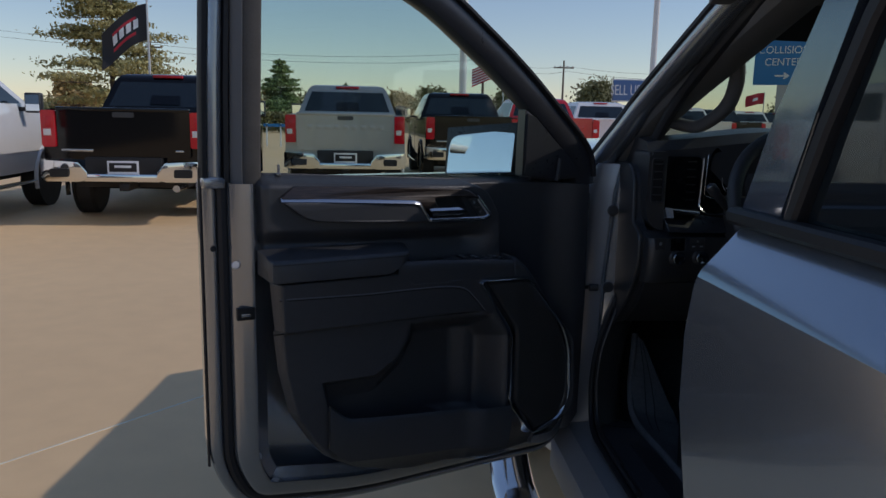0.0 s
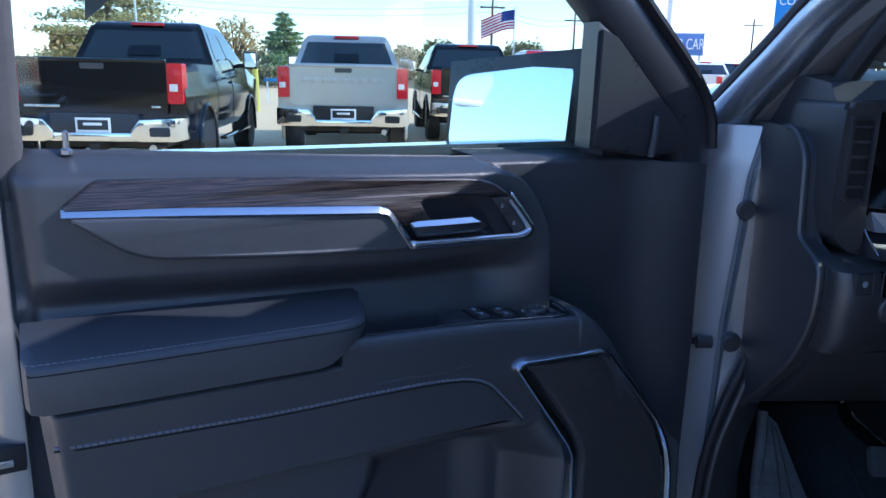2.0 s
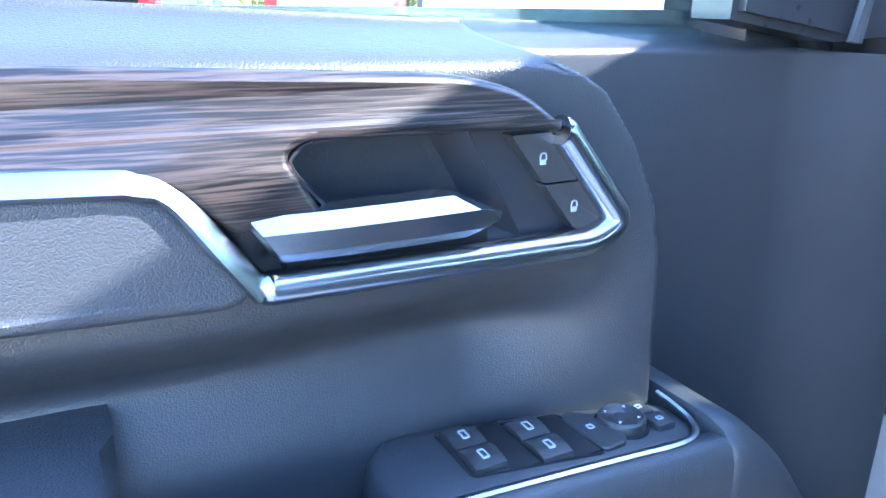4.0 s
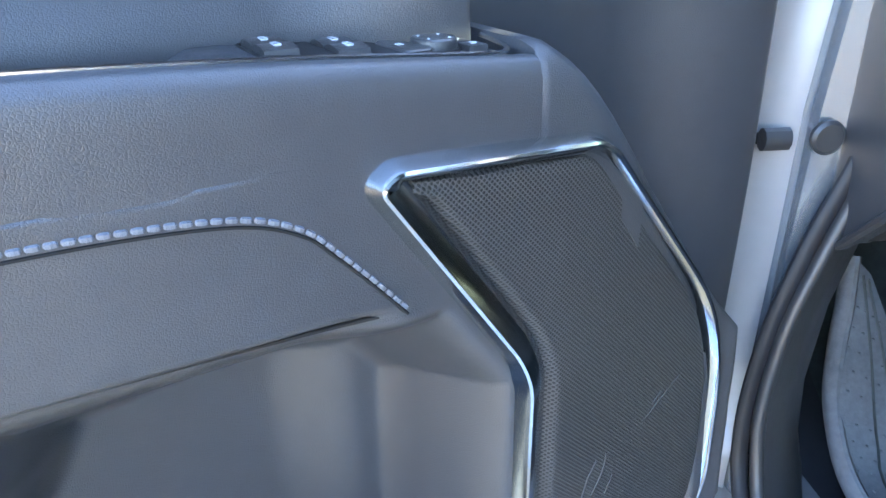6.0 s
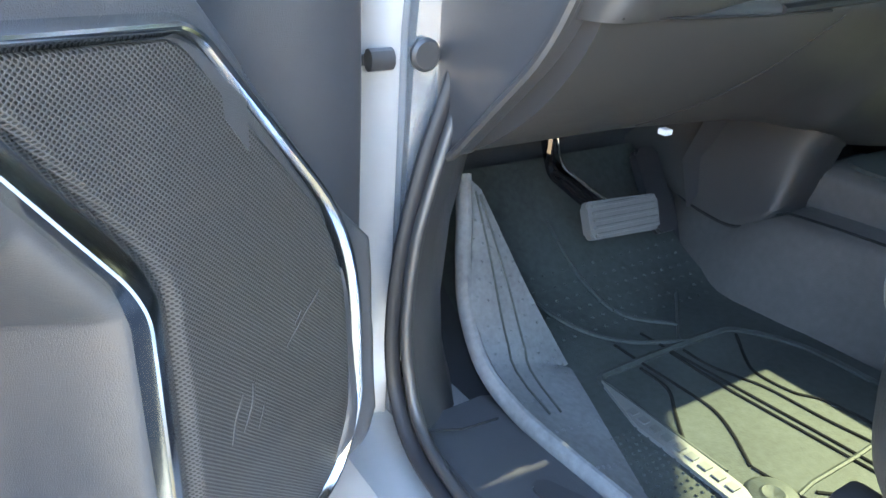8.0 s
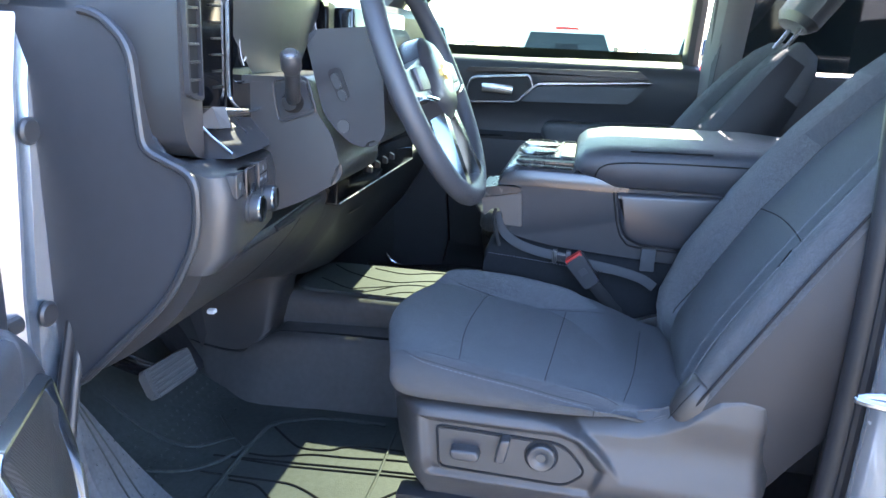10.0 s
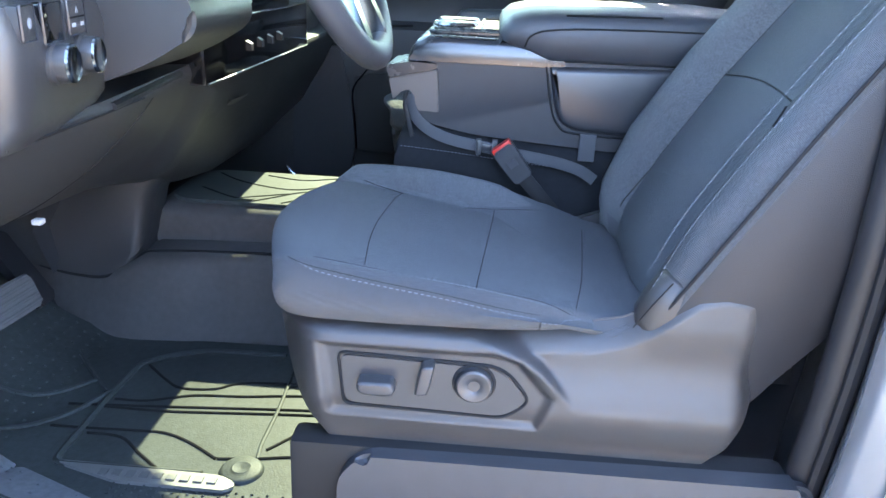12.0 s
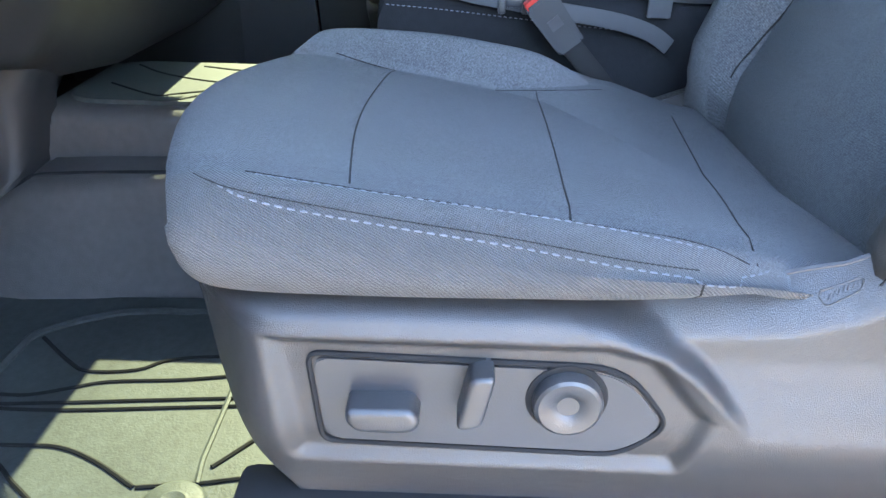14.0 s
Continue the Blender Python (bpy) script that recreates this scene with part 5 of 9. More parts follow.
part("apron_well", loft([[(0.664, 2.396, 1.2120), (0.664, 2.378, 1.2000)], [(0.722, 2.396, 1.2108), (0.722, 2.382, 1.1990)]], closed=False), DARK, apron)
blade = part("vent_blade", loft([[(0.648, 2.368, 1.229), (0.648, 2.362, 1.222), (0.655, 2.41, 1.204), (0.655, 2.41, 1.226)], [(0.728, 2.372, 1.222), (0.728, 2.366, 1.215), (0.732, 2.41, 1.206), (0.732, 2.41, 1.222)]]), SMOOTH, tower, "black vent blade with a silver edge")
part("blade_end", loft([[(0.636, 2.370, 1.232), (0.640, 2.362, 1.206), (0.642, 2.41, 1.203)], [(0.652, 2.361, 1.231), (0.656, 2.356, 1.206), (0.660, 2.41, 1.201)]]), SILVER, blade, "satin silver blade end")
part("blade_edge", sweep([(0.650, 2.3635, 1.226), (0.728, 2.3675, 1.219)], 0.004, 0.007, n=6), CHROME, blade)
part("gauge_cove", ring_prism(rounded([(0.748, 1.188), (1.14, 1.188), (1.14, 1.392), (0.765, 1.392)], 0.03), rounded([(0.752, 1.250), (1.12, 1.250), (1.12, 1.377), (0.765, 1.377)], [0.02, 0.02, 0.025, 0.025]), "y", 2.400, 2.46, 0.003), GLOSS, dash, "gloss black cove round the gauges")
part("gauge_screen", prism(rounded([(0.745, 1.24), (1.12, 1.24), (1.12, 1.38), (0.76, 1.38)], 0.02), "y", 2.412, 2.430, 0.002), SCREEN, dash, "dark digital gauge screen")
part("gauge_trim", sweep([(x, 2.4085, z) for x, z in rounded([(0.757, 1.372), (0.753, 1.262), (0.775, 1.252), (0.93, 1.252)], [0.0, 0.008, 0.01, 0.0])][:-1], 0.0030, 0.004, n=6, up=(0, 1, 0)), CHROME, dash)
GLOW = M("lit_display_print", (0.35, 0.38, 0.42), 0.5, var=0.02)
GLOW.node_tree.nodes["Principled BSDF"].inputs["Emission Color"].default_value = (0.75, 0.85, 1.0, 1)
GLOW.node_tree.nodes["Principled BSDF"].inputs["Emission Strength"].default_value = 0.05
for cx in (0.85, 1.06):
    ring = [(cx + 0.05 * math.cos(a), 2.4105, 1.305 + 0.05 * math.sin(a)) for a in np.linspace(-0.7, math.pi + 0.7, 30)]
    part("gauge_ring", sweep(ring, 0.0012, 0.0012, n=5, up=(0, 1, 0)), GLOW, dash)
    for a in np.linspace(-0.6, math.pi + 0.6, 9):
        part("gauge_tick", box(-0.0012, 0.0012, 0, 0.0008, 0.036, 0.045, 0), GLOW, dash, at=pose(cx, 2.4105, 1.305, 0, math.degrees(math.pi / 2 - a), 0))
part("read_out", ring_prism(rounded([(0.946, 1.255), (0.957, 1.255), (0.957, 1.272), (0.946, 1.272)], 0.003), rounded([(0.948, 1.257), (0.955, 1.257), (0.955, 1.270), (0.948, 1.270)], 0.002), "y", 2.410, 2.412, 0), GLOW, dash, "pale zero on the gauge screen")
# switch panel with knobs
FACE = [(2.50, 1.17), (2.385, 1.168), (2.352, 1.155), (2.345, 1.13), (2.352, 1.06), (2.372, 1.035), (2.50, 1.03)]
part("switch_fascia", loft([[(x, y + o + 0.16 * (x - 0.70), z) for y, z in FACE] for x, o in ((0.585, 0.02), (0.592, 0.008), (0.602, 0.0), (0.63, -0.003), (0.66, -0.003), (0.80, 0.0), (0.812, 0.004))]), PLASTIC2, dash, "black lower fascia with light switches", angle=40)


def on_face(x, z):
    """A stand on the slanting fascia, -y facing the driver."""
    return pose(x, 2.3445 + 0.16 * (x - 0.70), z, 0, 0, 9)


for x in (0.662, 0.727):
    k = part("control_knob", lathe([(0.001, -0.016), (0.0130, -0.016), (0.0134, -0.0175), (0.0165, -0.0165), (0.0174, -0.013), (0.0174, -0.005), (0.0198, -0.003), (0.0198, 0.01)], "y", 32), PLASTIC2, dash, "round black knob with chrome ring", at=on_face(x, 1.106))
    part("knob_ring", lathe([(0.0130, -0.0176), (0.0150, -0.0186), (0.0168, -0.0174), (0.0172, -0.0150)], "y", 32), BLACKCHROME, k)
    for a in (20, 90, 160, 250, 300):
        part("knob_mark", box(-0.0020, 0.0020, -0.0168, -0.016, 0.0065, 0.0092, 0), MARK, k, at=pose(0, 0, 0, 0, a, 0))
for x0, x1, z0 in ((0.602, 0.626, 1.130), (0.643, 0.683, 1.124), (0.699, 0.738, 1.126)):
    w_, h_ = (x1 - x0) / 2, (1.157 - z0) / 2
    b = part("push_switch", box(-w_, w_, -0.0035, 0.012, -h_, h_, 0.002), GLOSS if 0.64 < x0 < 0.66 else PLASTIC2, dash, "small square switch", at=on_face((x0 + x1) / 2, 1.157 - h_))
    part("switch_rim", sweep([(x, -0.0025, z) for x, z in rounded([(-w_ - 0.001, -h_ - 0.001), (w_ + 0.001, -h_ - 0.001), (w_ + 0.001, h_ + 0.001), (-w_ - 0.001, h_ + 0.001)], 0.003)], 0.0016, 0.0030, n=5, closed=True, up=(0, 1, 0)), SMOOTH, b)
    if x0 < 0.64:
        part("switch_mark", lathe([(0.0028, -0.0005), (0.0045, -0.0005)], "y", 14), MARK, b, at=pose(0, -0.0036, 0))
    elif x0 > 0.69:
        words("switch_letter", "A", 0.009, MARK, b, pose(0, -0.0036, 0.006, 90, 0, 0), 0.0003)
        for x in (-0.011, 0.011):
            part("switch_mark", box(x - 0.004, x + 0.004, -0.0042, -0.0034, -0.0085, -0.0050, 0), MARK, b)
        part("switch_split", box(-w_, w_, -0.0038, -0.003, -0.0008, 0.0008, 0), SEAM, b)
# knee panel under it, one sweep down to the pedals and on across the cab
KNEE = [(0.595, ((2.375, 1.045), (2.372, 1.03), (2.40, 0.985), (2.45, 0.935), (2.53, 0.885), (2.60, 0.875))),
        (0.80, ((2.375, 1.045), (2.372, 1.03), (2.40, 0.985), (2.45, 0.935), (2.53, 0.885), (2.60, 0.875))),
        (1.00, ((2.380, 1.050), (2.378, 1.032), (2.405, 0.985), (2.445, 0.935), (2.51, 0.882), (2.58, 0.870))),
        (1.07, ((2.378, 1.055), (2.376, 1.034), (2.402, 0.982), (2.440, 0.930), (2.495, 0.874), (2.57, 0.860))),
        (1.13, ((2.362, 1.058), (2.360, 1.034), (2.385, 0.978), (2.424, 0.922), (2.478, 0.862), (2.56, 0.848))),
        (1.20, ((2.366, 1.056), (2.364, 1.030), (2.392, 0.972), (2.432, 0.912), (2.488, 0.850), (2.57, 0.836))),
        (1.30, ((2.376, 1.040), (2.375, 1.018), (2.404, 0.955), (2.446, 0.888), (2.498, 0.815), (2.58, 0.800))),
        (1.45, ((2.380, 1.024), (2.380, 1.008), (2.410, 0.940), (2.455, 0.862), (2.503, 0.792), (2.58, 0.778))),
        (1.80, ((2.390, 1.020), (2.390, 1.004), (2.420, 0.935), (2.465, 0.855), (2.510, 0.780), (2.58, 0.768))),
        (2.20, ((2.400, 1.020), (2.400, 1.004), (2.430, 0.935), (2.475, 0.860), (2.515, 0.800), (2.58, 0.788)))]
rows = []
for a, b in zip(KNEE, KNEE[1:]):
    for k in (0, 0.34, 0.67):
        rows.append([(a[0] * (1 - k) + b[0] * k, p.x, p.y) for p in spline([(ya * (1 - k) + yb * k, za * (1 - k) + zb * k, 0) for (ya, za), (yb, zb) in zip(a[1], b[1])], 5)])
rows.append([(KNEE[-1][0], p.x, p.y) for p in spline([(y, z, 0) for y, z in KNEE[-1][1]], 5)])
knee = part("knee_panel", loft([r_ + [(r_[0][0], 2.64, r_[-1][2] + 0.03), (r_[0][0], 2.62, 1.04)] for r_ in rows]), KNEEP, dash, "black knee panel", angle=40)
part("knee_seam", sweep([(0.60, 2.3545, 1.0395), (0.70, 2.367, 1.0345), (0.80, 2.3715, 1.033), (0.90, 2.372, 1.034)], 0.003, n=6), SEAM, dash)
kskin = BVHTree.FromPolygons([v.co for v in knee.data.vertices], [list(p.vertices) for p in knee.data.polygons])


def on_knee(pts, lift=0.0):
    hits = [kskin.ray_cast(Vector((x, 2.2, z)), Vector((0, 1, 0)))[0] for x, z in pts]
    return [h_ + Vector((0, -lift, 0)) for h_ in hits if h_]


part("knee_seam", sweep(on_knee([(0.935 - 0.125 * k / 14, 1.028 - 0.135 * k / 14) for k in range(15)]), 0.0022, 0.0022, n=5), SEAM, dash)
part("lever_slot", sweep(on_knee([(0.82 + 0.012 * k, 1.037 + 0.0005 * k) for k in range(18)], -0.002), 0.014, 0.010, n=8), DARK, dash, "dark gap of the release lever")
lv = part("hood_release", loft([[(x - w_, y, z), (x, y - 0.004, z), (x + w_, y, z), (x, y + 0.010, z)] for x, y, z, w_ in ((0.914, 2.396, 1.030, 0.006), (0.918, 2.400, 1.010, 0.007), (0.923, 2.408, 0.990, 0.0075), (0.924, 2.420, 0.976, 0.006))]), PLASTIC2, dash, "black release lever")
part("lever_tip", box(0.918, 0.930, 2.414, 2.424, 0.974, 0.979, 0.002), CHROME, lv)
part("diagnostic_cap", box(0.822, 0.834, 2.478, 2.490, 0.888, 0.895, 0.002), WHITE_LABEL, dash, "small white socket cap")
part("centre_screen", box(1.16, 1.56, 2.36, 2.40, 1.20, 1.37, 0.01), SCREEN, dash, "dark centre screen")
part("centre_vent", box(1.17, 1.60, 2.375, 2.44, 1.105, 1.19, 0.008), GLOSS, dash)
strip = part("control_strip", box(1.06, 1.66, 2.355, 2.44, 1.024, 1.112, 0.005), GLOSS, dash, "gloss black control strip")
part("strip_lip", sweep([(1.07, 2.355, 1.025), (1.66, 2.356, 1.024)], 0.004, 0.004, n=6), SMOOTH, strip)
for k in range(4):
    part("toggle", loft([[(x, 2.385, z) for x, z in ((-0.008, -0.008), (0.008, -0.008), (0.008, 0.008), (-0.008, 0.008))], [(x, 2.374, z) for x, z in ((-0.006, -0.009), (0.006, -0.009), (0.006, 0.002), (-0.006, 0.002))]]), DARK, strip, "black toggle switch", at=pose(1.25 + 0.06 * k, -0.028, 1.064))
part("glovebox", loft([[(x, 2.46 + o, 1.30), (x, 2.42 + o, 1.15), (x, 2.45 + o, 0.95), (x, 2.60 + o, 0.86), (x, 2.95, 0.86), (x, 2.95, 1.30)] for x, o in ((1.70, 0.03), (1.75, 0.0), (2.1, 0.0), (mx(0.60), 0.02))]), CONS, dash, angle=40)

# ---- steering column and wheel ----
WT = pose(0.905, 2.165, 1.265, -25, 0, 0)  # local -y faces the driver
sw = thing("steering_wheel", "black leather steering wheel with chrome spoke trim", "steering wheel", WT)
R = 0.182
part("rim", sweep([(R * math.cos(a), 0, R * math.sin(a)) for a in np.linspace(0, 2 * math.pi, 65)[:-1]], 0.034, 0.030, n=12, closed=True, up=(0, 1, 0)), VINYL, sw, "black leather rim")
part("hub", loft([[(0.075 * s * math.cos(a), d, 0.062 * s * math.sin(a) - 0.005) for a in np.linspace(0, 2 * math.pi, 33)[:-1]] for s, d in ((0.9, 0.05), (1.05, 0.01), (1.0, -0.012), (0.8, -0.022), (0.3, -0.025))]), SMOOTH, sw)
part("hub_badge", prism([(-0.03, -0.006), (-0.01, -0.006), (-0.01, -0.012), (0.012, -0.012), (0.012, -0.006), (0.03, -0.006), (0.03, 0.004), (0.012, 0.004), (0.012, 0.011), (-0.01, 0.011), (-0.01, 0.004), (-0.03, 0.004)], "y", -0.03, -0.024, 0.001), M("gold_badge", (0.75, 0.55, 0.2), 0.25, 1.0, var=0.03), sw)
for s in (-1, 1):
    sp = part("spoke", loft([[(s * r, 0.012, z0), (s * r, -0.012, z0), (s * r, -0.012, z1), (s * r, 0.012, z1)] for r, z0, z1 in ((0.05, -0.035, 0.03), (0.11, -0.03, 0.02), (0.172, -0.03, 0.012))]), SMOOTH, sw)
    part("spoke_trim", sweep([(s * 0.085, -0.016, -0.035), (s * 0.13, -0.016, -0.028), (s * 0.168, -0.012, -0.026)], 0.012, 0.006, n=8), BRIGHT, sp)
    part("spoke_buttons", box(s * 0.11 - 0.025, s * 0.11 + 0.025, -0.018, -0.010, -0.018, 0.014, 0.004), PLASTIC2, sp)
    lo = part("lower_spoke", loft([[(s * x, 0.01, z - 0.004), (s * x, -0.012, z - 0.004), (s * (x + 0.024), -0.012, z), (s * (x + 0.024), 0.01, z)] for x, z in ((0.02, -0.05), (0.035, -0.10), (0.05, -0.168))]), BLACKCHROME, sw, "dark chrome lower spoke")
col = thing("steering_column", "black steering column shroud with stalk and shifter", "steering column")
part("column_cover", prism(rounded([(2.46, 1.26), (2.318, 1.262), (2.300, 1.212), (2.280, 1.187), (2.262, 1.124), (2.320, 1.088), (2.372, 1.066), (2.46, 1.05)], [0.01, 0.012, 0.02, 0.03, 0.022, 0.03, 0.01, 0.01]), "x", 0.806, 1.012, 0.008, 3), PLASTIC2, col, "black lower column cover")
part("wheel_shroud", prism(rounded([(2.325, 1.325), (2.307, 1.255), (2.297, 1.215), (2.277, 1.190), (2.252, 1.171), (2.222, 1.168), (2.205, 1.19), (2.215, 1.335)], [0.02, 0.03, 0.03, 0.03, 0.03, 0.02, 0.02, 0.02]), "x", 0.818, 0.996, 0.008, 3), CONS, col, "black shroud behind the wheel")
part("shroud_button", lathe([(0.001, -0.0015), (0.009, -0.0015), (0.0095, 0.0), (0.0095, 0.003)], "x", 24), PLASTIC2, col, at=pose(0.8185, 2.266, 1.197))
plate = part("stalk_plate", prism(rounded([(2.362, 1.251), (2.318, 1.259), (2.305, 1.219), (2.354, 1.203)], 0.008), "x", 0.802, 0.812, 0.0015), SMOOTH, col, "square black stalk base")
part("plate_bead", sweep([(0.8025, y, z) for y, z in rounded([(2.366, 1.255), (2.314, 1.264), (2.300, 1.216), (2.356, 1.198)], 0.010)], 0.003, 0.004, n=6, closed=True, up=(1, 0, 0)), PLASTIC2, plate)
part("stalk_boot", lathe([(0.0155, 0.004), (0.0150, -0.006), (0.0125, -0.012), (0.011, -0.016)], "x", 22), DARK, plate, at=pose(0.803, 2.334, 1.228))
part("stalk", sweep(spline([(0.812, 2.334, 1.228), (0.788, 2.329, 1.236), (0.760, 2.318, 1.258), (0.740, 2.311, 1.278)]), 0.021, 0.022, n=14), PLASTIC2, col, "black selector stalk")
cap = part("stalk_knob", lathe([(0.001, 0.016), (0.010, 0.015), (0.0135, 0.010), (0.0135, -0.010), (0.0115, -0.016)], "z", 20), PLASTIC2, col, "round stalk end with a pale cap", at=pose(0.732, 2.309, 1.285, 12, -45, 0))
part("stalk_cap", lathe([(0.001, 0.0175), (0.008, 0.0168), (0.009, 0.0145)], "z", 16), CHROME, cap)
pod2 = part("thumb_switch", prism(rounded([(2.291, 1.272), (2.271, 1.229), (2.256, 1.236), (2.272, 1.279)], 0.007), "x", 0.8165, 0.84, 0.001), DARK, col, "black rocker on the column")
part("rocker", prism(rounded([(2.286, 1.266), (2.277, 1.247), (2.267, 1.251), (2.276, 1.271)], 0.004), "x", 0.813, 0.82, 0.002), SMOOTH, pod2)
part("rocker", prism(rounded([(2.276, 1.245), (2.2685, 1.2305), (2.259, 1.236), (2.266, 1.249)], 0.004), "x", 0.814, 0.82, 0.002), SMOOTH, pod2)

# ---- footwell ----
foot = thing("footwell", "black carpeted footwell with moulded side trim", "car floor", kind="structure")
part("kick_panel", loft([[(x, y0, z), (x + 0.030, y0 + 0.012, z), (x + 0.070, y0 + 0.045, z), (x + 0.10, y0 + 0.10, z), (0.69, 2.95, z)] for z, x, y0 in ((0.570, 0.533, 2.49), (0.59, 0.533, 2.503), (0.63, 0.534, 2.524), (0.70, 0.534, 2.534), (0.79, 0.542, 2.535), (0.86, 0.562, 2.538), (0.93, 0.586, 2.540))], closed=False), PLASTIC2, foot, "satin black kick panel", angle=60)
part("sill_trim", loft([[(0.526, y, 0.562), (0.536, y, 0.578), (0.63, y, 0.582), (0.665, y, 0.572), (0.672, y, 0.545)] for y in (0.6, 1.2, 1.7, 2.1, 2.4, 2.52)], closed=False), PLASTIC, foot, "black grained sill trim")
part("kick_strip", sweep(spline([(0.517, 2.10, 0.578), (0.518, 2.36, 0.580), (0.522, 2.44, 0.584), (0.529, 2.495, 0.598), (0.532, 2.523, 0.64), (0.531, 2.532, 0.70), (0.539, 2.533, 0.79), (0.559, 2.535, 0.86), (0.583, 2.537, 0.93)]), 0.014, 0.014, n=14, up=(1, 0, 0)), PLASTIC2, foot, "moulded edge of the kick panel")
part("panel_joint", sweep([(0.536, 2.488, 0.590), (0.575, 2.478, 0.5835), (0.622, 2.474, 0.5835)], 0.0025, 0.0025, n=6), SEAM, foot)
part("sill_badge", prism(rounded([(0.585, 2.372), (0.603, 2.374), (0.632, 2.31), (0.632, 2.05), (0.585, 2.05)], 0.008), "z", 0.580, 0.5845, 0.001), SMOOTH, foot)
part("far_kick_panel", loft([[(mx(0.53), y, 0.545), (mx(0.60) - k, y, 0.56), (mx(0.62) - k, y, 0.60), (mx(0.62) - k, y, 1.02), (mx(0.53), y, 1.02)] for y, k in ((2.46, 0.0), (2.55, 0.02), (2.70, 0.05), (2.95, 0.06))]), KNEEP, foot, "black kick panel on the passenger side")
part("far_sill_trim", box(mx(0.66), mx(0.44), 0.6, 2.62, 0.50, 0.575, 0.01), PLASTIC, foot, "black grained sill trim")
part("toe_board", loft([[(0.62, 2.50, 0.535), (1.25, 2.50, 0.535)], [(0.62, 2.68, 0.565), (1.25, 2.68, 0.565)], [(0.63, 2.84, 0.70), (1.25, 2.84, 0.70)], [(0.63, 2.94, 0.88), (1.25, 2.94, 0.88)]], closed=False), CARPET, foot)

# tunnel and the raised middle floor
part("tunnel", loft([[(1.150 + k, y, 0.548), (1.160 + k, y, 0.575), (1.178 + k, y, 0.62), (1.192 + k, y, zt - 0.015), (1.205 + k, y, zt), (1.30, y, zt + 0.003), (mx(1.30), y, zt + 0.003), (mx(1.245), y, zt), (mx(1.18), y, 0.55)] for y, zt, k in ((1.4, 0.708, 0.03), (2.1, 0.708, 0.024), (2.33, 0.708, 0.018), (2.46, 0.704, -0.006), (2.54, 0.700, -0.012), (2.58, 0.676, -0.010), (2.62, 0.660, 0.0), (2.70, 0.665, 0.024), (2.77, 0.69, 0.05), (2.92, 0.78, 0.09))], closed=True), LINING, foot, "moulded grey transmission tunnel", angle=60)
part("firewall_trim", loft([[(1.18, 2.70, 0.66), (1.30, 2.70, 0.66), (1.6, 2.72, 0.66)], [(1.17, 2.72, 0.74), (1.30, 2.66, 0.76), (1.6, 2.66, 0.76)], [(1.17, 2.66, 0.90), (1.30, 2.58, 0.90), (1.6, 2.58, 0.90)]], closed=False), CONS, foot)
TB = ((2.86, 0.735, 1.185), (2.77, 0.695, 1.195), (2.70, 0.673, 1.197), (2.633, 0.664, 1.20), (2.605, 0.668, 1.202), (2.575, 0.682, 1.205), (2.552, 0.700, 1.215), (2.547, 0.708, 1.24), (2.545, 0.712, 1.29))
part("console_side_trim", loft([[(x - 0.006, y + 0.004, z - 0.012) for y, z, x in TB], [(x - 0.008, y + 0.004, z) for y, z, x in TB], [(x, y, z + 0.010) for y, z, x in TB], [(x + 0.006, 2.80 - (2.86 - y) * 0.86, 0.80) for y, z, x in TB], [(x + 0.02, 2.72 - (2.86 - y) * 0.80, 0.90) for y, z, x in TB], [(x + 0.05, 2.62 - (2.86 - y) * 0.75, 0.97) for y, z, x in TB]], closed=False), KNEEP, foot, "smooth grey trim between the tunnel and the dashboard", angle=60)
part("tunnel_edge", sweep(spline([(1.196, 2.86, 0.722), (1.194, 2.77, 0.684), (1.192, 2.70, 0.662), (1.194, 2.633, 0.653), (1.197, 2.600, 0.660), (1.203, 2.572, 0.676), (1.212, 2.548, 0.697), (1.218, 2.50, 0.703), (1.222, 2.33, 0.708), (1.224, 2.1, 0.710)], 6), 0.006, 0.006, n=6), SEAM, foot, "dark joint along the tunnel top")
hump = part("middle_floor", prism(rounded([(1.272, 0.62), (1.277, 0.757), (1.297, 0.768), (mx(1.297), 0.768), (mx(1.277), 0.757), (mx(1.272), 0.62)], 0.010), "y", 2.05, 2.55, 0.012, 3), LINING, foot, "black raised middle floor")


# ---- rubber mats ----
def ridges(lines, z, w=0.006, h=0.006):
    return join([sweep(spline([(x, y, z) for x, y in ln], 5), w, h, n=6) for ln in lines])


mat_ob = thing("floor_mat", "dusty black rubber floor mat with raised ribs and metal badge", "floor mat")
MATO = rounded([(0.675, 1.98), (0.672, 2.42), (0.70, 2.56), (1.15, 2.57), (1.17, 1.98)], [0.02, 0.05, 0.06, 0.05, 0.02])
part("mat_floor", prism(MATO, "z", 0.556, 0.562, 0.002), MATRUB, mat_ob)
_rp = spline([(0, 2.55, 0.561), (0, 2.61, 0.567), (0, 2.68, 0.598), (0, 2.75, 0.652), (0, 2.83, 0.738)], 6)
_rx = np.linspace(0.70, 1.165, 16)[None, :] * np.ones((len(_rp), 1))
part("mat_ramp", sheet(_rx, np.array([[p.y] * 16 for p in _rp]), np.array([[p.z] * 16 for p in _rp]), MATRUB), None, mat_ob, "dusty rubber toe ramp")
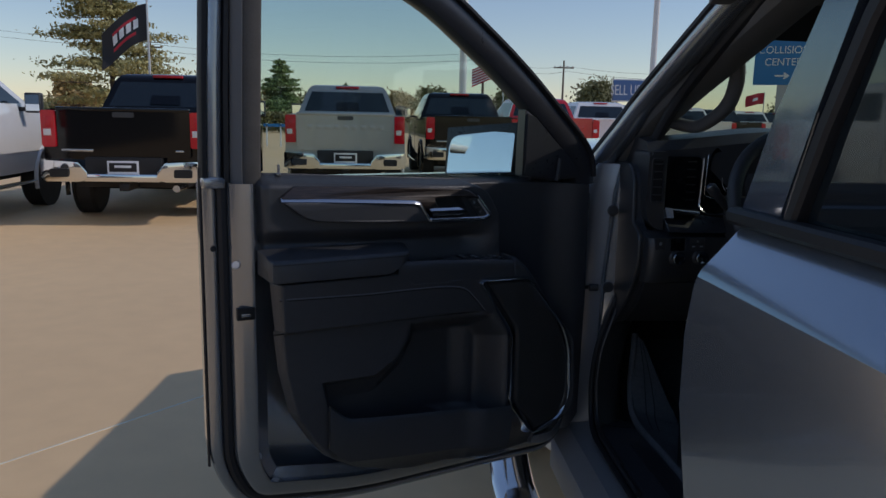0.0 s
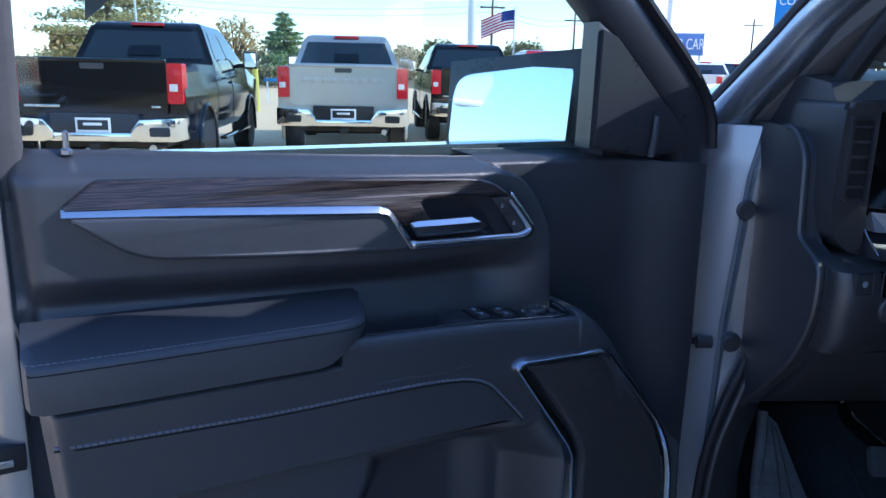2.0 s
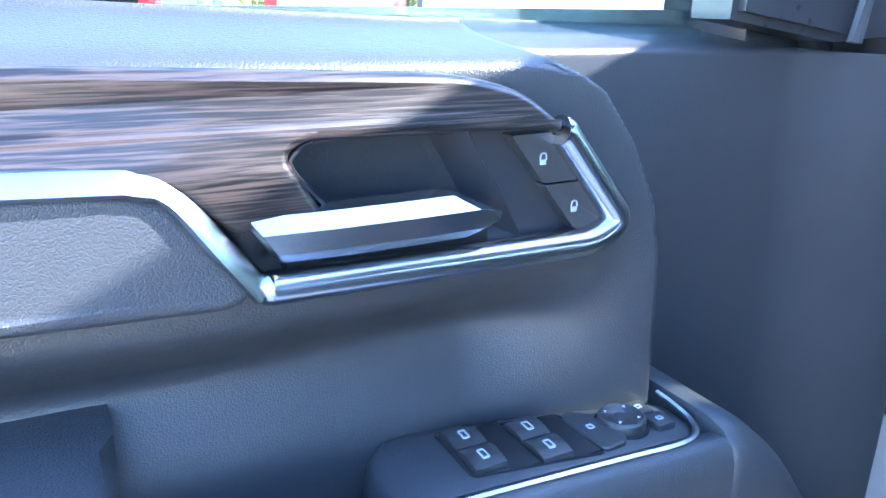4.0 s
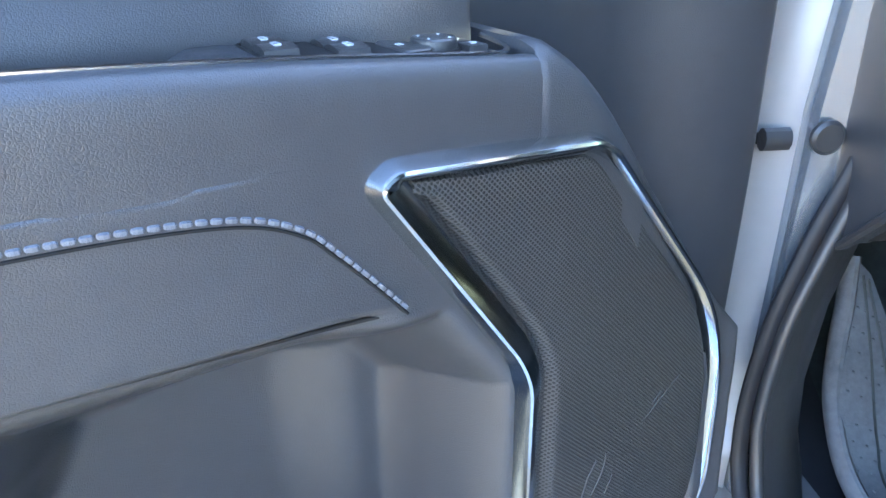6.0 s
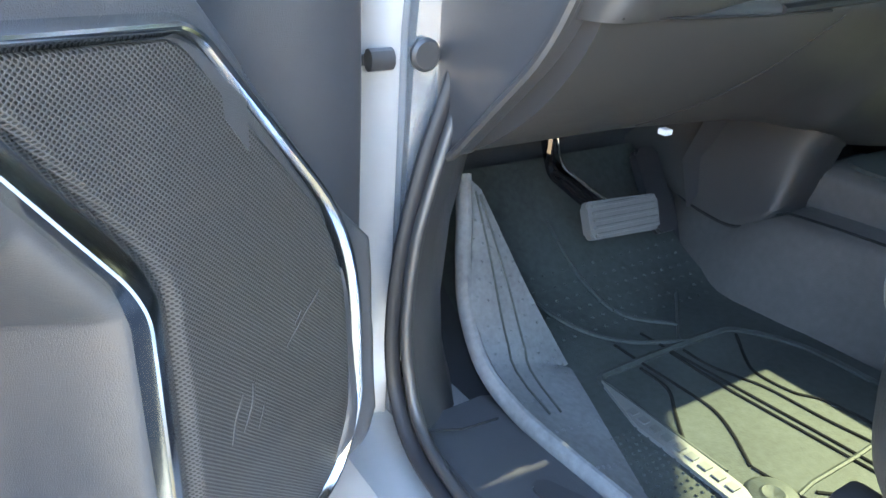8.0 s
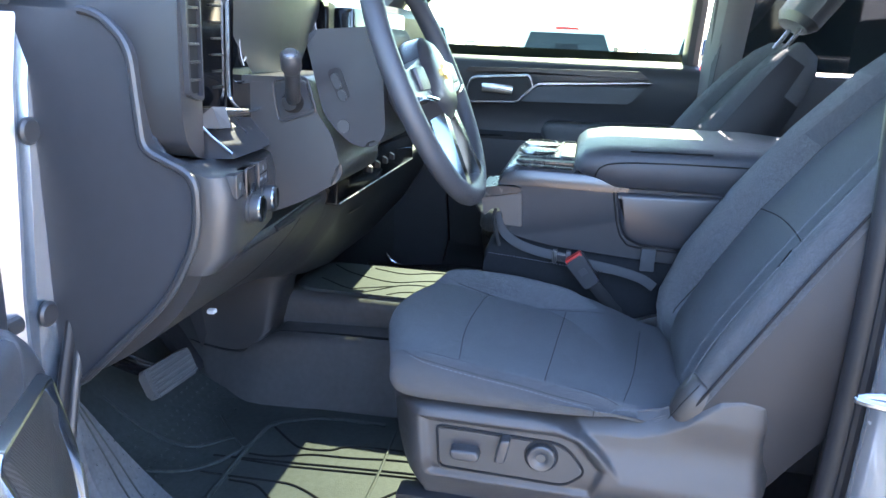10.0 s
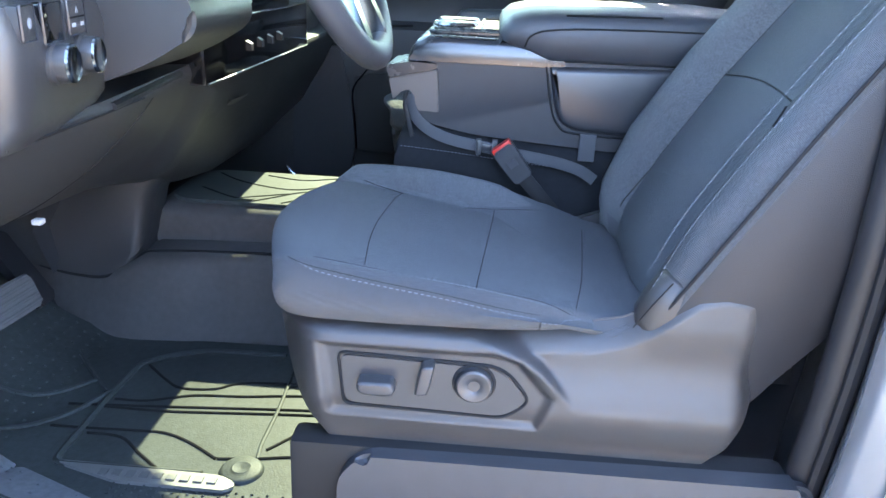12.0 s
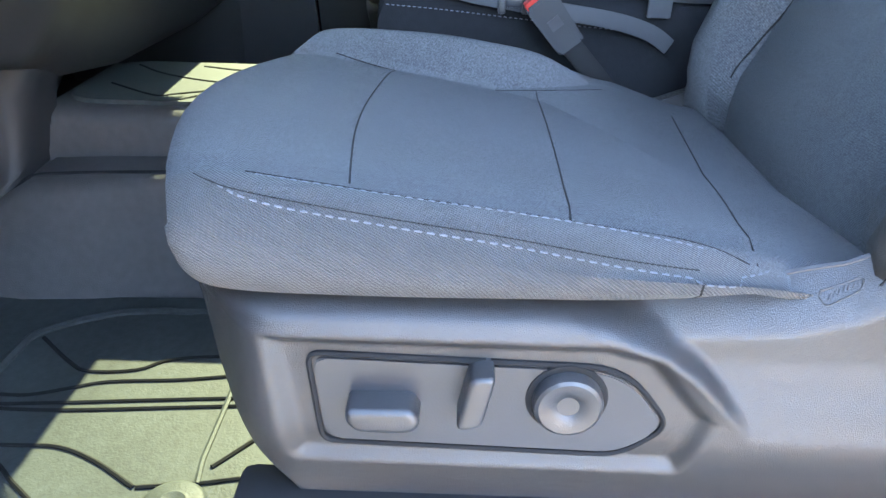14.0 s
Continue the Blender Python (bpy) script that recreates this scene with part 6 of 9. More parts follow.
part("mat_rim", sweep(spline([(0.660, 1.98, 0.578), (0.656, 2.25, 0.580), (0.648, 2.38, 0.583), (0.640, 2.46, 0.592), (0.640, 2.53, 0.612), (0.652, 2.59, 0.655), (0.660, 2.615, 0.71), (0.668, 2.63, 0.76), (0.676, 2.65, 0.81)]), 0.026, 0.018, n=12, up=(1, 0, 0)), MATDUST, mat_ob, "raised rubber mat rim")
# foot rest: steep dimpled side of the mat
RESTG = [[(0.650, 2.26, 0.588), (0.664, 2.26, 0.576), (0.676, 2.26, 0.5625)], [(0.642, 2.49, 0.602), (0.70, 2.50, 0.582), (0.778, 2.51, 0.563)], [(0.648, 2.56, 0.642), (0.705, 2.555, 0.618), (0.789, 2.545, 0.566)], [(0.658, 2.61, 0.722), (0.705, 2.602, 0.695), (0.750, 2.594, 0.662)], [(0.676, 2.65, 0.808), (0.692, 2.650, 0.798), (0.706, 2.650, 0.785)]]
_rg = np.array(RESTG)


def rest_at(a, b):
    """A place on the foot rest: a along it from the floor up, b across it."""
    ca = spline([_rg[k, 0] for k in range(5)], 8), spline([_rg[k, 1] for k in range(5)], 8), spline([_rg[k, 2] for k in range(5)], 8)
    i = min(len(ca[0]) - 1, int(a * (len(ca[0]) - 1)))
    p, q, r = ca[0][i], ca[1][i], ca[2][i]
    return p.lerp(q, b * 2) if b < 0.5 else q.lerp(r, b * 2 - 1)


_ra = [[rest_at(a, b) for b in np.linspace(0, 1, 9)] for a in np.linspace(0, 1, 33)]
part("foot_rest", sheet(np.array([[p.x for p in r] for r in _ra]), np.array([[p.y for p in r] for r in _ra]), np.array([[p.z for p in r] for r in _ra]), MATDUST), None, mat_ob, "dust-greyed studded rubber foot rest")
studs = []
for i in range(13):
    for j in range(6):
        c = rest_at(0.10 + 0.066 * i, 0.10 + 0.15 * j + (0.07 if i % 2 else 0))
        studs.append(lathe([(0.001, 0.0022), (0.0018, 0.0016), (0.0028, 0)], "x", 5, (0, 0, 0)))
        bmesh.ops.transform(studs[-1], matrix=Matrix.Translation(c) @ pose(0, 0, 0, 0, -40, 0), verts=studs[-1].verts)
        bmesh.ops.scale(studs[-1], vec=(1, 1, 1), verts=studs[-1].verts)
_edge = [_ra[i][-1] for i in range(16, 33)]
part("rest_flank", loft([[p for p in _edge], [p + Vector((0.012, 0.020, -0.022)) for p in _edge], [Vector((p.x + 0.05, p.y + 0.09, max(0.563, p.z - 0.20))) for p in _edge]], closed=False), MATRUB, mat_ob, "dark inner flank of the foot rest")
tagged(part("studs", join(studs), MATDUST, mat_ob), kind="stuff")
for b0, b1 in ((0.30, 0.42), (0.50, 0.62)):
    part("groove", sweep([rest_at(a, b0 + (b1 - b0) * a) + Vector((0.001, -0.001, 0.001)) for a in np.linspace(0.2, 0.97, 14)], 0.003, 0.003, n=5), MATRUB, mat_ob)
part("ramp_rib", sweep(spline([(0.80, 2.74, 0.646), (0.81, 2.68, 0.604), (0.85, 2.60, 0.572), (0.90, 2.54, 0.565), (0.98, 2.50, 0.565)]), 0.008, 0.006, n=6), MATRUB, mat_ob)
part("ramp_rib", sweep(spline([(0.92, 2.76, 0.66), (0.925, 2.68, 0.602), (0.94, 2.60, 0.570), (1.0, 2.54, 0.565)]), 0.008, 0.006, n=6), MATRUB, mat_ob)
tagged(part("ramp_studs", join([lathe([(0.001, 0.002), (0.0022, 0.0014), (0.003, 0)], "z", 5, (0.80 + 0.02 * i + 0.01 * (j % 2), 2.585 + 0.018 * j, 0.5665 + 0.00040 * 17 * j * (1 + 0.1 * j))) for i in range(17) for j in range(6)]), MATRUB, mat_ob), kind="stuff")
tagged(part("studding", join([lathe([(0.001, 0.0018), (0.0016, 0.0012), (0.0022, 0)], "z", 6, (0.695 + 0.010 * i + 0.005 * (j % 2), 2.05 + 0.010 * j, 0.5622)) for i in range(8) for j in range(36)]), MATRUB, mat_ob), kind="stuff")
FRAME_L = [(0.805, 2.05), (0.80, 2.30), (0.799, 2.497), (0.96, 2.501), (1.063, 2.498), (1.094, 2.462), (1.118, 2.414), (1.124, 2.364), (1.123, 2.286), (1.12, 2.05)]
part("frame_rib", sweep([(x, y, 0.563) for x, y in rounded(FRAME_L, 0.016)][8:-6], 0.012, 0.009, n=6), MATRUB, mat_ob)
RIBS = [[(1.06, 2.482), (1.016, 2.432), (1.0, 2.403), (1.005, 2.352), (1.026, 2.319), (1.036, 2.242), (1.04, 2.05)], [(0.957, 2.49), (0.957, 2.448), (0.97, 2.41), (0.983, 2.373), (0.99, 2.299), (1.003, 2.213), (1.01, 2.05)], [(0.935, 2.55), (0.945, 2.424), (0.962, 2.24), (0.975, 2.05)], [(0.935, 2.495), (0.935, 2.402), (0.949, 2.242), (0.964, 2.05)], [(0.879, 2.546), (0.88, 2.488), (0.883, 2.418), (0.882, 2.378), (0.865, 2.337), (0.835, 2.290)], [(0.835, 2.288), (0.842, 2.235), (0.853, 2.175), (0.86, 2.05)], [(0.869, 2.487), (0.865, 2.437), (0.835, 2.398), (0.803, 2.357)], [(0.863, 2.228), (0.923, 2.177), (0.96, 2.12)]]
part("cross_rib", sweep([(1.12, 2.245, 0.563), (1.041, 2.243, 0.563), (0.958, 2.239, 0.563), (0.872, 2.239, 0.563), (0.841, 2.235, 0.563)], 0.006, 0.005, n=6), MATRUB, mat_ob)
part("ramp_rib", sweep(spline([(1.066, 2.600, 0.571), (1.02, 2.556, 0.565), (0.972, 2.511, 0.564)]), 0.007, 0.005, n=6), MATRUB, mat_ob)
part("ribs", ridges(RIBS, 0.5622, 0.005, 0.005), M("dark_rubber_groove", (0.012, 0.012, 0.012), 0.9, spec=0.2), mat_ob, "dark raised ribs")
part("grommet", lathe([(0.001, 0.004), (0.012, 0.006), (0.016, 0.004), (0.024, 0.005), (0.028, 0.003), (0.030, 0)], "z", 24, (0.815, 2.248, 0.562)), MATRUB, mat_ob, "round fixing grommet")
bdg = part("badge_plate", prism(rounded([(0.768, 2.25), (0.77, 2.40), (0.798, 2.492), (0.802, 2.478), (0.797, 2.27), (0.785, 2.245)], 0.008), "z", 0.562, 0.567, 0.0015), BADGE, mat_ob, "dull silver name plate")
BADGE_BAR = M("badge_letter", (0.16, 0.16, 0.16), 0.5, 0.5)
for k in range(9):
    part("raised_bar", box(0.778, 0.790, 2.27 + 0.018 * k, 2.282 + 0.018 * k, 0.567, 0.569, 0.0005, 1), BADGE_BAR, bdg)

mid_mat = thing("middle_mat", "dusty black rubber mat with branching ribs on the raised floor", "floor mat")
part("mat_sheet", prism(rounded([(1.305, 2.08), (1.305, 2.50), (1.33, 2.54), (mx(1.33), 2.54), (mx(1.305), 2.50), (mx(1.305), 2.08)], 0.02), "z", 0.768, 0.774, 0.002), MATRUB, mid_mat)
MID_RIBS = [[(1.49, 2.50), (1.437, 2.437), (1.40, 2.333), (1.433, 2.255), (1.44, 2.15)], [(1.312, 2.38), (1.343, 2.349), (1.392, 2.293), (1.391, 2.20)], [(1.312, 2.325), (1.335, 2.30), (1.345, 2.26), (1.345, 2.16)], [(1.384, 2.499), (1.330, 2.42), (1.338, 2.393), (1.372, 2.326)], [(1.49, 2.40), (1.47, 2.32), (1.50, 2.24), (1.49, 2.12)]]
part("ribs", ridges(MID_RIBS, 0.7738, 0.0045, 0.004), M("dark_rubber_groove_b", (0.012, 0.012, 0.012), 0.9, spec=0.2), mid_mat)

# ---- pedals ----
ped = thing("brake_pedal", "black ribbed brake pedal on a bent steel arm", "pedal", pose(0.965, 2.645, 0.703, -28, 0, -4))
part("pad", prism(rounded([(-0.068, -0.026), (0.062, -0.028), (0.068, 0.026), (-0.066, 0.03)], 0.010), "y", -0.006, 0.012, 0.003), PADR, ped)
for k in range(5):
    part("rib", box(-0.06, 0.06, -0.010, -0.004, -0.022 + 0.0105 * k, -0.017 + 0.0105 * k, 0.001, 1), PADR, ped)
# thin chrome strip drawn as the highlight on the black arm's edge
part("arm_highlight", sweep(spline([(-0.020, -0.004, 0.020), (-0.060, 0.004, 0.060), (-0.093, 0.0, 0.10), (-0.098, -0.034, 0.19)]), 0.004, 0.005, n=6), CHROME, ped)
part("arm", sweep(spline([(-0.02, 0.012, 0.012), (-0.065, 0.02, 0.055), (-0.10, 0.015, 0.10), (-0.105, -0.02, 0.19)]), 0.016, 0.028, n=10, square=0.4), GLOSS, ped, "bent steel arm")
gas = thing("accelerator_pedal", "narrow black plastic accelerator pedal", "pedal", pose(1.09, 2.69, 0.70, -35, 0, 0))
part("pad", prism(rounded([(-0.025, -0.06), (0.025, -0.06), (0.028, 0.08), (-0.022, 0.08)], 0.01), "y", 0, 0.016, 0.004), RUBBER, gas)


# ---- seats ----
def ring_xz(x0, x1, zb, ztl, zml, zmr, ztr, bl, br, y, bow):
    """A cushion section: side, left bolster, dished middle, right bolster, side. bow: how far its middle stands forward."""
    w = x1 - x0
    raw = [(x0 + 0.018, zb), (x0 + 0.004, zb + 0.003), (x0 - 0.004, zb * 0.65 + ztl * 0.35), (x0 - 0.005, zb * 0.4 + ztl * 0.6), (x0 - 0.001, ztl - 0.013), (x0 + 0.007, ztl - 0.005), (x0 + 0.016, ztl - 0.001), (x0 + bl - 0.002, ztl + 0.0005),
           (x0 + bl + 0.001, ztl - 0.0006), (x0 + bl + 0.014, zml + 0.003), *[(x0 + w * q, zml * (1 - q) + zmr * q + 0.006 * math.sin(math.pi * min(1, 0.2 + q))) for q in (0.16, 0.24, 0.32, 0.41, 0.5, 0.59, 0.68, 0.76)], (x1 - br - 0.018, zmr + 0.004), (x1 - br - 0.003, zmr - 0.003), (x1 - br + 0.006, zmr + 0.006),
           (x1 - br * 0.6, ztr - 0.002), (x1 - 0.026, ztr), (x1 - 0.010, ztr - 0.010), (x1, ztr - 0.026), (x1 + 0.002, zb * 0.5 + ztr * 0.5), (x1 - 0.012, zb)]
    return [(x, y + bow * math.sin(math.pi * min(1, max(0, (x - x0) / w))), z) for x, z in raw]


def seat(name, label, s=1, detail=True):
    st = thing(name, label, "car seat")
    # side shell
    SIDE = [(2.150, 0.885), (2.145, 0.82), (2.112, 0.738), (1.66, 0.745), (1.635, 0.80), (1.64, 0.90), (1.655, 0.938), (1.70, 0.945), (1.765, 0.925), (1.80, 0.905), (1.84, 0.882), (1.885, 0.872), (2.04, 0.869), (2.12, 0.873)]
    TOPY, TOPZ = [1.645, 1.658, 1.69, 1.716, 1.741, 1.757, 1.78, 1.805, 1.837, 1.90, 2.04, 2.12, 2.150], [0.905, 0.926, 0.939, 0.941, 0.934, 0.919, 0.898, 0.883, 0.8745, 0.8715, 0.8705, 0.874, 0.886]
    BOTY, BOTZ = [1.645, 1.654, 1.669, 1.688, 1.713, 2.078, 2.094, 2.118, 2.137, 2.150], [0.870, 0.840, 0.792, 0.742, 0.716, 0.704, 0.716, 0.752, 0.800, 0.868]
    RECESS = [(2.104, 0.845), (2.096, 0.764), (1.884, 0.762), (1.872, 0.800), (1.905, 0.838), (1.93, 0.845)]
    RIDGEY, RIDGEZ = [1.845, 1.856, 1.870, 1.884, 1.904, 1.927, 1.955, 2.16], [0.780, 0.797, 0.814, 0.829, 0.843, 0.852, 0.857, 0.857]
    n_r, n_c = 110, 190
    yy = np.linspace(1.645, 2.150, n_c)[None, :] * np.ones((n_r, 1))
    ztop, zbot = np.interp(yy[0], TOPY, TOPZ)[None, :], np.interp(yy[0], BOTY, BOTZ)[None, :]
    kk = np.linspace(0, 1, n_r)[:, None]
    zs = zbot + (ztop - zbot) * kk
    over = zs - np.interp(yy, RIDGEY, RIDGEZ)
    rear = sstep(-yy, -1.945, -1.885)
    out = 0.012 - 0.0080 * sstep(sdist(yy, zs, RECESS), -0.005, 0.006)
    out = out + 0.0025 * np.exp(-(over / 0.0045) ** 2) * sstep(yy, 1.85, 1.88)
    out = out - 0.013 * sstep(over, 0.0, 0.013) * rear * sstep(zs, 0.784, 0.836)
    out = out - 0.020 * sstep(over, 0.001, 0.017) * (1 - rear)
    out = out - 0.026 * np.clip(1 - (ztop - zs) / 0.026, 0, 1) ** 1.3
    out = out - 0.014 * sstep(-zs, -0.790, -0.730) - 0.012 * (1 - sstep(zs - zbot, 0, 0.012)) ** 2
    out = out - 0.050 * (1 - sstep(2.150 - yy, 0.0, 0.060)) ** 2 - 0.050 * (1 - sstep(yy - 1.645, 0, 0.060)) ** 2 + 0.008 * sstep(-yy, -1.83, -1.75) * sstep(zs, 0.84, 0.89)
    skin_ = part("side_shell", sheet(0.674 - out, yy + 0.010 * sstep(yy, 2.08, 2.15), zs, SHELLP), None, st, "black moulded seat side cover")
    part("shell_core", prism(rounded([(min(2.10, max(1.70, y)), min(z, 0.855)) for y, z in SIDE[:4] + [(1.70, 0.80), (1.70, 0.855)]], 0.012), "x", 0.70, 0.74, 0.0), PLASTIC2, st)
    if detail:
        def sq(pts):
            return [(1.990 + (y - 1.990) * 0.93, 0.805 + (z - 0.805) * 0.93) for y, z in pts]
        plate = part("switch_plate", prism(rounded(sq([(2.092, 0.834), (2.086, 0.776), (1.912, 0.772), (1.886, 0.792), (1.915, 0.83)]), [0.008, 0.008, 0.012, 0.012, 0.03]), "x", 0.6680, 0.69, 0.0008), SMOOTH, st, "satin black switch plate")
        part("plate_gap", sweep([(0.6693, y, z) for y, z in rounded(sq([(2.095, 0.837), (2.089, 0.773), (1.911, 0.769), (1.883, 0.792), (1.914, 0.833)]), [0.008, 0.008, 0.012, 0.012, 0.03])], 0.0032, 0.004, n=6, closed=True, up=(1, 0, 0)), SEAM, st)
        part("slide_switch", puff(rounded(sq([(2.072, 0.812), (2.034, 0.813), (2.029, 0.803), (2.035, 0.796), (2.065, 0.796), (2.072, 0.802)]), 0.006), "x", 0.67, 0.650, 0.004), PLASTIC2, plate, "black seat slide switch")
        part("tilt_switch", puff(rounded(sq([(2.003, 0.835), (1.988, 0.837), (1.995, 0.801), (2.010, 0.799)]), 0.005, 4), "x", 0.67, 0.651, 0.003), PLASTIC2, plate, "black recline switch")
        dl = part("lumbar_dial", lathe([(0.001, -0.0050), (0.0060, -0.0052), (0.0066, -0.0058), (0.0120, -0.0078), (0.0160, -0.0082), (0.0178, -0.0070), (0.0188, -0.0040), (0.0190, 0.0)], "x", 48), PLASTIC2, plate, "round black lumbar control", at=pose(0.6665, 1.949, 0.8105))
        part("dial_gap", lathe([(0.0190, 0.0004), (0.0218, 0.0006), (0.0222, 0.0016), (0.0222, 0.003)], "x", 44), SEAM, dl)
    # cushion
    secs = [(2.152, 0.908, 0.908, 0.885, 0.888, 0.022, 0.022, 0.893), (2.1515, 0.914, 0.914, 0.890, 0.896, 0.012, 0.022, 0.886), (2.149, 0.919, 0.919, 0.893, 0.903, 0.006, 0.022, 0.880), (2.143, 0.923, 0.923, 0.895, 0.908, 0.002, 0.022, 0.874), (2.133, 0.926, 0.926, 0.896, 0.912, 0.0, 0.023, 0.869), (2.115, 0.926, 0.926, 0.895, 0.914, 0.0, 0.024, 0.866), (2.085, 0.922, 0.922, 0.888, 0.914, 0, 0.024, 0.865), (2.03, 0.914, 0.914, 0.877, 0.911, 0, 0.024, 0.865), (1.98, 0.908, 0.907, 0.867, 0.904, 0, 0.024, 0.866), (1.93, 0.901, 0.900, 0.857, 0.894, 0, 0.024, 0.867), (1.885, 0.8935, 0.892, 0.845, 0.872, 0.004, 0.024, 0.868), (1.86, 0.886, 0.884, 0.838, 0.856, 0.011, 0.024, 0.868), (1.835, 0.878, 0.876, 0.832, 0.846, 0.020, 0.024, 0.862), (1.80, 0.870, 0.866, 0.824, 0.834, 0.030, 0.024, 0.852), (1.765, 0.868, 0.862, 0.815, 0.824, 0.034, 0.024, 0.845), (1.74, 0.846, 0.838, 0.797, 0.805, 0.036, 0.024, 0.82), (1.70, 0.81, 0.80, 0.77, 0.78, 0.036, 0.024, 0.76)]
    S_ = [np.array(q) for q in secs]
    S_ = [S_[0]] + S_ + [S_[-1]]
    fine_s = []
    for i in range(1, len(S_) - 2):
        for t in (0, 0.25, 0.5, 0.75):
            fine_s.append(0.5 * (2 * S_[i] + (S_[i + 1] - S_[i - 1]) * t + (2 * S_[i - 1] - 5 * S_[i] + 4 * S_[i + 1] - S_[i + 2]) * t * t + (3 * S_[i] - S_[i - 1] - 3 * S_[i + 1] + S_[i + 2]) * t ** 3))
    rings = []
    for y, tl, ml, mr, tr, ins, bl, zb in [q.tolist() for q in fine_s + [S_[-1]]]:
        y = y + 0.003 * float(sstep(y, 1.98, 2.14))
        rings.append(ring_xz(0.669 + ins, 1.135 - ins, min(zb, tl - 0.012), tl, ml, mr, tr, bl, 0.062, y, 0.045 * float(sstep(y, 1.98, 2.15))))
    cush = part("cushion", loft(rings), CLOTH, st, "dark grey woven cloth seat cushion", angle=70)
    cush.data.materials.append(CLOTH_M)
    cush.data.materials.append(CLOTH_C)
    for p in cush.data.polygons:
        if p.center.x > 1.068 and p.center.y > 1.845 and abs(p.normal.z) > 0.1 and p.center.x < 1.128 - 0.5 * max(0.0, 1.93 - p.center.y):
            p.material_index = 1
        elif p.center.x > 0.692:
            p.material_index = 2
    if detail:
        me_ = cush.data
        skin = BVHTree.FromPolygons([v.co for v in me_.vertices], [list(p.vertices) for p in me_.polygons])

        def drape(pts, lift):
            """Points laid on the cushion from above."""
            out_ = []
            for x, y in pts:
                h_ = skin.ray_cast(Vector((x, y, 1.2)), Vector((0, 0, -1)))[0]
                if h_:
                    out_.append(h_ + Vector((0, 0, lift)))
            return out_
        def hugged(pts):
            """A line laid on the cushion's outer side."""
            hits = [skin.ray_cast(Vector((0.5, p.x, p.y)), Vector((1, 0, 0)))[0] for p in spline([(y, z, 0) for y, z in pts], 10)]
            return [h_ for h_ in hits if h_]
        part("edge_seam", sweep([h_ + Vector((0, 0, 0.0035)) for h_ in hugged([(2.140, 0.9245), (2.10, 0.9170), (2.04, 0.9075), (1.985, 0.9000), (1.93, 0.8910), (1.89, 0.8845)])], 0.0006, 0.0006, n=5), SEAM, st)
        part("side_joint", sweep(hugged([(1.889, 0.8835), (1.8892, 0.8775), (1.8895, 0.8715)]), 0.0012, 0.0012, n=5), SEAM, st)
        cover = BVHTree.FromPolygons([v.co for v in skin_.data.vertices], [list(p.vertices) for p in skin_.data.polygons])

        def on_cover(pts, lift=0.0):
            """Points (y, z) laid on the outer side of the seat shell."""
            hits = [cover.ray_cast(Vector((0.5, y, z)), Vector((1, 0, 0)))[0] for y, z in pts]
            return [h_ + Vector((-lift, 0, 0)) for h_ in hits if h_]
        oval = rounded([(1.8215, 0.8690), (1.8180, 0.8640), (1.8010, 0.8735), (1.7990, 0.8790)], 0.003)
        mark = part("airbag_tag", sweep(on_cover(oval, 0.0002), 0.0010, 0.0010, n=5, closed=True), SHELLP, st, "raised oval tag on the seat side cover")
        for k in range(6):
            a_, b_ = on_cover([(1.8165 - 0.0024 * k, 0.8668 + 0.0013 * k), (1.8150 - 0.0024 * k, 0.8695 + 0.0013 * k)], 0.0002)
            part("raised_mark", sweep([a_, b_], 0.0008, 0.0008, n=5), SHELLP, mark)
        part("shell_lip", sweep(on_cover([(y, float(np.interp(y, TOPY, TOPZ)) - 0.0012) for y in np.linspace(1.76, 1.885, 30)], 0.0), 0.0012, 0.0016, n=6), SMOOTH, st, "thin lip along the seat shell")
        for ends_ in ([(0.698, 2.066), (0.79, 2.075), (0.883, 2.078), (1.011, 2.075), (1.064, 2.070)], [(0.694, 1.953), (0.81, 1.947), (0.95, 1.94), (1.064, 1.935)], [(0.694, 1.853), (0.829, 1.831), (0.972, 1.815), (1.040, 1.808)]):
            fine = [(p.x, p.y) for p in spline([(x, y, 0) for x, y in ends_], 9)]
            part("seam", sweep(drape(fine, 0.0), 0.0013, 0.0011, n=6), SEAM, st)
        part("insert_seam", sweep(drape([(0.6955 - 0.003 * k / 40, 2.118 - 0.26 * k / 40) for k in range(41)], -0.0002), 0.0011, 0.0011, n=6), SEAM, st)
        part("far_stitching", stitches(drape([(1.122 - 0.5 * max(0.0, 1.93 - y), y) for y in np.linspace(2.06, 1.85, 60)], 0.0), 0.0036, 0.0022, 0.0012, 0.0002, (0, 0, 1)), None, st)
        edge_ = [(1.0755 - 0.006 * math.sin(k / 40 * 3.1), 2.13 - 0.26 * k / 40) for k in range(41)]
        part("insert_seam", sweep(drape(edge_, -0.0002), 0.0013, 0.0013, n=6), SEAM, st)
        part("bolster_stitching", stitches(hugged([(2.128, 0.9235), (2.10, 0.9165), (2.04, 0.9070), (1.985, 0.8995), (1.93, 0.8905), (1.885, 0.8830), (1.845, 0.8775)]), 0.0040, 0.0022, 0.0013, 0.0003, (-1, 0, 0.15)), None, st, "pale grey double stitching")
        part("insert_stitching", stitches(drape([(0.6925 - 0.003 * k / 50, 2.112 - 0.23 * k / 50) for k in range(51)], 0.0), 0.0036, 0.0022, 0.0012, 0.0002, (0, 0, 1)), None, st)
    # backrest, leaning back: local z along it
    BT = pose(0, 1.765, 0.86, 33, 0, 0)
    rows = []
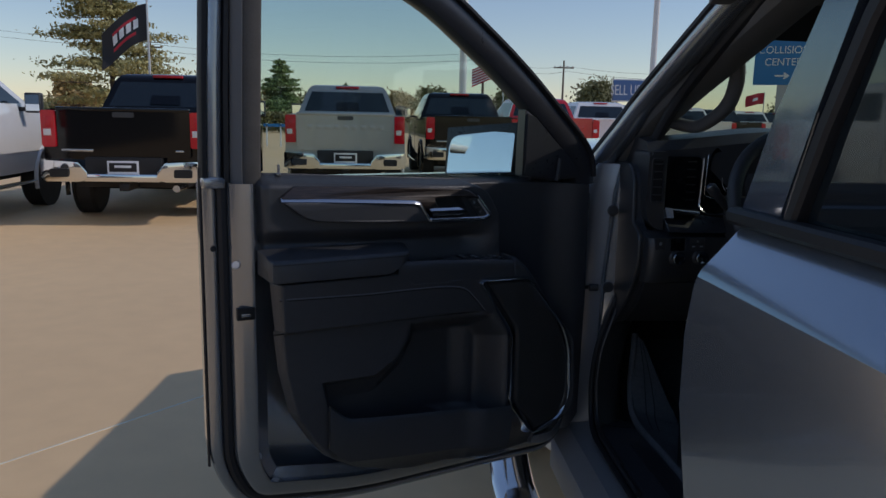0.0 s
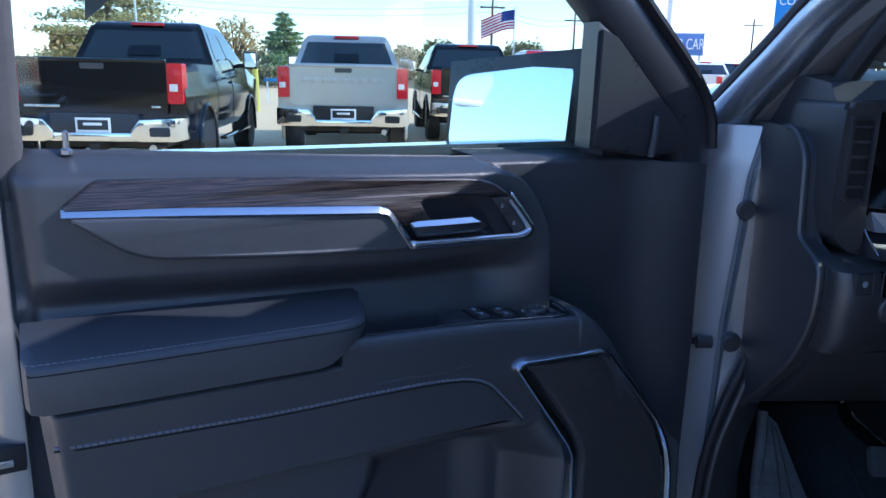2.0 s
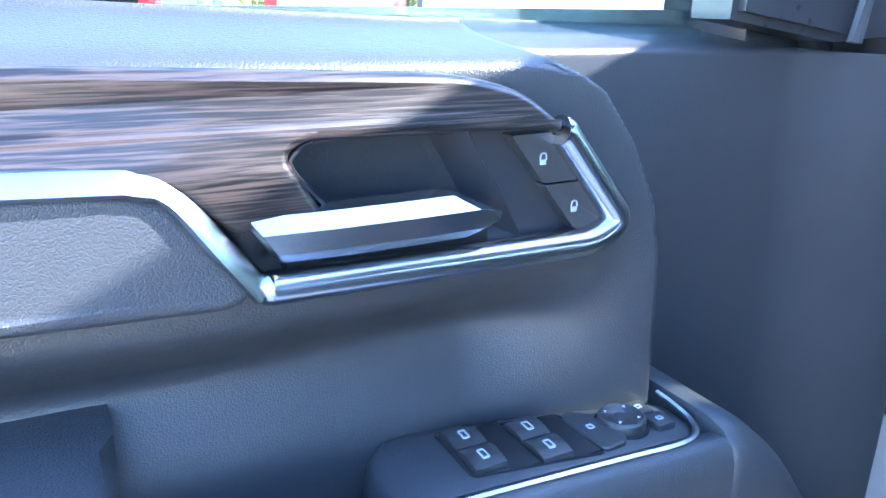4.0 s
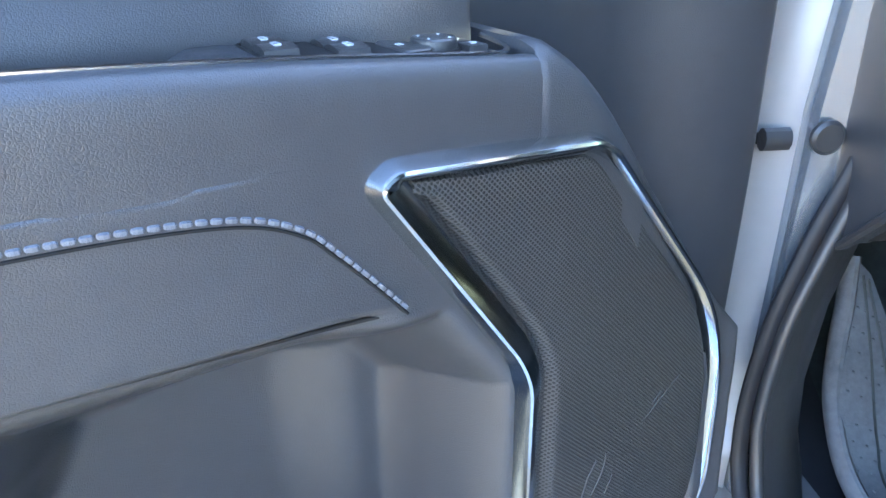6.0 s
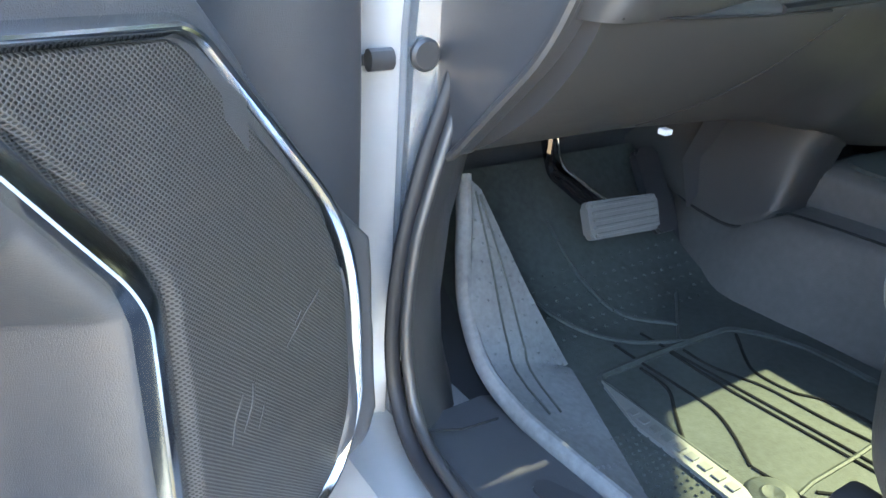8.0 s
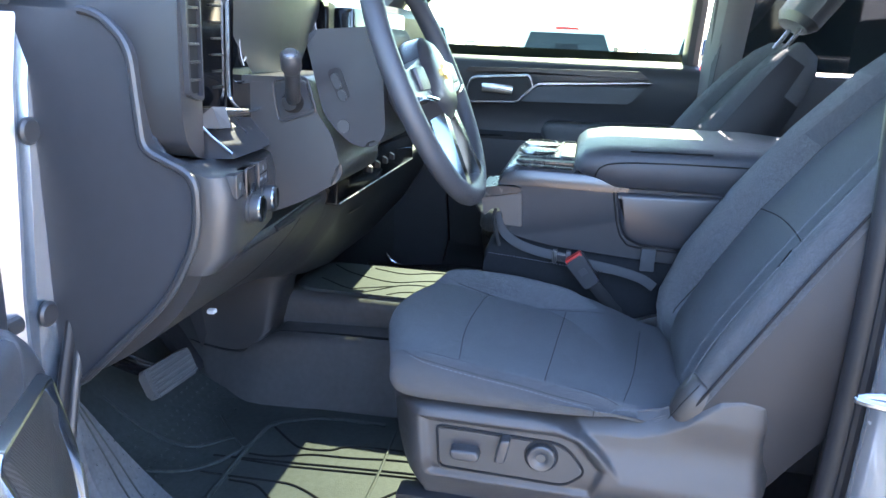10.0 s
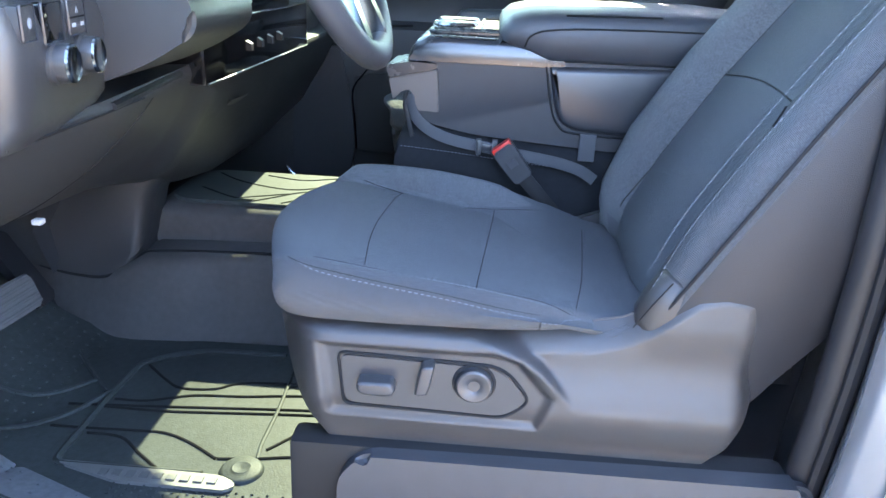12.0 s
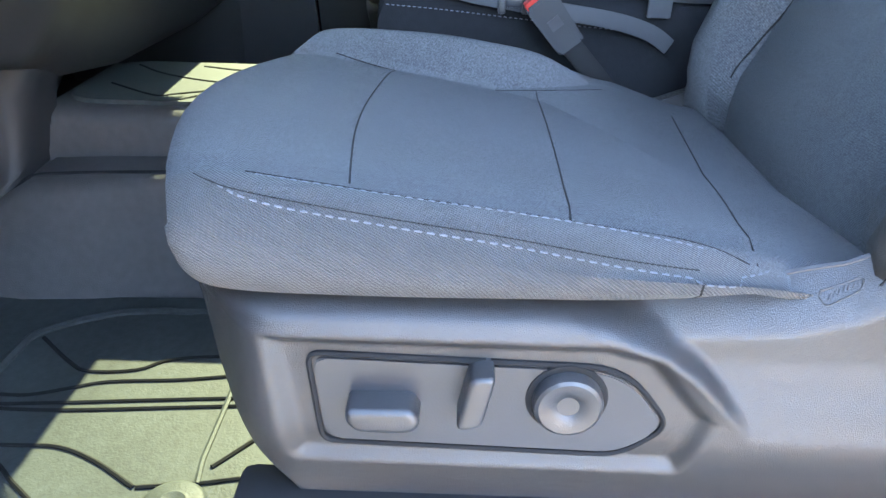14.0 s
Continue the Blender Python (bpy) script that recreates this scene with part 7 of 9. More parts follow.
    for h, x0, x1, th, bol, mid in ((-0.07, 0.70, 1.11, 0.12, -0.080, -0.085), (-0.045, 0.686, 1.122, 0.12, -0.050, -0.056), (-0.03, 0.682, 1.128, 0.12, -0.028, -0.038), (-0.01, 0.678, 1.131, 0.12, 0.002, -0.020), (0.01, 0.676, 1.133, 0.12, 0.022, -0.007), (0.035, 0.675, 1.135, 0.12, 0.037, 0.003), (0.12, 0.665, 1.145, 0.12, 0.055, 0.010), (0.25, 0.668, 1.142, 0.11, 0.06, 0.015), (0.38, 0.68, 1.13, 0.10, 0.055, 0.012), (0.50, 0.70, 1.11, 0.09, 0.04, 0.0), (0.58, 0.72, 1.09, 0.08, 0.02, -0.01), (0.62, 0.75, 1.06, 0.06, 0.0, -0.02), (0.63, 0.79, 1.02, 0.03, -0.03, -0.04)):
        w = 0.09
        rows.append([(x0 + 0.02, -th, h), (x0, -th * 0.5, h), (x0 - 0.002, bol * 0.5, h), (x0 + 0.014, bol * 0.95, h), (x0 + 0.035, bol, h), (x0 + w * 0.8, bol * 0.75 + mid * 0.25, h), (x0 + w, mid, h), (x0 + w + 0.006, mid + 0.004, h), ((x0 + x1) / 2, mid + 0.008, h), (x1 - w - 0.006, mid + 0.004, h), (x1 - w, mid, h), (x1 - w * 0.8, bol * 0.75 + mid * 0.25, h), (x1 - 0.035, bol, h), (x1 - 0.014, bol * 0.95, h), (x1 + 0.002, bol * 0.5, h), (x1, -th * 0.5, h), (x1 - 0.02, -th, h)])
    bk = part("backrest", loft(rows), CLOTH_C, st, "dark grey cloth backrest", angle=70, at=BT)
    bk.data.materials.append(CLOTH_M)
    for p in bk.data.polygons:
        if p.center.x > 1.052 and p.center.z < 0.52 and p.normal.y > 0:
            p.material_index = 1
    bk.data.materials.append(SIDEV)
    for p in bk.data.polygons:
        if p.normal.x < -0.75 and p.center.y < 0.03 and p.center.x < 0.72:
            p.material_index = 2
    if detail:
        part("corner_boot", loft([[(0.676 + i, 0.0, h), (0.6725 + i, 0.020, h), (0.675 + i, 0.040 - i * 2, h), (0.688, 0.0475 - i * 2, h), (0.706 - i, 0.046 - i * 2, h), (0.712 - i, 0.0, h)] for h, i in ((0.0, 0.006), (0.01, 0.002), (0.03, 0.0), (0.058, 0.0), (0.062, 0.004))]), GLOSSV, bk, "smooth black leatherette boot at the backrest's foot", angle=75)
        part("boot_seam", sweep([(0.6755, 0.040, 0.0), (0.675, 0.041, 0.03), (0.675, 0.041, 0.058)], 0.0015, n=5), SEAM, bk)
    if detail:
        for x in (0.722, 0.69):
            part("stitching", stitches(spline([(x, 0.046, 0.04), (x - 0.006, 0.062, 0.12), (x - 0.004, 0.066, 0.25), (x + 0.006, 0.060, 0.38), (x + 0.03, 0.045, 0.5)]), 0.0045, 0.0028, 0.0011, 0.001, (0, 1, 0)), None, bk)
        face = BVHTree.FromPolygons([v.co for v in bk.data.vertices], [list(p.vertices) for p in bk.data.polygons])

        def press(pts):
            """Points laid on the front of the backrest."""
            hits = [face.ray_cast(Vector((x, 0.4, z)), Vector((0, -1, 0)))[0] for x, _, z in spline([(x, 0, z) for x, z in pts], 8)]
            return [h_ + Vector((0, 0.0012, 0)) for h_ in hits if h_]
        part("side_seam", sweep(spline([(0.690, 0.020, -0.02), (0.676, 0.026, 0.03), (0.662, 0.036, 0.12), (0.665, 0.040, 0.25), (0.677, 0.036, 0.38), (0.698, 0.026, 0.5)]), 0.0035, n=8), SEAM, bk)
        for pts in ([(0.712, 0.222), (0.735, 0.242), (0.757, 0.252)], [(0.725, 0.382), (0.75, 0.395), (0.77, 0.40)],
                    [(0.760, 0.03), (0.757, 0.12), (0.760, 0.25), (0.772, 0.38), (0.79, 0.5)],
                    [(1.050, 0.03), (1.053, 0.12), (1.050, 0.25), (1.038, 0.38), (1.02, 0.5)],
                    [(0.762, 0.252), (0.86, 0.262), (0.95, 0.262), (1.048, 0.252)]):
            part("seam", sweep(press(pts), 0.0022, 0.002, n=6), SEAM, bk)
    part("headrest", loft([[(0.905 + 0.13 * w * c, 0.01 + 0.05 * t * q, h) for c, q in [(math.cos(a), math.sin(a)) for a in np.linspace(0, 2 * math.pi, 25)[:-1]]] for h, w, t in ((0.66, 0.75, 0.7), (0.68, 0.95, 1), (0.76, 1, 1.05), (0.83, 0.95, 0.95), (0.86, 0.7, 0.6))]), VINYL, bk, "black padded headrest")
    for x in (0.85, 0.96):
        part("headrest_post", sweep([(x, 0.0, 0.6), (x, 0.0, 0.68)], 0.012, n=8), CHROME, bk)
    part("inner_shell", prism(rounded([(2.08, 0.79), (1.95, 0.800), (1.81, 0.832), (1.755, 0.853), (1.70, 0.862), (1.68, 0.75), (2.05, 0.72)], 0.012), "x", 1.146, 1.162, 0.004), SHELLP, st, "black inner seat cover")
    part("seat_riser", box(0.70, 1.08, 1.68, 2.08, 0.60, 0.80, 0.02), DARK, st)
    part("seat_rail", box(0.66, 0.70, 1.62, 2.14, 0.60, 0.73, 0.01), DARK, st, "black seat rail cover")
    part("seat_rail", box(1.08, 1.12, 1.62, 2.16, 0.60, 0.70, 0.01), PILLAR_TRIM, st)
    if detail:
        part("base_cover", prism(rounded([(2.085, 0.56), (2.085, 0.70), (2.06, 0.728), (1.60, 0.73), (1.58, 0.56)], 0.02), "x", 0.645, 0.67, 0.008, 3), PLASTIC, st, "black lower seat base cover")
    return st


driver = seat("driver_seat", "dark grey cloth power driver seat with pale stitching and side switches")
passenger = seat("passenger_seat", "dark grey cloth passenger seat leaning back beside the console", detail=False)
passenger.matrix_basis = pose(mx(0.89) - 0.89 - 0.02, 0.02, -0.03)
rear_bench = thing("rear_bench", "black rear bench seat", "car seat")
part("cushion", box(0.72, mx(0.72), 0.62, 1.1, 0.75, 0.92, 0.04), CLOTH, rear_bench)
part("backrest", box(0.72, mx(0.72), 0.52, 0.66, 0.9, 1.5, 0.04), CLOTH, rear_bench)

# ---- folding console ----
con = thing("centre_console", "black folding centre console with cup holders and padded armrest", "console")
CUSH_Y = ((1.60, 0.93), (1.80, 0.935), (1.95, 0.945), (2.04, 0.957), (2.075, 0.958), (2.093, 0.948), (2.103, 0.925), (2.106, 0.895), (2.098, 0.88))
part("seat_base", loft([[(1.225, y, 0.70), (1.212, y, zt - 0.045), (1.212, y, zt - 0.02), (1.222, y, zt - 0.006), (1.25, y, zt), (mx(1.25), y, zt), (mx(1.222), y, zt - 0.006), (mx(1.212), y, zt - 0.02), (mx(1.212), y, zt - 0.045), (mx(1.225), y, 0.70)] for y, zt in CUSH_Y]), CUSHM, con, "dark cloth middle seat cushion", angle=60)
part("cushion_stitching", stitches(spline([(1.211, 2.094, 0.921), (1.2105, 2.03, 0.917), (1.2105, 1.94, 0.909), (1.2105, 1.86, 0.902), (1.211, 1.79, 0.898)], 12), 0.0036, 0.0024, 0.0012, 0.0006, (-1, 0, 0)), None, con)
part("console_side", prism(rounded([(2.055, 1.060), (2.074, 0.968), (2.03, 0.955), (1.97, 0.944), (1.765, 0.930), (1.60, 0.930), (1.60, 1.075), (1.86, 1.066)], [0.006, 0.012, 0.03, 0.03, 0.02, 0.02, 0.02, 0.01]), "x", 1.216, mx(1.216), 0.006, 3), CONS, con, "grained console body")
part("side_pocket", puff(rounded([(1.863, 1.060), (1.850, 0.995), (1.838, 0.972), (1.815, 0.962), (1.76, 0.959), (1.62, 0.955), (1.60, 1.066)], [0.004, 0.02, 0.02, 0.02, 0.02, 0.01, 0.01]), "x", 1.222, 1.205, 0.010), SMOOTH, con, "smooth black side panel")
part("pocket_gap", sweep([(1.2155, y, z) for y, z in spline2([(1.868, 1.060), (1.854, 0.994), (1.840, 0.968), (1.815, 0.957), (1.70, 0.952)])], 0.004, 0.005, n=6, up=(1, 0, 0)), SEAM, con)
tray = part("tray", loft([[(1.230, y, 1.056), (1.214, y, 1.058), (1.212, y, z0 - 0.012), (1.219, y, z0 - 0.003), (1.232, y, z0), (mx(1.232), y, z0), (mx(1.219), y, z0 - 0.003), (mx(1.212), y, z0 - 0.012), (mx(1.214), y, 1.058), (mx(1.230), y, 1.056)] for y, z0 in ((1.84, 1.096), (2.02, 1.098), (2.055, 1.097), (2.072, 1.090), (2.083, 1.076), (2.086, 1.064))]), TRAYP, con, "satin black cup holder tray", angle=50)
for y0, y1, xa, xb in ((1.925, 2.055, 1.245, 1.300), (1.925, 1.975, 1.318, mx(1.245)), (1.99, 2.055, 1.318, mx(1.245))):
    well = part("tray_well", prism(rounded([(xa, y0), (xb, y0), (xb, y1), (xa, y1)], 0.016), "z", 1.0955, 1.1005, 0.0), DARK, tray)
    part("well_rim", sweep([(x, y, 1.101) for x, y in rounded([(xa, y0), (xb, y0), (xb, y1), (xa, y1)], 0.016)], 0.006, 0.007, n=8, closed=True), TRAYP, well)
for x in (XC - 0.045, XC + 0.055):
    cup = part("cup_holder", lathe([(0.036, 0.008), (0.036, 0.003), (0.033, 0.002), (0.032, -0.004), (0.001, -0.004)], "z", 30), TRAYP, con, "round cup holder", at=pose(x, 2.020, 1.101))
    part("cup_ring", lathe([(0.033, 0.0055), (0.037, 0.0085), (0.040, 0.004)], "z", 30), CHROME, cup)
arm_r = []
for y, zt, zl, ins in ((1.945, 1.112, 1.100, 0.012), (1.940, 1.122, 1.096, 0.006), (1.925, 1.134, 1.088, 0.001), (1.895, 1.141, 1.080, 0), (1.865, 1.144, 1.068, 0), (1.75, 1.147, 1.068, 0), (1.58, 1.149, 1.068, 0), (1.45, 1.14, 1.068, 0.01)):
    arm_r.append([(1.215 + ins, y, zl), (1.206 + ins, y, zl + 0.006), (1.204 + ins, y, zt - 0.026), (1.214 + ins, y, zt - 0.008), (1.24 + ins, y, zt), (mx(1.24 + ins), y, zt), (mx(1.214 + ins), y, zt - 0.008), (mx(1.204 + ins), y, zt - 0.026), (mx(1.206 + ins), y, zl + 0.006), (mx(1.215 + ins), y, zl)])
part("armrest_pad", loft(arm_r), VINYL, con, "padded black console lid", angle=60)
part("lid_seam", sweep(spline([(1.2045, 1.905, 1.088), (1.2035, 1.895, 1.106), (1.2035, 1.86, 1.116), (1.204, 1.75, 1.121), (1.204, 1.5, 1.123)]), 0.003, n=6), SEAM, con)
part("lid_latch", sweep([(1.212, 1.845, 1.1375), (1.212, 1.70, 1.1405)], 0.004, 0.003, n=6), SEAM, con, "dark finger slot of the lid")
clip = part("front_bracket", prism(rounded([(2.114, 1.030), (2.038, 1.047), (2.033, 0.980), (2.069, 0.982), (2.074, 1.012), (2.088, 1.016), (2.107, 0.996)], [0.003, 0.003, 0.003, 0.003, 0.008, 0.006, 0.004]), "x", 1.203, 1.24, 0.002), BEIGE, con, "pale brown bracket cover")
part("bracket_top", prism(rounded([(2.119, 1.050), (2.114, 1.031), (2.040, 1.0475), (2.040, 1.056), (2.085, 1.057)], 0.003), "x", 1.200, 1.33, 0.002), TRAYP, clip)

belt = thing("seat_belt_buckle", "black seat belt buckle with red release button on grey webbing", "seat belt")
BK = Matrix.Translation((1.170, 1.9105, 0.9150)) @ pose(0, 0, 0, -39, 0, 0)
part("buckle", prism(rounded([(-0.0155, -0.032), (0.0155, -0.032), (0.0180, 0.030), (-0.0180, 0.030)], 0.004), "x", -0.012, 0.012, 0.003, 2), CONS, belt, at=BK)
part("release", box(-0.010, 0.010, -0.0165, 0.0165, 0.026, 0.0345, 0.002), RED, belt, "red release button", at=BK)
part("button_mark", box(-0.0128, -0.0118, -0.007, 0.007, -0.006, 0.006, 0.0), SMOOTH, belt, at=BK)
part("stalk", sweep([(1.172, 1.893, 0.893), (1.175, 1.866, 0.864), (1.180, 1.842, 0.838), (1.19, 1.825, 0.79)], 0.010, 0.024, n=8, square=0.6), DARK, belt)
strap = thing("console_strap", "grey woven belt webbing lying along the console", "seat belt")
part("webbing", sweep(spline([(1.210, 2.083, 1.005), (1.205, 2.070, 0.972), (1.202, 2.045, 0.951), (1.200, 2.009, 0.938), (1.198, 1.953, 0.929), (1.196, 1.90, 0.921), (1.196, 1.84, 0.912), (1.200, 1.80, 0.900), (1.206, 1.775, 0.884)], 6), 0.004, 0.019, n=8, square=0.6), WEB, strap)
for y in (1.940, 1.966):
    part("strap_slide", box(1.191, 1.203, y - 0.004, y + 0.004, 0.917, 0.943, 0.002), PLASTIC2, strap)
part("strap_slide", box(1.192, 1.201, 1.944, 1.962, 0.924, 0.936, 0.002), SMOOTH, strap)
part("strap_tab", box(1.198, 1.2035, 1.780, 1.806, 0.916, 0.960, 0.0015), WEB, strap, "grey webbing tab")
part("strap_hook", sweep(spline([(1.205, 2.085, 1.012), (1.200, 2.088, 0.995), (1.199, 2.082, 0.97), (1.200, 2.074, 0.940)]), 0.005, 0.008, n=8), DARK, strap)

# ---- passenger door, seen across the cab (outline in y and z on its inner face) ----
PX = 2.25
pd = thing("passenger_door", "closed passenger door with wood strip and chrome handle", "car door")
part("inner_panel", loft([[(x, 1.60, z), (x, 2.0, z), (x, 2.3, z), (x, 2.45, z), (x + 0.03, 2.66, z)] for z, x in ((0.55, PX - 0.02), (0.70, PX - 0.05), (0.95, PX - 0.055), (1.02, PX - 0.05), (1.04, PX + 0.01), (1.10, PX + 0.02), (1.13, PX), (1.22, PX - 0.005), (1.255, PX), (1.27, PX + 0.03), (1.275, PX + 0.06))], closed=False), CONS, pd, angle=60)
part("handle_surround", sweep([(PX - 0.024, y, z) for y, z in rounded([(2.325, 1.130), (2.150, 1.140), (2.100, 1.186), (2.115, 1.222), (2.300, 1.208)], [0.02, 0.01, 0.012, 0.010, 0.02])], 0.011, 0.014, n=8, closed=True, up=(1, 0, 0)), CHROME, pd, "satin chrome handle surround")
# flat dark plate: the shade of the cup's hollow put into the colour
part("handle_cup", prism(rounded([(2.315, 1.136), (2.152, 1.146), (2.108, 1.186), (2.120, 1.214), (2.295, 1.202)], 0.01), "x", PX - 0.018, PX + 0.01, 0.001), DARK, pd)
part("chrome_strip", sweep([(PX - 0.026, 2.148, 1.141), (PX - 0.026, 2.100, 1.188), (PX - 0.025, 2.085, 1.197), (PX - 0.022, 1.74, 1.218)], 0.009, 0.010, n=8), CHROME, pd)
part("door_handle", sweep([(PX - 0.034, 2.262, 1.178), (PX - 0.036, 2.22, 1.178), (PX - 0.034, 2.165, 1.174)], 0.014, 0.030, n=8, square=0.6), CHROME, pd, "satin chrome inner handle")
part("wood_trim", prism(rounded([(2.32, 1.224), (2.11, 1.232), (2.08, 1.206), (1.748, 1.226), (1.78, 1.250), (2.31, 1.240)], 0.006), "x", PX - 0.022, PX, 0.002), WOOD, pd, "dark wood strip")
part("soft_pad", prism(rounded([(2.140, 1.140), (2.095, 1.184), (2.075, 1.190), (1.75, 1.210), (1.80, 1.150)], 0.012), "x", PX - 0.025, PX, 0.006), VINYL, pd)
part("armrest", puff(rounded([(2.066, 1.060), (2.050, 1.022), (2.017, 1.008), (1.66, 1.015), (1.66, 1.095), (2.050, 1.084)], 0.014), "x", PX, PX - 0.085, 0.016), VINYL, pd, "padded black armrest")
part("panel_slot", sweep([(PX - 0.057, 2.362, 1.026), (PX - 0.057, 2.183, 1.033)], 0.004, 0.005, n=6), SEAM, pd, "thin dark slot in the panel")
# the pocket's shaded inside drawn as a flat dark plate
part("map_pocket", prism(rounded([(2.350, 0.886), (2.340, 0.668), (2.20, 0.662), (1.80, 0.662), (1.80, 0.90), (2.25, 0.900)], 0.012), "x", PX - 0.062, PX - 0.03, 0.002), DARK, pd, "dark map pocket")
spk2 = rounded([(2.390, 0.966), (2.360, 0.835), (2.344, 0.680), (2.36, 0.585), (2.51, 0.573), (2.548, 0.600), (2.566, 0.655), (2.572, 0.72), (2.57, 0.90), (2.54, 0.962)], 0.016)
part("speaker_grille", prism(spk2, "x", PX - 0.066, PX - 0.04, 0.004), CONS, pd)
part("speaker_surround", sweep([(PX - 0.064, y, z) for y, z in spline2([(2.42, 0.972), (2.36, 0.972), (2.262, 0.970), (2.270, 0.955), (2.320, 0.895), (2.352, 0.845), (2.346, 0.76), (2.340, 0.675)])], 0.005, 0.006, n=6, up=(1, 0, 0)), BLACKCHROME, pd, "thin chrome line round the loudspeaker")
part("speaker_surround", sweep([(PX - 0.066, y, z) for y, z in spline2([(2.573, 0.76), (2.572, 0.712), (2.566, 0.652), (2.547, 0.600), (2.51, 0.574), (2.43, 0.572)])], 0.010, 0.010, n=6, up=(1, 0, 0)), CHROME, pd, "bright chrome surround")
part("outer_skin", loft([[(mx(x), 1.58, z), (mx(x), 2.0, z), (mx(x), 2.64, z)] for z, x in DOOR_SIDE], closed=False), PAINT, pd)
part("frame_post", sweep([(mx(0.47), 1.62, 1.25), (mx(0.52), 1.62, 1.55), (mx(0.60), 1.60, 1.78)], 0.05, 0.09, n=10, square=0.6), SMOOTH, pd, "black window frame post")
part("belt_strip", sweep([(PX + 0.09, 1.6, 1.272), (PX + 0.09, 2.70, 1.262)], 0.03, 0.02, n=8), RUBBER, pd)
pane = prism([(1.62, 1.27), (1.62, 1.82), (2.02, 1.82), (2.20, 1.75), (2.45, 1.60), (2.66, 1.46), (2.80, 1.27)], "x", mx(0.458), mx(0.454), 0)
for v in pane.verts:
    v.co.x -= 0.31 * (v.co.z - 1.27)
part("window_glass", pane, GLASS, pd, "green tinted window glass")
pr = thing("rear_passenger_door", "closed rear passenger door with dark window", "car door")
part("inner_panel", box(PX - 0.02, mx(XL), 0.55, 1.56, 0.5, 1.26, 0.02), PLASTIC, pr)
part("window_glass", prism([(1.5, 1.27), (1.47, 1.72), (0.6, 1.74), (0.55, 1.27)], "x", mx(0.458), mx(0.452), 0), GLASS_DK, pr)
bp2 = thing("far_centre_pillar", "grey trimmed centre pillar with belt", "pillar", kind="structure")
part("inner_trim", sweep(spline([(mx(0.56), 1.55, 0.55), (mx(0.56), 1.55, 1.1), (mx(0.60), 1.54, 1.4), (mx(0.67), 1.52, 1.76)]), 0.10, 0.12, n=12, square=0.6), PILLAR_TRIM, bp2)
part("belt_webbing", sweep(spline([(mx(0.64), 1.56, 1.70), (mx(0.63), 1.575, 1.3), (mx(0.60), 1.58, 0.95)]), 0.004, 0.045, n=8, square=0.5), WEB, bp2)

# ---- the lot: parked trucks, signs, flags, poles, trees ----
BLACKP = M("black_gloss_paint", (0.004, 0.004, 0.005), 0.07, var=0.05, coat=0.35, rvar=0.03, spec=0.25)
SILVERP = M("silver_metallic_paint", (0.42, 0.42, 0.41), 0.30, 0.6, var=0.03, coat=1.0, rvar=0.05)
WHITEP = M("white_gloss_paint", (0.80, 0.80, 0.80), 0.2, var=0.02, coat=1.0, rvar=0.05)
REDP = M("red_gloss_paint", (0.55, 0.015, 0.02), 0.18, var=0.04, coat=1.0, rvar=0.05)
LENS = M("red_lamp_lens", (0.55, 0.01, 0.02), 0.10, var=0.05, rvar=0.03)
LENSW = M("white_lamp_lens", (0.75, 0.72, 0.72), 0.12, var=0.05, rvar=0.03)
GALV = M("galvanised_steel", (0.55, 0.56, 0.57), 0.45, 0.5, var=0.06)
POLEW = M("white_painted_pole", (0.75, 0.76, 0.77), 0.45, var=0.05)
TIMBER = M("weathered_pole_timber", (0.16, 0.12, 0.09), 0.85, var=0.25, vscale=4, bump=0.4, bscale=60)
SIGN_BLUE = M("sign_blue", (0.02, 0.20, 0.52), 0.4, var=0.03)
SIGN_NAVY = M("banner_blue", (0.10, 0.19, 0.42), 0.5, var=0.05)
SIGN_WHITE = M("sign_white", (0.82, 0.83, 0.85), 0.5, var=0.02)
GOLD = M("sign_gold", (0.78, 0.55, 0.15), 0.4, var=0.05)
FLAG_RED = M("flag_red", (0.50, 0.03, 0.05), 0.8, var=0.06)
FLAG_BLUE = M("flag_blue", (0.03, 0.05, 0.22), 0.8, var=0.06)
FLAG_DARK = M("flag_charcoal", (0.03, 0.03, 0.035), 0.8, var=0.1)
BARK = M("tree_bark", (0.13, 0.10, 0.08), 0.9, var=0.3, vscale=6, bump=0.6, bscale=40)


def leaf_mat(name, col):
    m = M(name, col, 0.7, var=0.35, vscale=0.8)
    return m


NEEDLE = leaf_mat("pine_needles", (0.34, 0.31, 0.13))
CEDAR = leaf_mat("cedar_green", (0.22, 0.29, 0.11))
AUTUMN = leaf_mat("autumn_leaves", (0.42, 0.30, 0.13))
OLIVE = leaf_mat("olive_leaves", (0.23, 0.22, 0.10))


def quad_on(a, b, c, d, off, th=0.006):
    """A thin slab over four corners, raised along their normal."""
    a, b, c, d = (Vector(v) for v in (a, b, c, d))
    n = (b - a).cross(d - a).normalized()
    return loft([[a + n * off, b + n * off, c + n * off, d + n * off], [a + n * (off - th), b + n * (off - th), c + n * (off - th), d + n * (off - th)]])


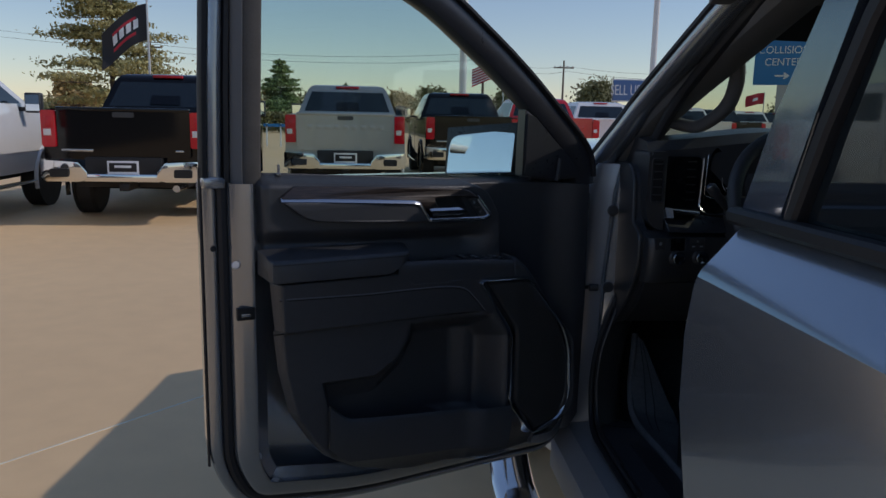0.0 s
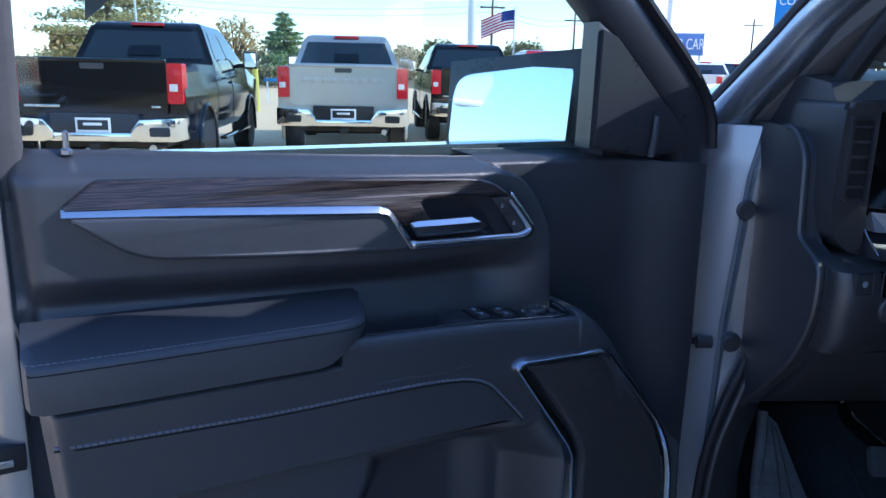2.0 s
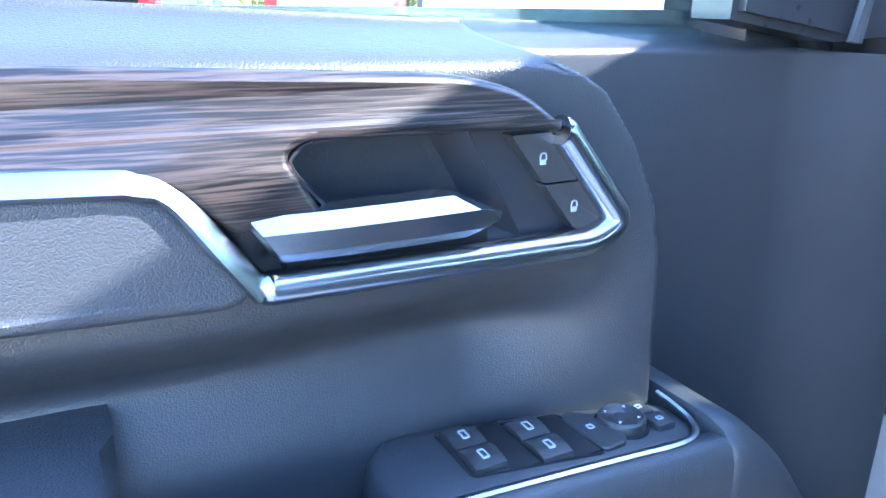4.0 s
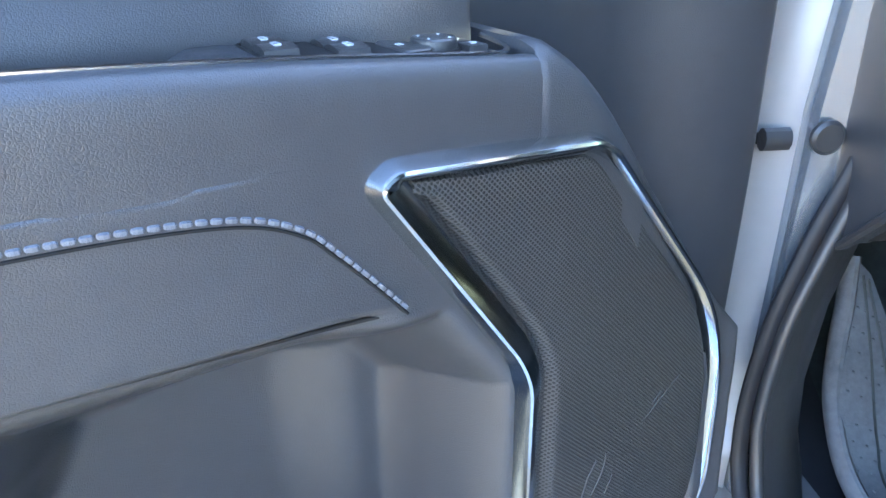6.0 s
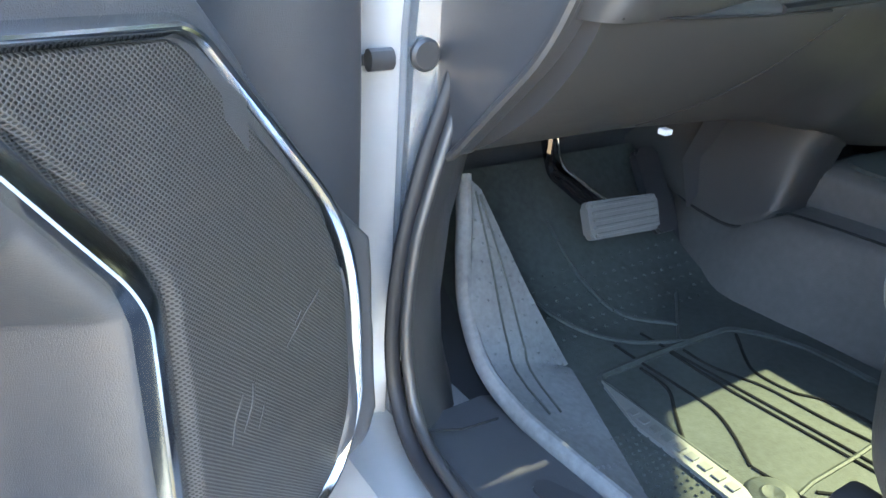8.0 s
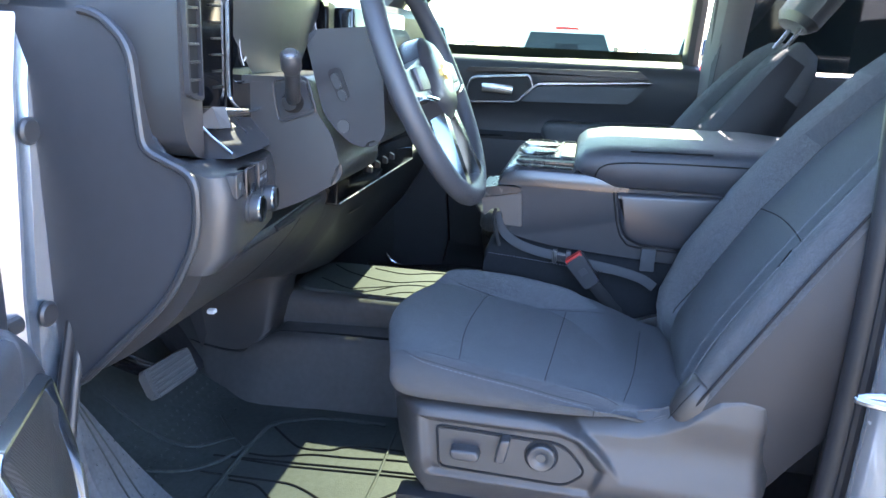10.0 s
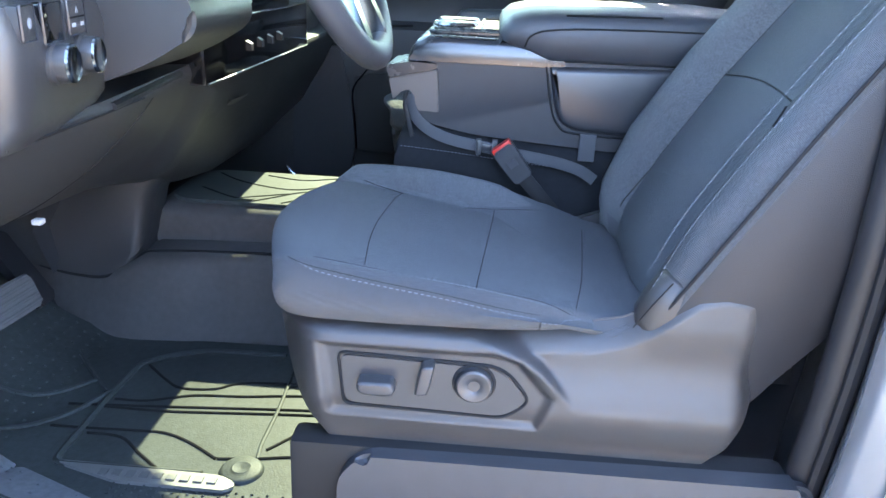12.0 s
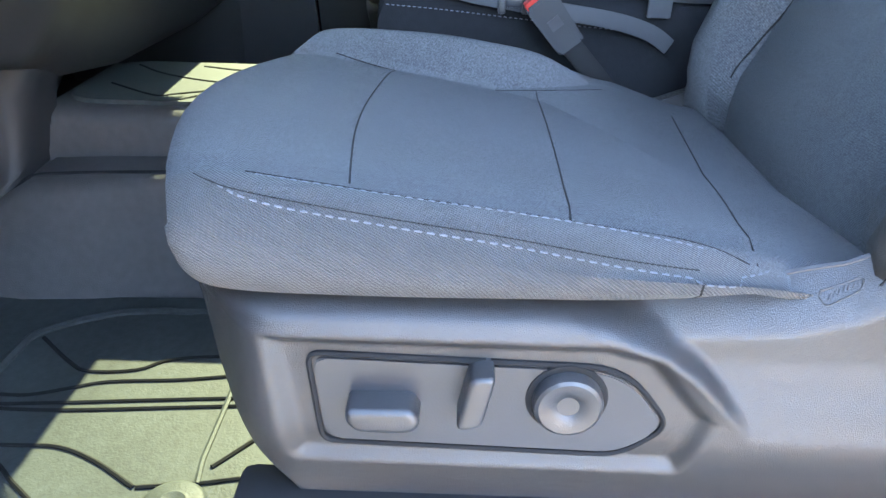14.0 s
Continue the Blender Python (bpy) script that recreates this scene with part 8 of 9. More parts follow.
def parked_truck(label, paint, at, chrome=True, embossed=True):
    t = thing("parked_truck", label, "truck", at, "trucks parked in a row")
    W = 0.99
    # cargo box
    bed = loft([[(-W + i, y, 0.62), (-W, y, 0.72), (-W, y, 1.10), (-W + 0.02, y, 1.20), (-W + 0.03, y, 1.43), (-W + 0.10, y, 1.45), (-W + 0.12, y, 1.30), (W - 0.12, y, 1.30), (W - 0.10, y, 1.45), (W - 0.03, y, 1.43), (W - 0.02, y, 1.20), (W, y, 1.10), (W, y, 0.72), (W - i, y, 0.62)] for y, i in ((0.06, 0.03), (0.10, 0.02), (2.02, 0.02))])
    part("cargo_bed", bed, paint, t, angle=40)
    part("tailgate", prism(rounded([(-0.80, 0.86), (0.80, 0.86), (0.80, 1.45), (-0.80, 1.45)], 0.02), "y", -0.005, 0.07, 0.012, 3), paint, t)
    part("tailgate_ledge", box(-0.80, 0.80, -0.03, 0.05, 1.43, 1.475, 0.012), paint, t)
    part("tailgate_handle", prism(rounded([(-0.13, 1.355), (0.13, 1.355), (0.13, 1.42), (-0.13, 1.42)], 0.02), "y", -0.02, 0.02, 0.006), SMOOTH, t, "black tailgate handle")
    if embossed:
        for k in range(9):
            part("raised_bar", box(-0.62 + 0.145 * k, -0.53 + 0.145 * k, -0.010, 0.0, 1.20, 1.275, 0.006), paint, t)
    else:
        part("name_bar", box(-0.76, -0.38, -0.010, 0.0, 0.925, 0.955, 0.003), CHROME, t, "small chrome name bar")
        part("trim_bar", box(0.62, 0.72, -0.010, 0.0, 0.93, 0.955, 0.003), CHROME, t)
    for s in (-1, 1):
        lx = s * 0.895
        lamp = part("tail_lamp", prism(rounded([(lx - 0.085, 0.98), (lx + 0.085, 0.98), (lx + 0.085, 1.43), (lx - 0.085, 1.43)], 0.02), "y", -0.03, 0.20, 0.015, 3), LENS, t, "red tail lamp")
        part("lamp_segment", box(lx - 0.06, lx + 0.03, -0.034, -0.025, 1.12, 1.20, 0.004), LENSW, lamp)
        part("lamp_segment", box(lx - 0.03, lx + 0.06, -0.034, -0.025, 1.22, 1.36, 0.004), LENS, lamp)
        b = part("bumper_end", loft([[(s * x, y0, z0_), (s * x, y0 - 0.02, z0_ + 0.04), (s * x, y0, z1), (s * x, 0.12, z1), (s * x, 0.12, z0_)] for x, y0, z0_, z1 in ((0.42, -0.16, 0.58, 0.68), (0.52, -0.17, 0.56, 0.80), (0.90, -0.15, 0.56, 0.82), (1.0, -0.06, 0.58, 0.82))]), BRIGHT if chrome else paint, t, "chrome rear bumper end", angle=50)
        part("corner_step", prism(rounded([(s * 0.74 - 0.11, 0.62), (s * 0.74 + 0.11, 0.62), (s * 0.74 + 0.11, 0.72), (s * 0.74 - 0.11, 0.72)], 0.02), "y", -0.20, -0.15, 0.005), DARK, b)
    part("bumper_middle", box(-0.46, 0.46, -0.17, 0.10, 0.56, 0.66, 0.02), BRIGHT if chrome else paint, t, "chrome bumper middle")
    part("bumper_recess", box(-0.46, 0.46, -0.10, 0.06, 0.64, 0.86, 0.01), DARK, t)
    pl = part("licence_plate", box(-0.19, 0.19, -0.125, -0.11, 0.66, 0.82, 0.006), SIGN_WHITE, t, "dealer plate in pale frame")
    part("plate_field", box(-0.165, 0.165, -0.130, -0.124, 0.685, 0.795, 0.002), DARK, pl)
    part("plate_bar", box(-0.10, 0.10, -0.134, -0.129, 0.735, 0.765, 0.001), SIGN_WHITE, pl)
    part("tow_hitch", box(-0.06, 0.06, -0.12, 0.4, 0.44, 0.54, 0.01), DARK, t)
    part("exhaust", lathe([(0.035, 0), (0.045, 0), (0.045, 0.5), (0.035, 0.5)], "y", 16), CHROME, t, at=pose(0.62, -0.05, 0.47))
    part("axle", sweep([(-0.8, 1.25, 0.42), (0.8, 1.25, 0.42)], 0.16, n=10), DARK, t)
    part("underbody", box(-0.7, 0.7, 0.3, 5.2, 0.45, 0.7, 0.02), DARK, t)
    # cab
    GH = [(1.38, 0.94, 2.06, 4.75), (1.46, 0.93, 2.07, 4.60), (1.90, 0.76, 2.30, 3.85), (1.98, 0.70, 2.42, 3.72), (2.01, 0.60, 2.60, 3.55)]
    part("cab", loft([[(-x, a, z), (x, a, z), (x, b, z), (-x, b, z)] for z, x, a, b in GH]), paint, t, angle=30)
    part("cab_lower", loft([[(-W + i, y, 0.55), (-W, y, 0.70), (-W, y, 1.10), (-W + 0.03, y, 1.25), (-W + 0.05, y, 1.40), (W - 0.05, y, 1.40), (W - 0.03, y, 1.25), (W, y, 1.10), (W, y, 0.70), (W - i, y, 0.55)] for y, i in ((2.05, 0.04), (4.8, 0.04))]), paint, t, angle=40)
    part("bonnet", loft([[(-W + 0.02, y, 0.6), (-W + 0.02, y, 1.2), (-W + 0.15, y, z), (0, y, z + 0.06), (W - 0.15, y, z), (W - 0.02, y, 1.2), (W - 0.02, y, 0.6)] for y, z in ((4.75, 1.40), (5.4, 1.40), (5.85, 1.30), (5.95, 1.1))]), paint, t, angle=40)
    (zA, xA, rA, fA), (zB, xB, rB, fB) = GH[1], GH[2]
    lerp = lambda k: (zA + (zB - zA) * k, xA + (xB - xA) * k, rA + (rB - rA) * k, fA + (fB - fA) * k)
    z1, x1, r1, f1 = lerp(0.10)
    z2, x2, r2, f2 = lerp(0.93)
    part("rear_window", quad_on((-x1 + 0.10, r1, z1), (x1 - 0.10, r1, z1), (x2 - 0.09, r2, z2), (-x2 + 0.09, r2, z2), 0.006), GLASS_DK, t, "dark tinted rear window")
    part("window_slider", quad_on((-0.22, r1, z1 + 0.03), (0.22, r1, z1 + 0.03), (0.20, r2, z2 - 0.05), (-0.20, r2, z2 - 0.05), 0.010), SCREEN, t)
    part("brake_light", box(-0.22, 0.22, rB + 0.02, rB + 0.10, 1.945, 1.985, 0.006), LENS, t, "high red brake light")
    part("windscreen", quad_on((x1 - 0.08, f1, z1), (-x1 + 0.08, f1, z1), (-x2 + 0.08, f2, z2), (x2 - 0.08, f2, z2), 0.006), GLASS_DK, t)
    for s in (-1, 1):
        for ya, yb, yc, yd in ((2.30, 3.18, 3.10, 2.48), (3.26, 4.30, 3.70, 3.18)):
            q = [(s * x1, ya, z1), (s * x1, yb, z1), (s * x2, yc, z2), (s * x2, yd, z2)]
            part("side_window", quad_on(*(q if s > 0 else q[::-1]), 0.005), GLASS_DK, t)
        part("door_line", sweep([(s * (W + 0.001), 3.22, 0.62), (s * (W + 0.001), 3.22, 1.12), (s * (W - 0.04), 3.22, 1.38)], 0.008, n=5), SEAM, t)
        part("door_handle", box(s * W - 0.015, s * W + 0.015, 3.05, 3.20, 1.16, 1.19, 0.006), paint, t)
        m_ = part("mirror", box(s * 1.13 - 0.11, s * 1.13 + 0.11, 4.16, 4.28, 1.38, 1.66, 0.03, 3), SMOOTH, t, "tall black tow mirror")
        part("mirror_arm", box(min(s * 0.90, s * 1.06), max(s * 0.90, s * 1.06), 4.19, 4.25, 1.40, 1.46, 0.01), DARK, m_)
        part("mirror_pane", box(s * 1.13 - 0.09, s * 1.13 + 0.09, 4.155, 4.158, 1.41, 1.63, 0), MIRROR, m_)
        for y in (1.25, 4.95):
            wheel(t, s * 0.85, y, 0.41, 0.27, side=-s)
            arch = [(s * (W + 0.004), y + 0.50 * math.cos(a), 0.42 + 0.50 * math.sin(a)) for a in np.linspace(-0.25, math.pi + 0.25, 20)]
            part("wheel_arch", sweep(arch, 0.05, 0.06, n=8, up=(1, 0, 0)), paint, t)
            # dark disc painted as the shade inside the arch
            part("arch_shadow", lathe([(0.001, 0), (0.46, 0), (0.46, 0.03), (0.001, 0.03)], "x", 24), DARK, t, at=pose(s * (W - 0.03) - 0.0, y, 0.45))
        part("side_step", sweep([(s * 1.02, 2.1, 0.42), (s * 1.02, 4.3, 0.42)], 0.12, 0.05, n=8), BRIGHT if chrome else DARK, t)
    return t


YAW = 2.2
black_truck = parked_truck("black heavy duty crew cab pickup parked tail out", BLACKP, pose(-3.39, 10.27, 0, 0, 0, YAW), embossed=False)
silver_truck = parked_truck("silver crew cab pickup with chrome bumper parked tail out", SILVERP, pose(-0.79, 13.15, 0, 0, 0, YAW))
black_b = tagged(copy_thing(black_truck, pose(1.68, 16.2, 0, 0, 0, YAW)), "black crew cab pickup parked beside the silver truck")
red_truck = parked_truck("bright red crew cab pickup in the parked row", REDP, pose(4.25, 19.3, 0, 0, 0, YAW))
white_truck = parked_truck("white crew cab pickup parked beside the black truck", WHITEP, pose(-6.0, 7.3, 0, 0, 0, YAW))
for x, y, src, lab in ((6.85, 22.4, white_truck, "white pickup parked beyond the red truck"), (9.5, 25.5, silver_truck, "silver pickup far along the parked row"), (12.2, 28.6, white_truck, "white pickup far along the parked row"), (15.0, 31.8, black_truck, "black pickup far along the parked row"), (18.0, 35.0, white_truck, "white pickup near the end of the row"), (21.1, 38.2, black_truck, "black pickup near the end of the row"), (24.3, 41.4, white_truck, "white pickup at the end of the row"), (29.5, 45.5, silver_truck, "silver pickup at the end of the row")):
    tagged(copy_thing(src, pose(x, y, 0, 0, 0, YAW)), lab)
for x, y, lab in ((12.3, 2.15, "white pickup parked across the passenger window"), (13.3, -0.75, "white pickup in the next parked row"), (12.0, 5.15, "white pickup parked beside another white truck")):
    tagged(copy_thing(white_truck, pose(x, y, drop(x, y) + 0.01, 0, 0, -84)), lab)


def post(name, label, x, y, h, r=0.06, mat=GALV, base=0.0):
    p = thing(name, label, name.split("_")[-1], pose(x, y, base))
    part("shaft", lathe([(r, 0), (r * 0.9, h * 0.5), (r * 0.7, h)], "z", 14), mat, p)
    return p


lp = post("light_pole", "tall white tapered light pole", 2.97, 32, 14, 0.16, POLEW)
part("base_plate", lathe([(0.3, 0), (0.3, 0.5), (0.22, 0.55)], "z", 16), M("pole_footing", (0.4, 0.39, 0.36), 0.9, var=0.1), lp)
lp2 = post("light_pole", "tall pale light pole behind the sign", 13.75, 40, 15, 0.17, POLEW)
for x, y, h in ((34.4, 60, 6.1), (42.4, 70, 6.0)):
    p = post("street_lamp", "slim grey street lamp with a short arm", x, y, h, 0.10)
    part("arm", sweep([(0, 0, h), (1.6, 0, h + 0.15)], 0.10, n=8), GALV, p)
    part("lamp_head", box(1.0, 1.9, -0.15, 0.15, h + 0.06, h + 0.2, 0.03), GALV, p)

# readable signs
s1 = thing("banner_sign", "blue banner sign with white words on a pale frame", "sign", pose(15.4, 45, 3.18, 0, 0, -8))
part("board", box(-2.15, 2.15, -0.05, 0.05, -0.58, 0.60, 0.02), SIGN_NAVY, s1)
part("frame", sweep([(-2.2, 0, -0.62), (2.2, 0, -0.62), (2.2, 0, 0.64), (-2.2, 0, 0.64)], 0.08, n=6, closed=True, up=(0, 1, 0)), SIGN_WHITE, s1)
words("lettering", "SELL US YOUR CAR!", 0.72, SIGN_WHITE, s1, Matrix.Translation((0, -0.07, 0)) @ pose(0, 0, 0, 90, 0, 0) @ Matrix.Diagonal((0.72, 1.2, 1, 1)), 0.01)
for x in (-2.0, 2.0):
    part("leg", box(x - 0.06, x + 0.06, 0.05, 0.15, -3.18, 0.5, 0.01), GALV, s1)
s2 = thing("road_sign", "blue sign with white words and arrow on grey posts", "sign", pose(26.1, 50, 5.55, 0, 0, -25))
part("board", box(-1.78, 1.78, -0.08, 0.08, -1.58, 1.55, 0.04), SIGN_BLUE, s2)
words("lettering", "COLLISION", 0.68, SIGN_WHITE, s2, Matrix.Translation((0, -0.10, 0.68)) @ pose(0, 0, 0, 90, 0, 0) @ Matrix.Diagonal((0.92, 1, 1, 1)), 0.01)
words("lettering", "CENTER", 0.68, SIGN_WHITE, s2, Matrix.Translation((0, -0.10, -0.10)) @ pose(0, 0, 0, 90, 0, 0) @ Matrix.Diagonal((0.92, 1, 1, 1)), 0.01)
part("arrow", prism([(-0.45, -0.93), (0.15, -0.93), (0.05, -0.78), (0.18, -0.78), (0.45, -0.98), (0.18, -1.18), (0.05, -1.18), (0.15, -1.03), (-0.45, -1.03)], "y", -0.11, -0.09, 0), SIGN_WHITE, s2)
part("pylon", box(-0.25, 0.75, -0.04, 0.3, -5.55, -1.5, 0.03), M("pylon_grey", (0.5, 0.5, 0.5), 0.6, var=0.05), s2)
s3 = thing("dealer_sign", "blue pylon sign with a gold emblem over a dark band", "sign", pose(33.0, 50, 3.3, 0, 0, -32))
part("board", box(-2.1, 2.1, -0.1, 0.1, -0.45, 1.35, 0.04), SIGN_BLUE, s3)
part("lower_band", box(-2.1, 2.1, -0.1, 0.1, -1.15, -0.47, 0.03), DARK, s3)
part("emblem", prism([(-0.95, 0.55), (-0.35, 0.55), (-0.35, 0.40), (0.35, 0.40), (0.35, 0.55), (0.95, 0.55), (0.95, 0.82), (0.35, 0.82), (0.35, 0.98), (-0.35, 0.98), (-0.35, 0.82), (-0.95, 0.82)], "y", -0.14, -0.1, 0.01), GOLD, s3)
part("name_bar", box(-1.3, 1.3, -0.13, -0.1, -0.15, 0.12, 0), SIGN_WHITE, s3)
part("name_bar", box(-0.95, 0.95, -0.13, -0.1, -0.92, -0.68, 0), SIGN_WHITE, s3)
for x in (-1.2, 1.2):
    part("leg", box(x - 0.12, x + 0.12, -0.06, 0.06, -3.3, -1.1, 0.01), DARK, s3)
s4 = thing("banner_sign", "small blue banner with white words far off", "sign", pose(36.05, 60, 2.24, 0, 0, -25))
part("board", box(-1.45, 1.45, -0.04, 0.04, -0.4, 0.42, 0.02), SIGN_NAVY, s4)
words("lettering", "WE BUY CARS!", 0.46, SIGN_WHITE, s4, Matrix.Translation((0, -0.06, 0)) @ pose(0, 0, 0, 90, 0, 0) @ Matrix.Diagonal((0.78, 1.2, 1, 1)), 0.008)
for x in (-1.3, 1.3):
    part("leg", box(x - 0.05, x + 0.05, 0.04, 0.12, -2.24, 0.4, 0.01), GALV, s4)


def flag_mesh(w, h, mats, rows, cols, colour, sag=0.45):
    """Waving cloth in panels: colour(i, j) gives the material's number."""
    v, f, mi = [], [], []
    for i in range(rows + 1):
        for j in range(cols + 1):
            x = -w * j / cols
            v.append((x, 0.06 * w * math.sin(j / cols * 7 + i * 0.25) * j / cols, -h * i / rows - sag * h * (j / cols) ** 1.3 + 0.04 * h * math.sin(j / cols * 5)))
    for i in range(rows):
        for j in range(cols):
            k = i * (cols + 1) + j
            f.append((k, k + 1, k + cols + 2, k + cols + 1))
            mi.append(colour(i, j))
    me = bpy.data.meshes.new("cloth")
    me.from_pydata(v, [], f)
    for m_ in mats:
        me.materials.append(m_)
    for p, k in zip(me.polygons, mi):
        p.material_index, p.use_smooth = k, True
    return me


fp = post("flag_pole", "thin flag pole with a striped national flag", 4.06, 28, 3.6, 0.03, GALV)
part("flag", flag_mesh(1.15, 0.62, [FLAG_RED, SIGN_WHITE, FLAG_BLUE], 13, 20, lambda i, j: 2 if i < 7 and j < 8 else i % 2, 0.55), None, fp, "red, white and blue striped flag", at=pose(0, 0, 3.5))
fq = post("flag_pole", "thin flag pole with a dark banner flag", -5.38, 18, 4.1, 0.03, GALV)
part("flag", flag_mesh(1.02, 0.78, [FLAG_DARK, FLAG_RED, SIGN_WHITE], 12, 20, lambda i, j: 2 if 4 <= i <= 6 and 3 <= j <= 15 and j % 3 else (1 if i in (3, 8) and 4 < j < 15 else 0), 0.85), None, fq, "charcoal flag with pale and red bars", at=pose(0, 0, 3.75))
fr_ = post("flag_pole", "short pole with a small red flag far off", 24.0, 48, 3.4, 0.04, GALV)
part("flag", flag_mesh(1.2, 0.7, [FLAG_RED, SIGN_WHITE], 8, 14, lambda i, j: 1 if 3 <= i <= 4 and 4 < j < 9 else 0, 0.3), None, fr_, at=pose(0, 0, 3.35))

for x, y, h in ((20.5, 90, 8.2), (9.1, 75, 8.2), (-24, 80, 8.5), (44, 95, 8.5)):
    u = post("utility_pole", "weathered timber utility pole with crossarm", x, y, h, 0.14, TIMBER)
    part("crossarm", box(-1.2, 1.2, -0.06, 0.06, h - 0.9, h - 0.75, 0), TIMBER, u)
    for k in (-1.05, -0.4, 0.4, 1.05):
        part("insulator", lathe([(0.05, 0), (0.06, 0.12), (0.02, 0.2)], "z", 8), SIGN_WHITE, u, at=pose(k, 0, h - 0.75))
wires = thing("overhead_wire", "thin dark overhead wires strung between poles", "wire")
for dz, dx in ((0, 0), (-0.6, 0.4)):
    for (ax, ay, az), (bx, by, bz) in (((-60, 70, 11.5), (-24, 80, 8.0)), ((-24, 80, 8.0), (9.1, 75, 7.6)), ((9.1, 75, 7.6), (20.5, 90, 7.6)), ((20.5, 90, 7.6), (44, 95, 8.0))):
        part("wire", sweep([(ax + (bx - ax) * k + dx, ay + (by - ay) * k, az + (bz - az) * k + dz - 3.0 * k * (1 - k)) for k in np.linspace(0, 1, 12)], 0.035, n=4), DARK, wires)


def leaves(pts, size, mat, seed):
    """Small leaf sprays: two crossed slips at each place."""
    rng = np.random.default_rng(seed)
    n = len(pts)
    pts = np.asarray(pts)
    a = rng.normal(size=(n, 3))
    a /= np.linalg.norm(a, axis=1, keepdims=True)
    b = np.cross(a, rng.normal(size=(n, 3)))
    b /= np.linalg.norm(b, axis=1, keepdims=True)
    s = size * rng.uniform(0.6, 1.4, (n, 1))
    v = np.stack([pts - a * s, pts + b * s * 0.45, pts + a * s, pts - b * s * 0.45], 1).reshape(-1, 3)
    me = bpy.data.meshes.new("leaves")
    me.from_pydata(v.tolist(), [], [(4 * i, 4 * i + 1, 4 * i + 2, 4 * i + 3) for i in range(n)])
    me.materials.append(mat)
    return me


def conifer(label, x, y, h, r, mat, seed, open_=0.5, n=5200, size=0.16):
    rng = np.random.default_rng(seed)
    t = thing("tree", label, "tree", pose(x, y, 0))
    part("trunk", sweep([(0, 0, 0), (0.05, 0, h * 0.4), (0, 0.05, h * 0.97)], 0.03 * h, n=8), BARK, t)
    tiers = int(h * 2.2)
    pts, limbs = [], []
    for k in range(tiers):
        f = k / tiers
        z = h * (0.10 + 0.88 * f)
        for _ in range(6):
            a, L = rng.uniform(0, 2 * math.pi), r * (1 - f) ** 0.8 * rng.uniform(0.5, 1.1)
            if rng.random() < open_ * 0.35:
                continue
            m = int(n / tiers / 6 * 1.25)
            q = rng.uniform(0.15, 1, m) ** 0.7
            w = 0.22 * L + 0.1
            px = np.cos(a) * L * q + rng.normal(0, w * 0.5, m) * (0.4 + q)
            py = np.sin(a) * L * q + rng.normal(0, w * 0.5, m) * (0.4 + q)
            pz = z + 0.16 * L * q - 0.10 * L * q * q + rng.normal(0, 0.04 + 0.022 * L, m)
            pts.append(np.stack([px, py, pz], 1))
            limbs.append(sweep([(0, 0, z), (math.cos(a) * L * 0.9, math.sin(a) * L * 0.9, z - 0.02 * L)], 0.05, n=4))
    tagged(part("limb", join(limbs), BARK, t), kind="stuff")
    part("crown", leaves(np.concatenate(pts), size, mat, seed + 1), None, t)
    return t


def broadleaf(label, x, y, h, r, mat, seed, n=4000, size=0.22, gaps=0.3):
    rng = np.random.default_rng(seed)
    t = thing("tree", label, "tree", pose(x, y, 0))
    part("trunk", sweep([(0, 0, 0), (0.1, 0, h * 0.35), (0, 0.1, h * 0.7)], 0.05 * h, n=8), BARK, t)
    limbs, pts = [], []
    for k in range(26):
        a, e = rng.uniform(0, 2 * math.pi), rng.uniform(0.2, 1.0)
        L = r * rng.uniform(0.6, 1.05)
        tip = np.array([math.cos(a) * L * (1.1 - e * 0.7), math.sin(a) * L * (1.1 - e * 0.7), h * (0.42 + 0.52 * e)])
        limbs.append(sweep([(0, 0, h * 0.35), tuple(tip * 0.6 + np.array([0, 0, h * 0.14])), tuple(tip)], 0.08, n=5))
        m = int(n / 26)
        pts.append(tip + rng.normal(0, r * 0.20, (m, 3)) * np.array([1, 1, 0.8]))
    tagged(part("limb", join(limbs), BARK, t), kind="stuff")
    part("crown", leaves(np.concatenate(pts), size, mat, seed + 1), None, t)
    return t


conifer("tall open pine with yellowing needles behind the trucks", -16.0, 46, 13.0, 4.5, NEEDLE, 3, 0.95, 34000, 0.125)
conifer("dense dark green cedar beyond the parked row", -9.8, 70, 6.4, 2.9, CEDAR, 5, 0.1, 16000, 0.15)
conifer("small pointed evergreen beyond the road", -4.6, 82, 4.9, 1.2, CEDAR, 8, 0.2, 1800, 0.18)
broadleaf("round autumn tree beside the sign", 22.1, 80, 5.4, 2.6, OLIVE, 11, 5000)
broadleaf("thin bare autumn tree with few leaves", -12.3, 62, 5.2, 2.0, AUTUMN, 13, 900, 0.16)
broadleaf("rusty autumn shrub tree behind the trucks", -20.5, 52, 3.6, 1.6, AUTUMN, 17, 2500, 0.18)
broadleaf("olive shrub tree behind the trucks", -17.6, 56, 3.2, 1.8, OLIVE, 19, 2600, 0.18)
broadleaf("small olive tree between the parked trucks", 4.6, 84, 4.2, 2.2, OLIVE, 23, 2600, 0.2)
broadleaf("small rusty tree between the parked trucks", 1.2, 88, 3.9, 2.0, AUTUMN, 29, 2200, 0.2)
broadleaf("broad tree beyond the red truck", 14.0, 85, 4.4, 2.6, OLIVE, 31, 3000, 0.2)
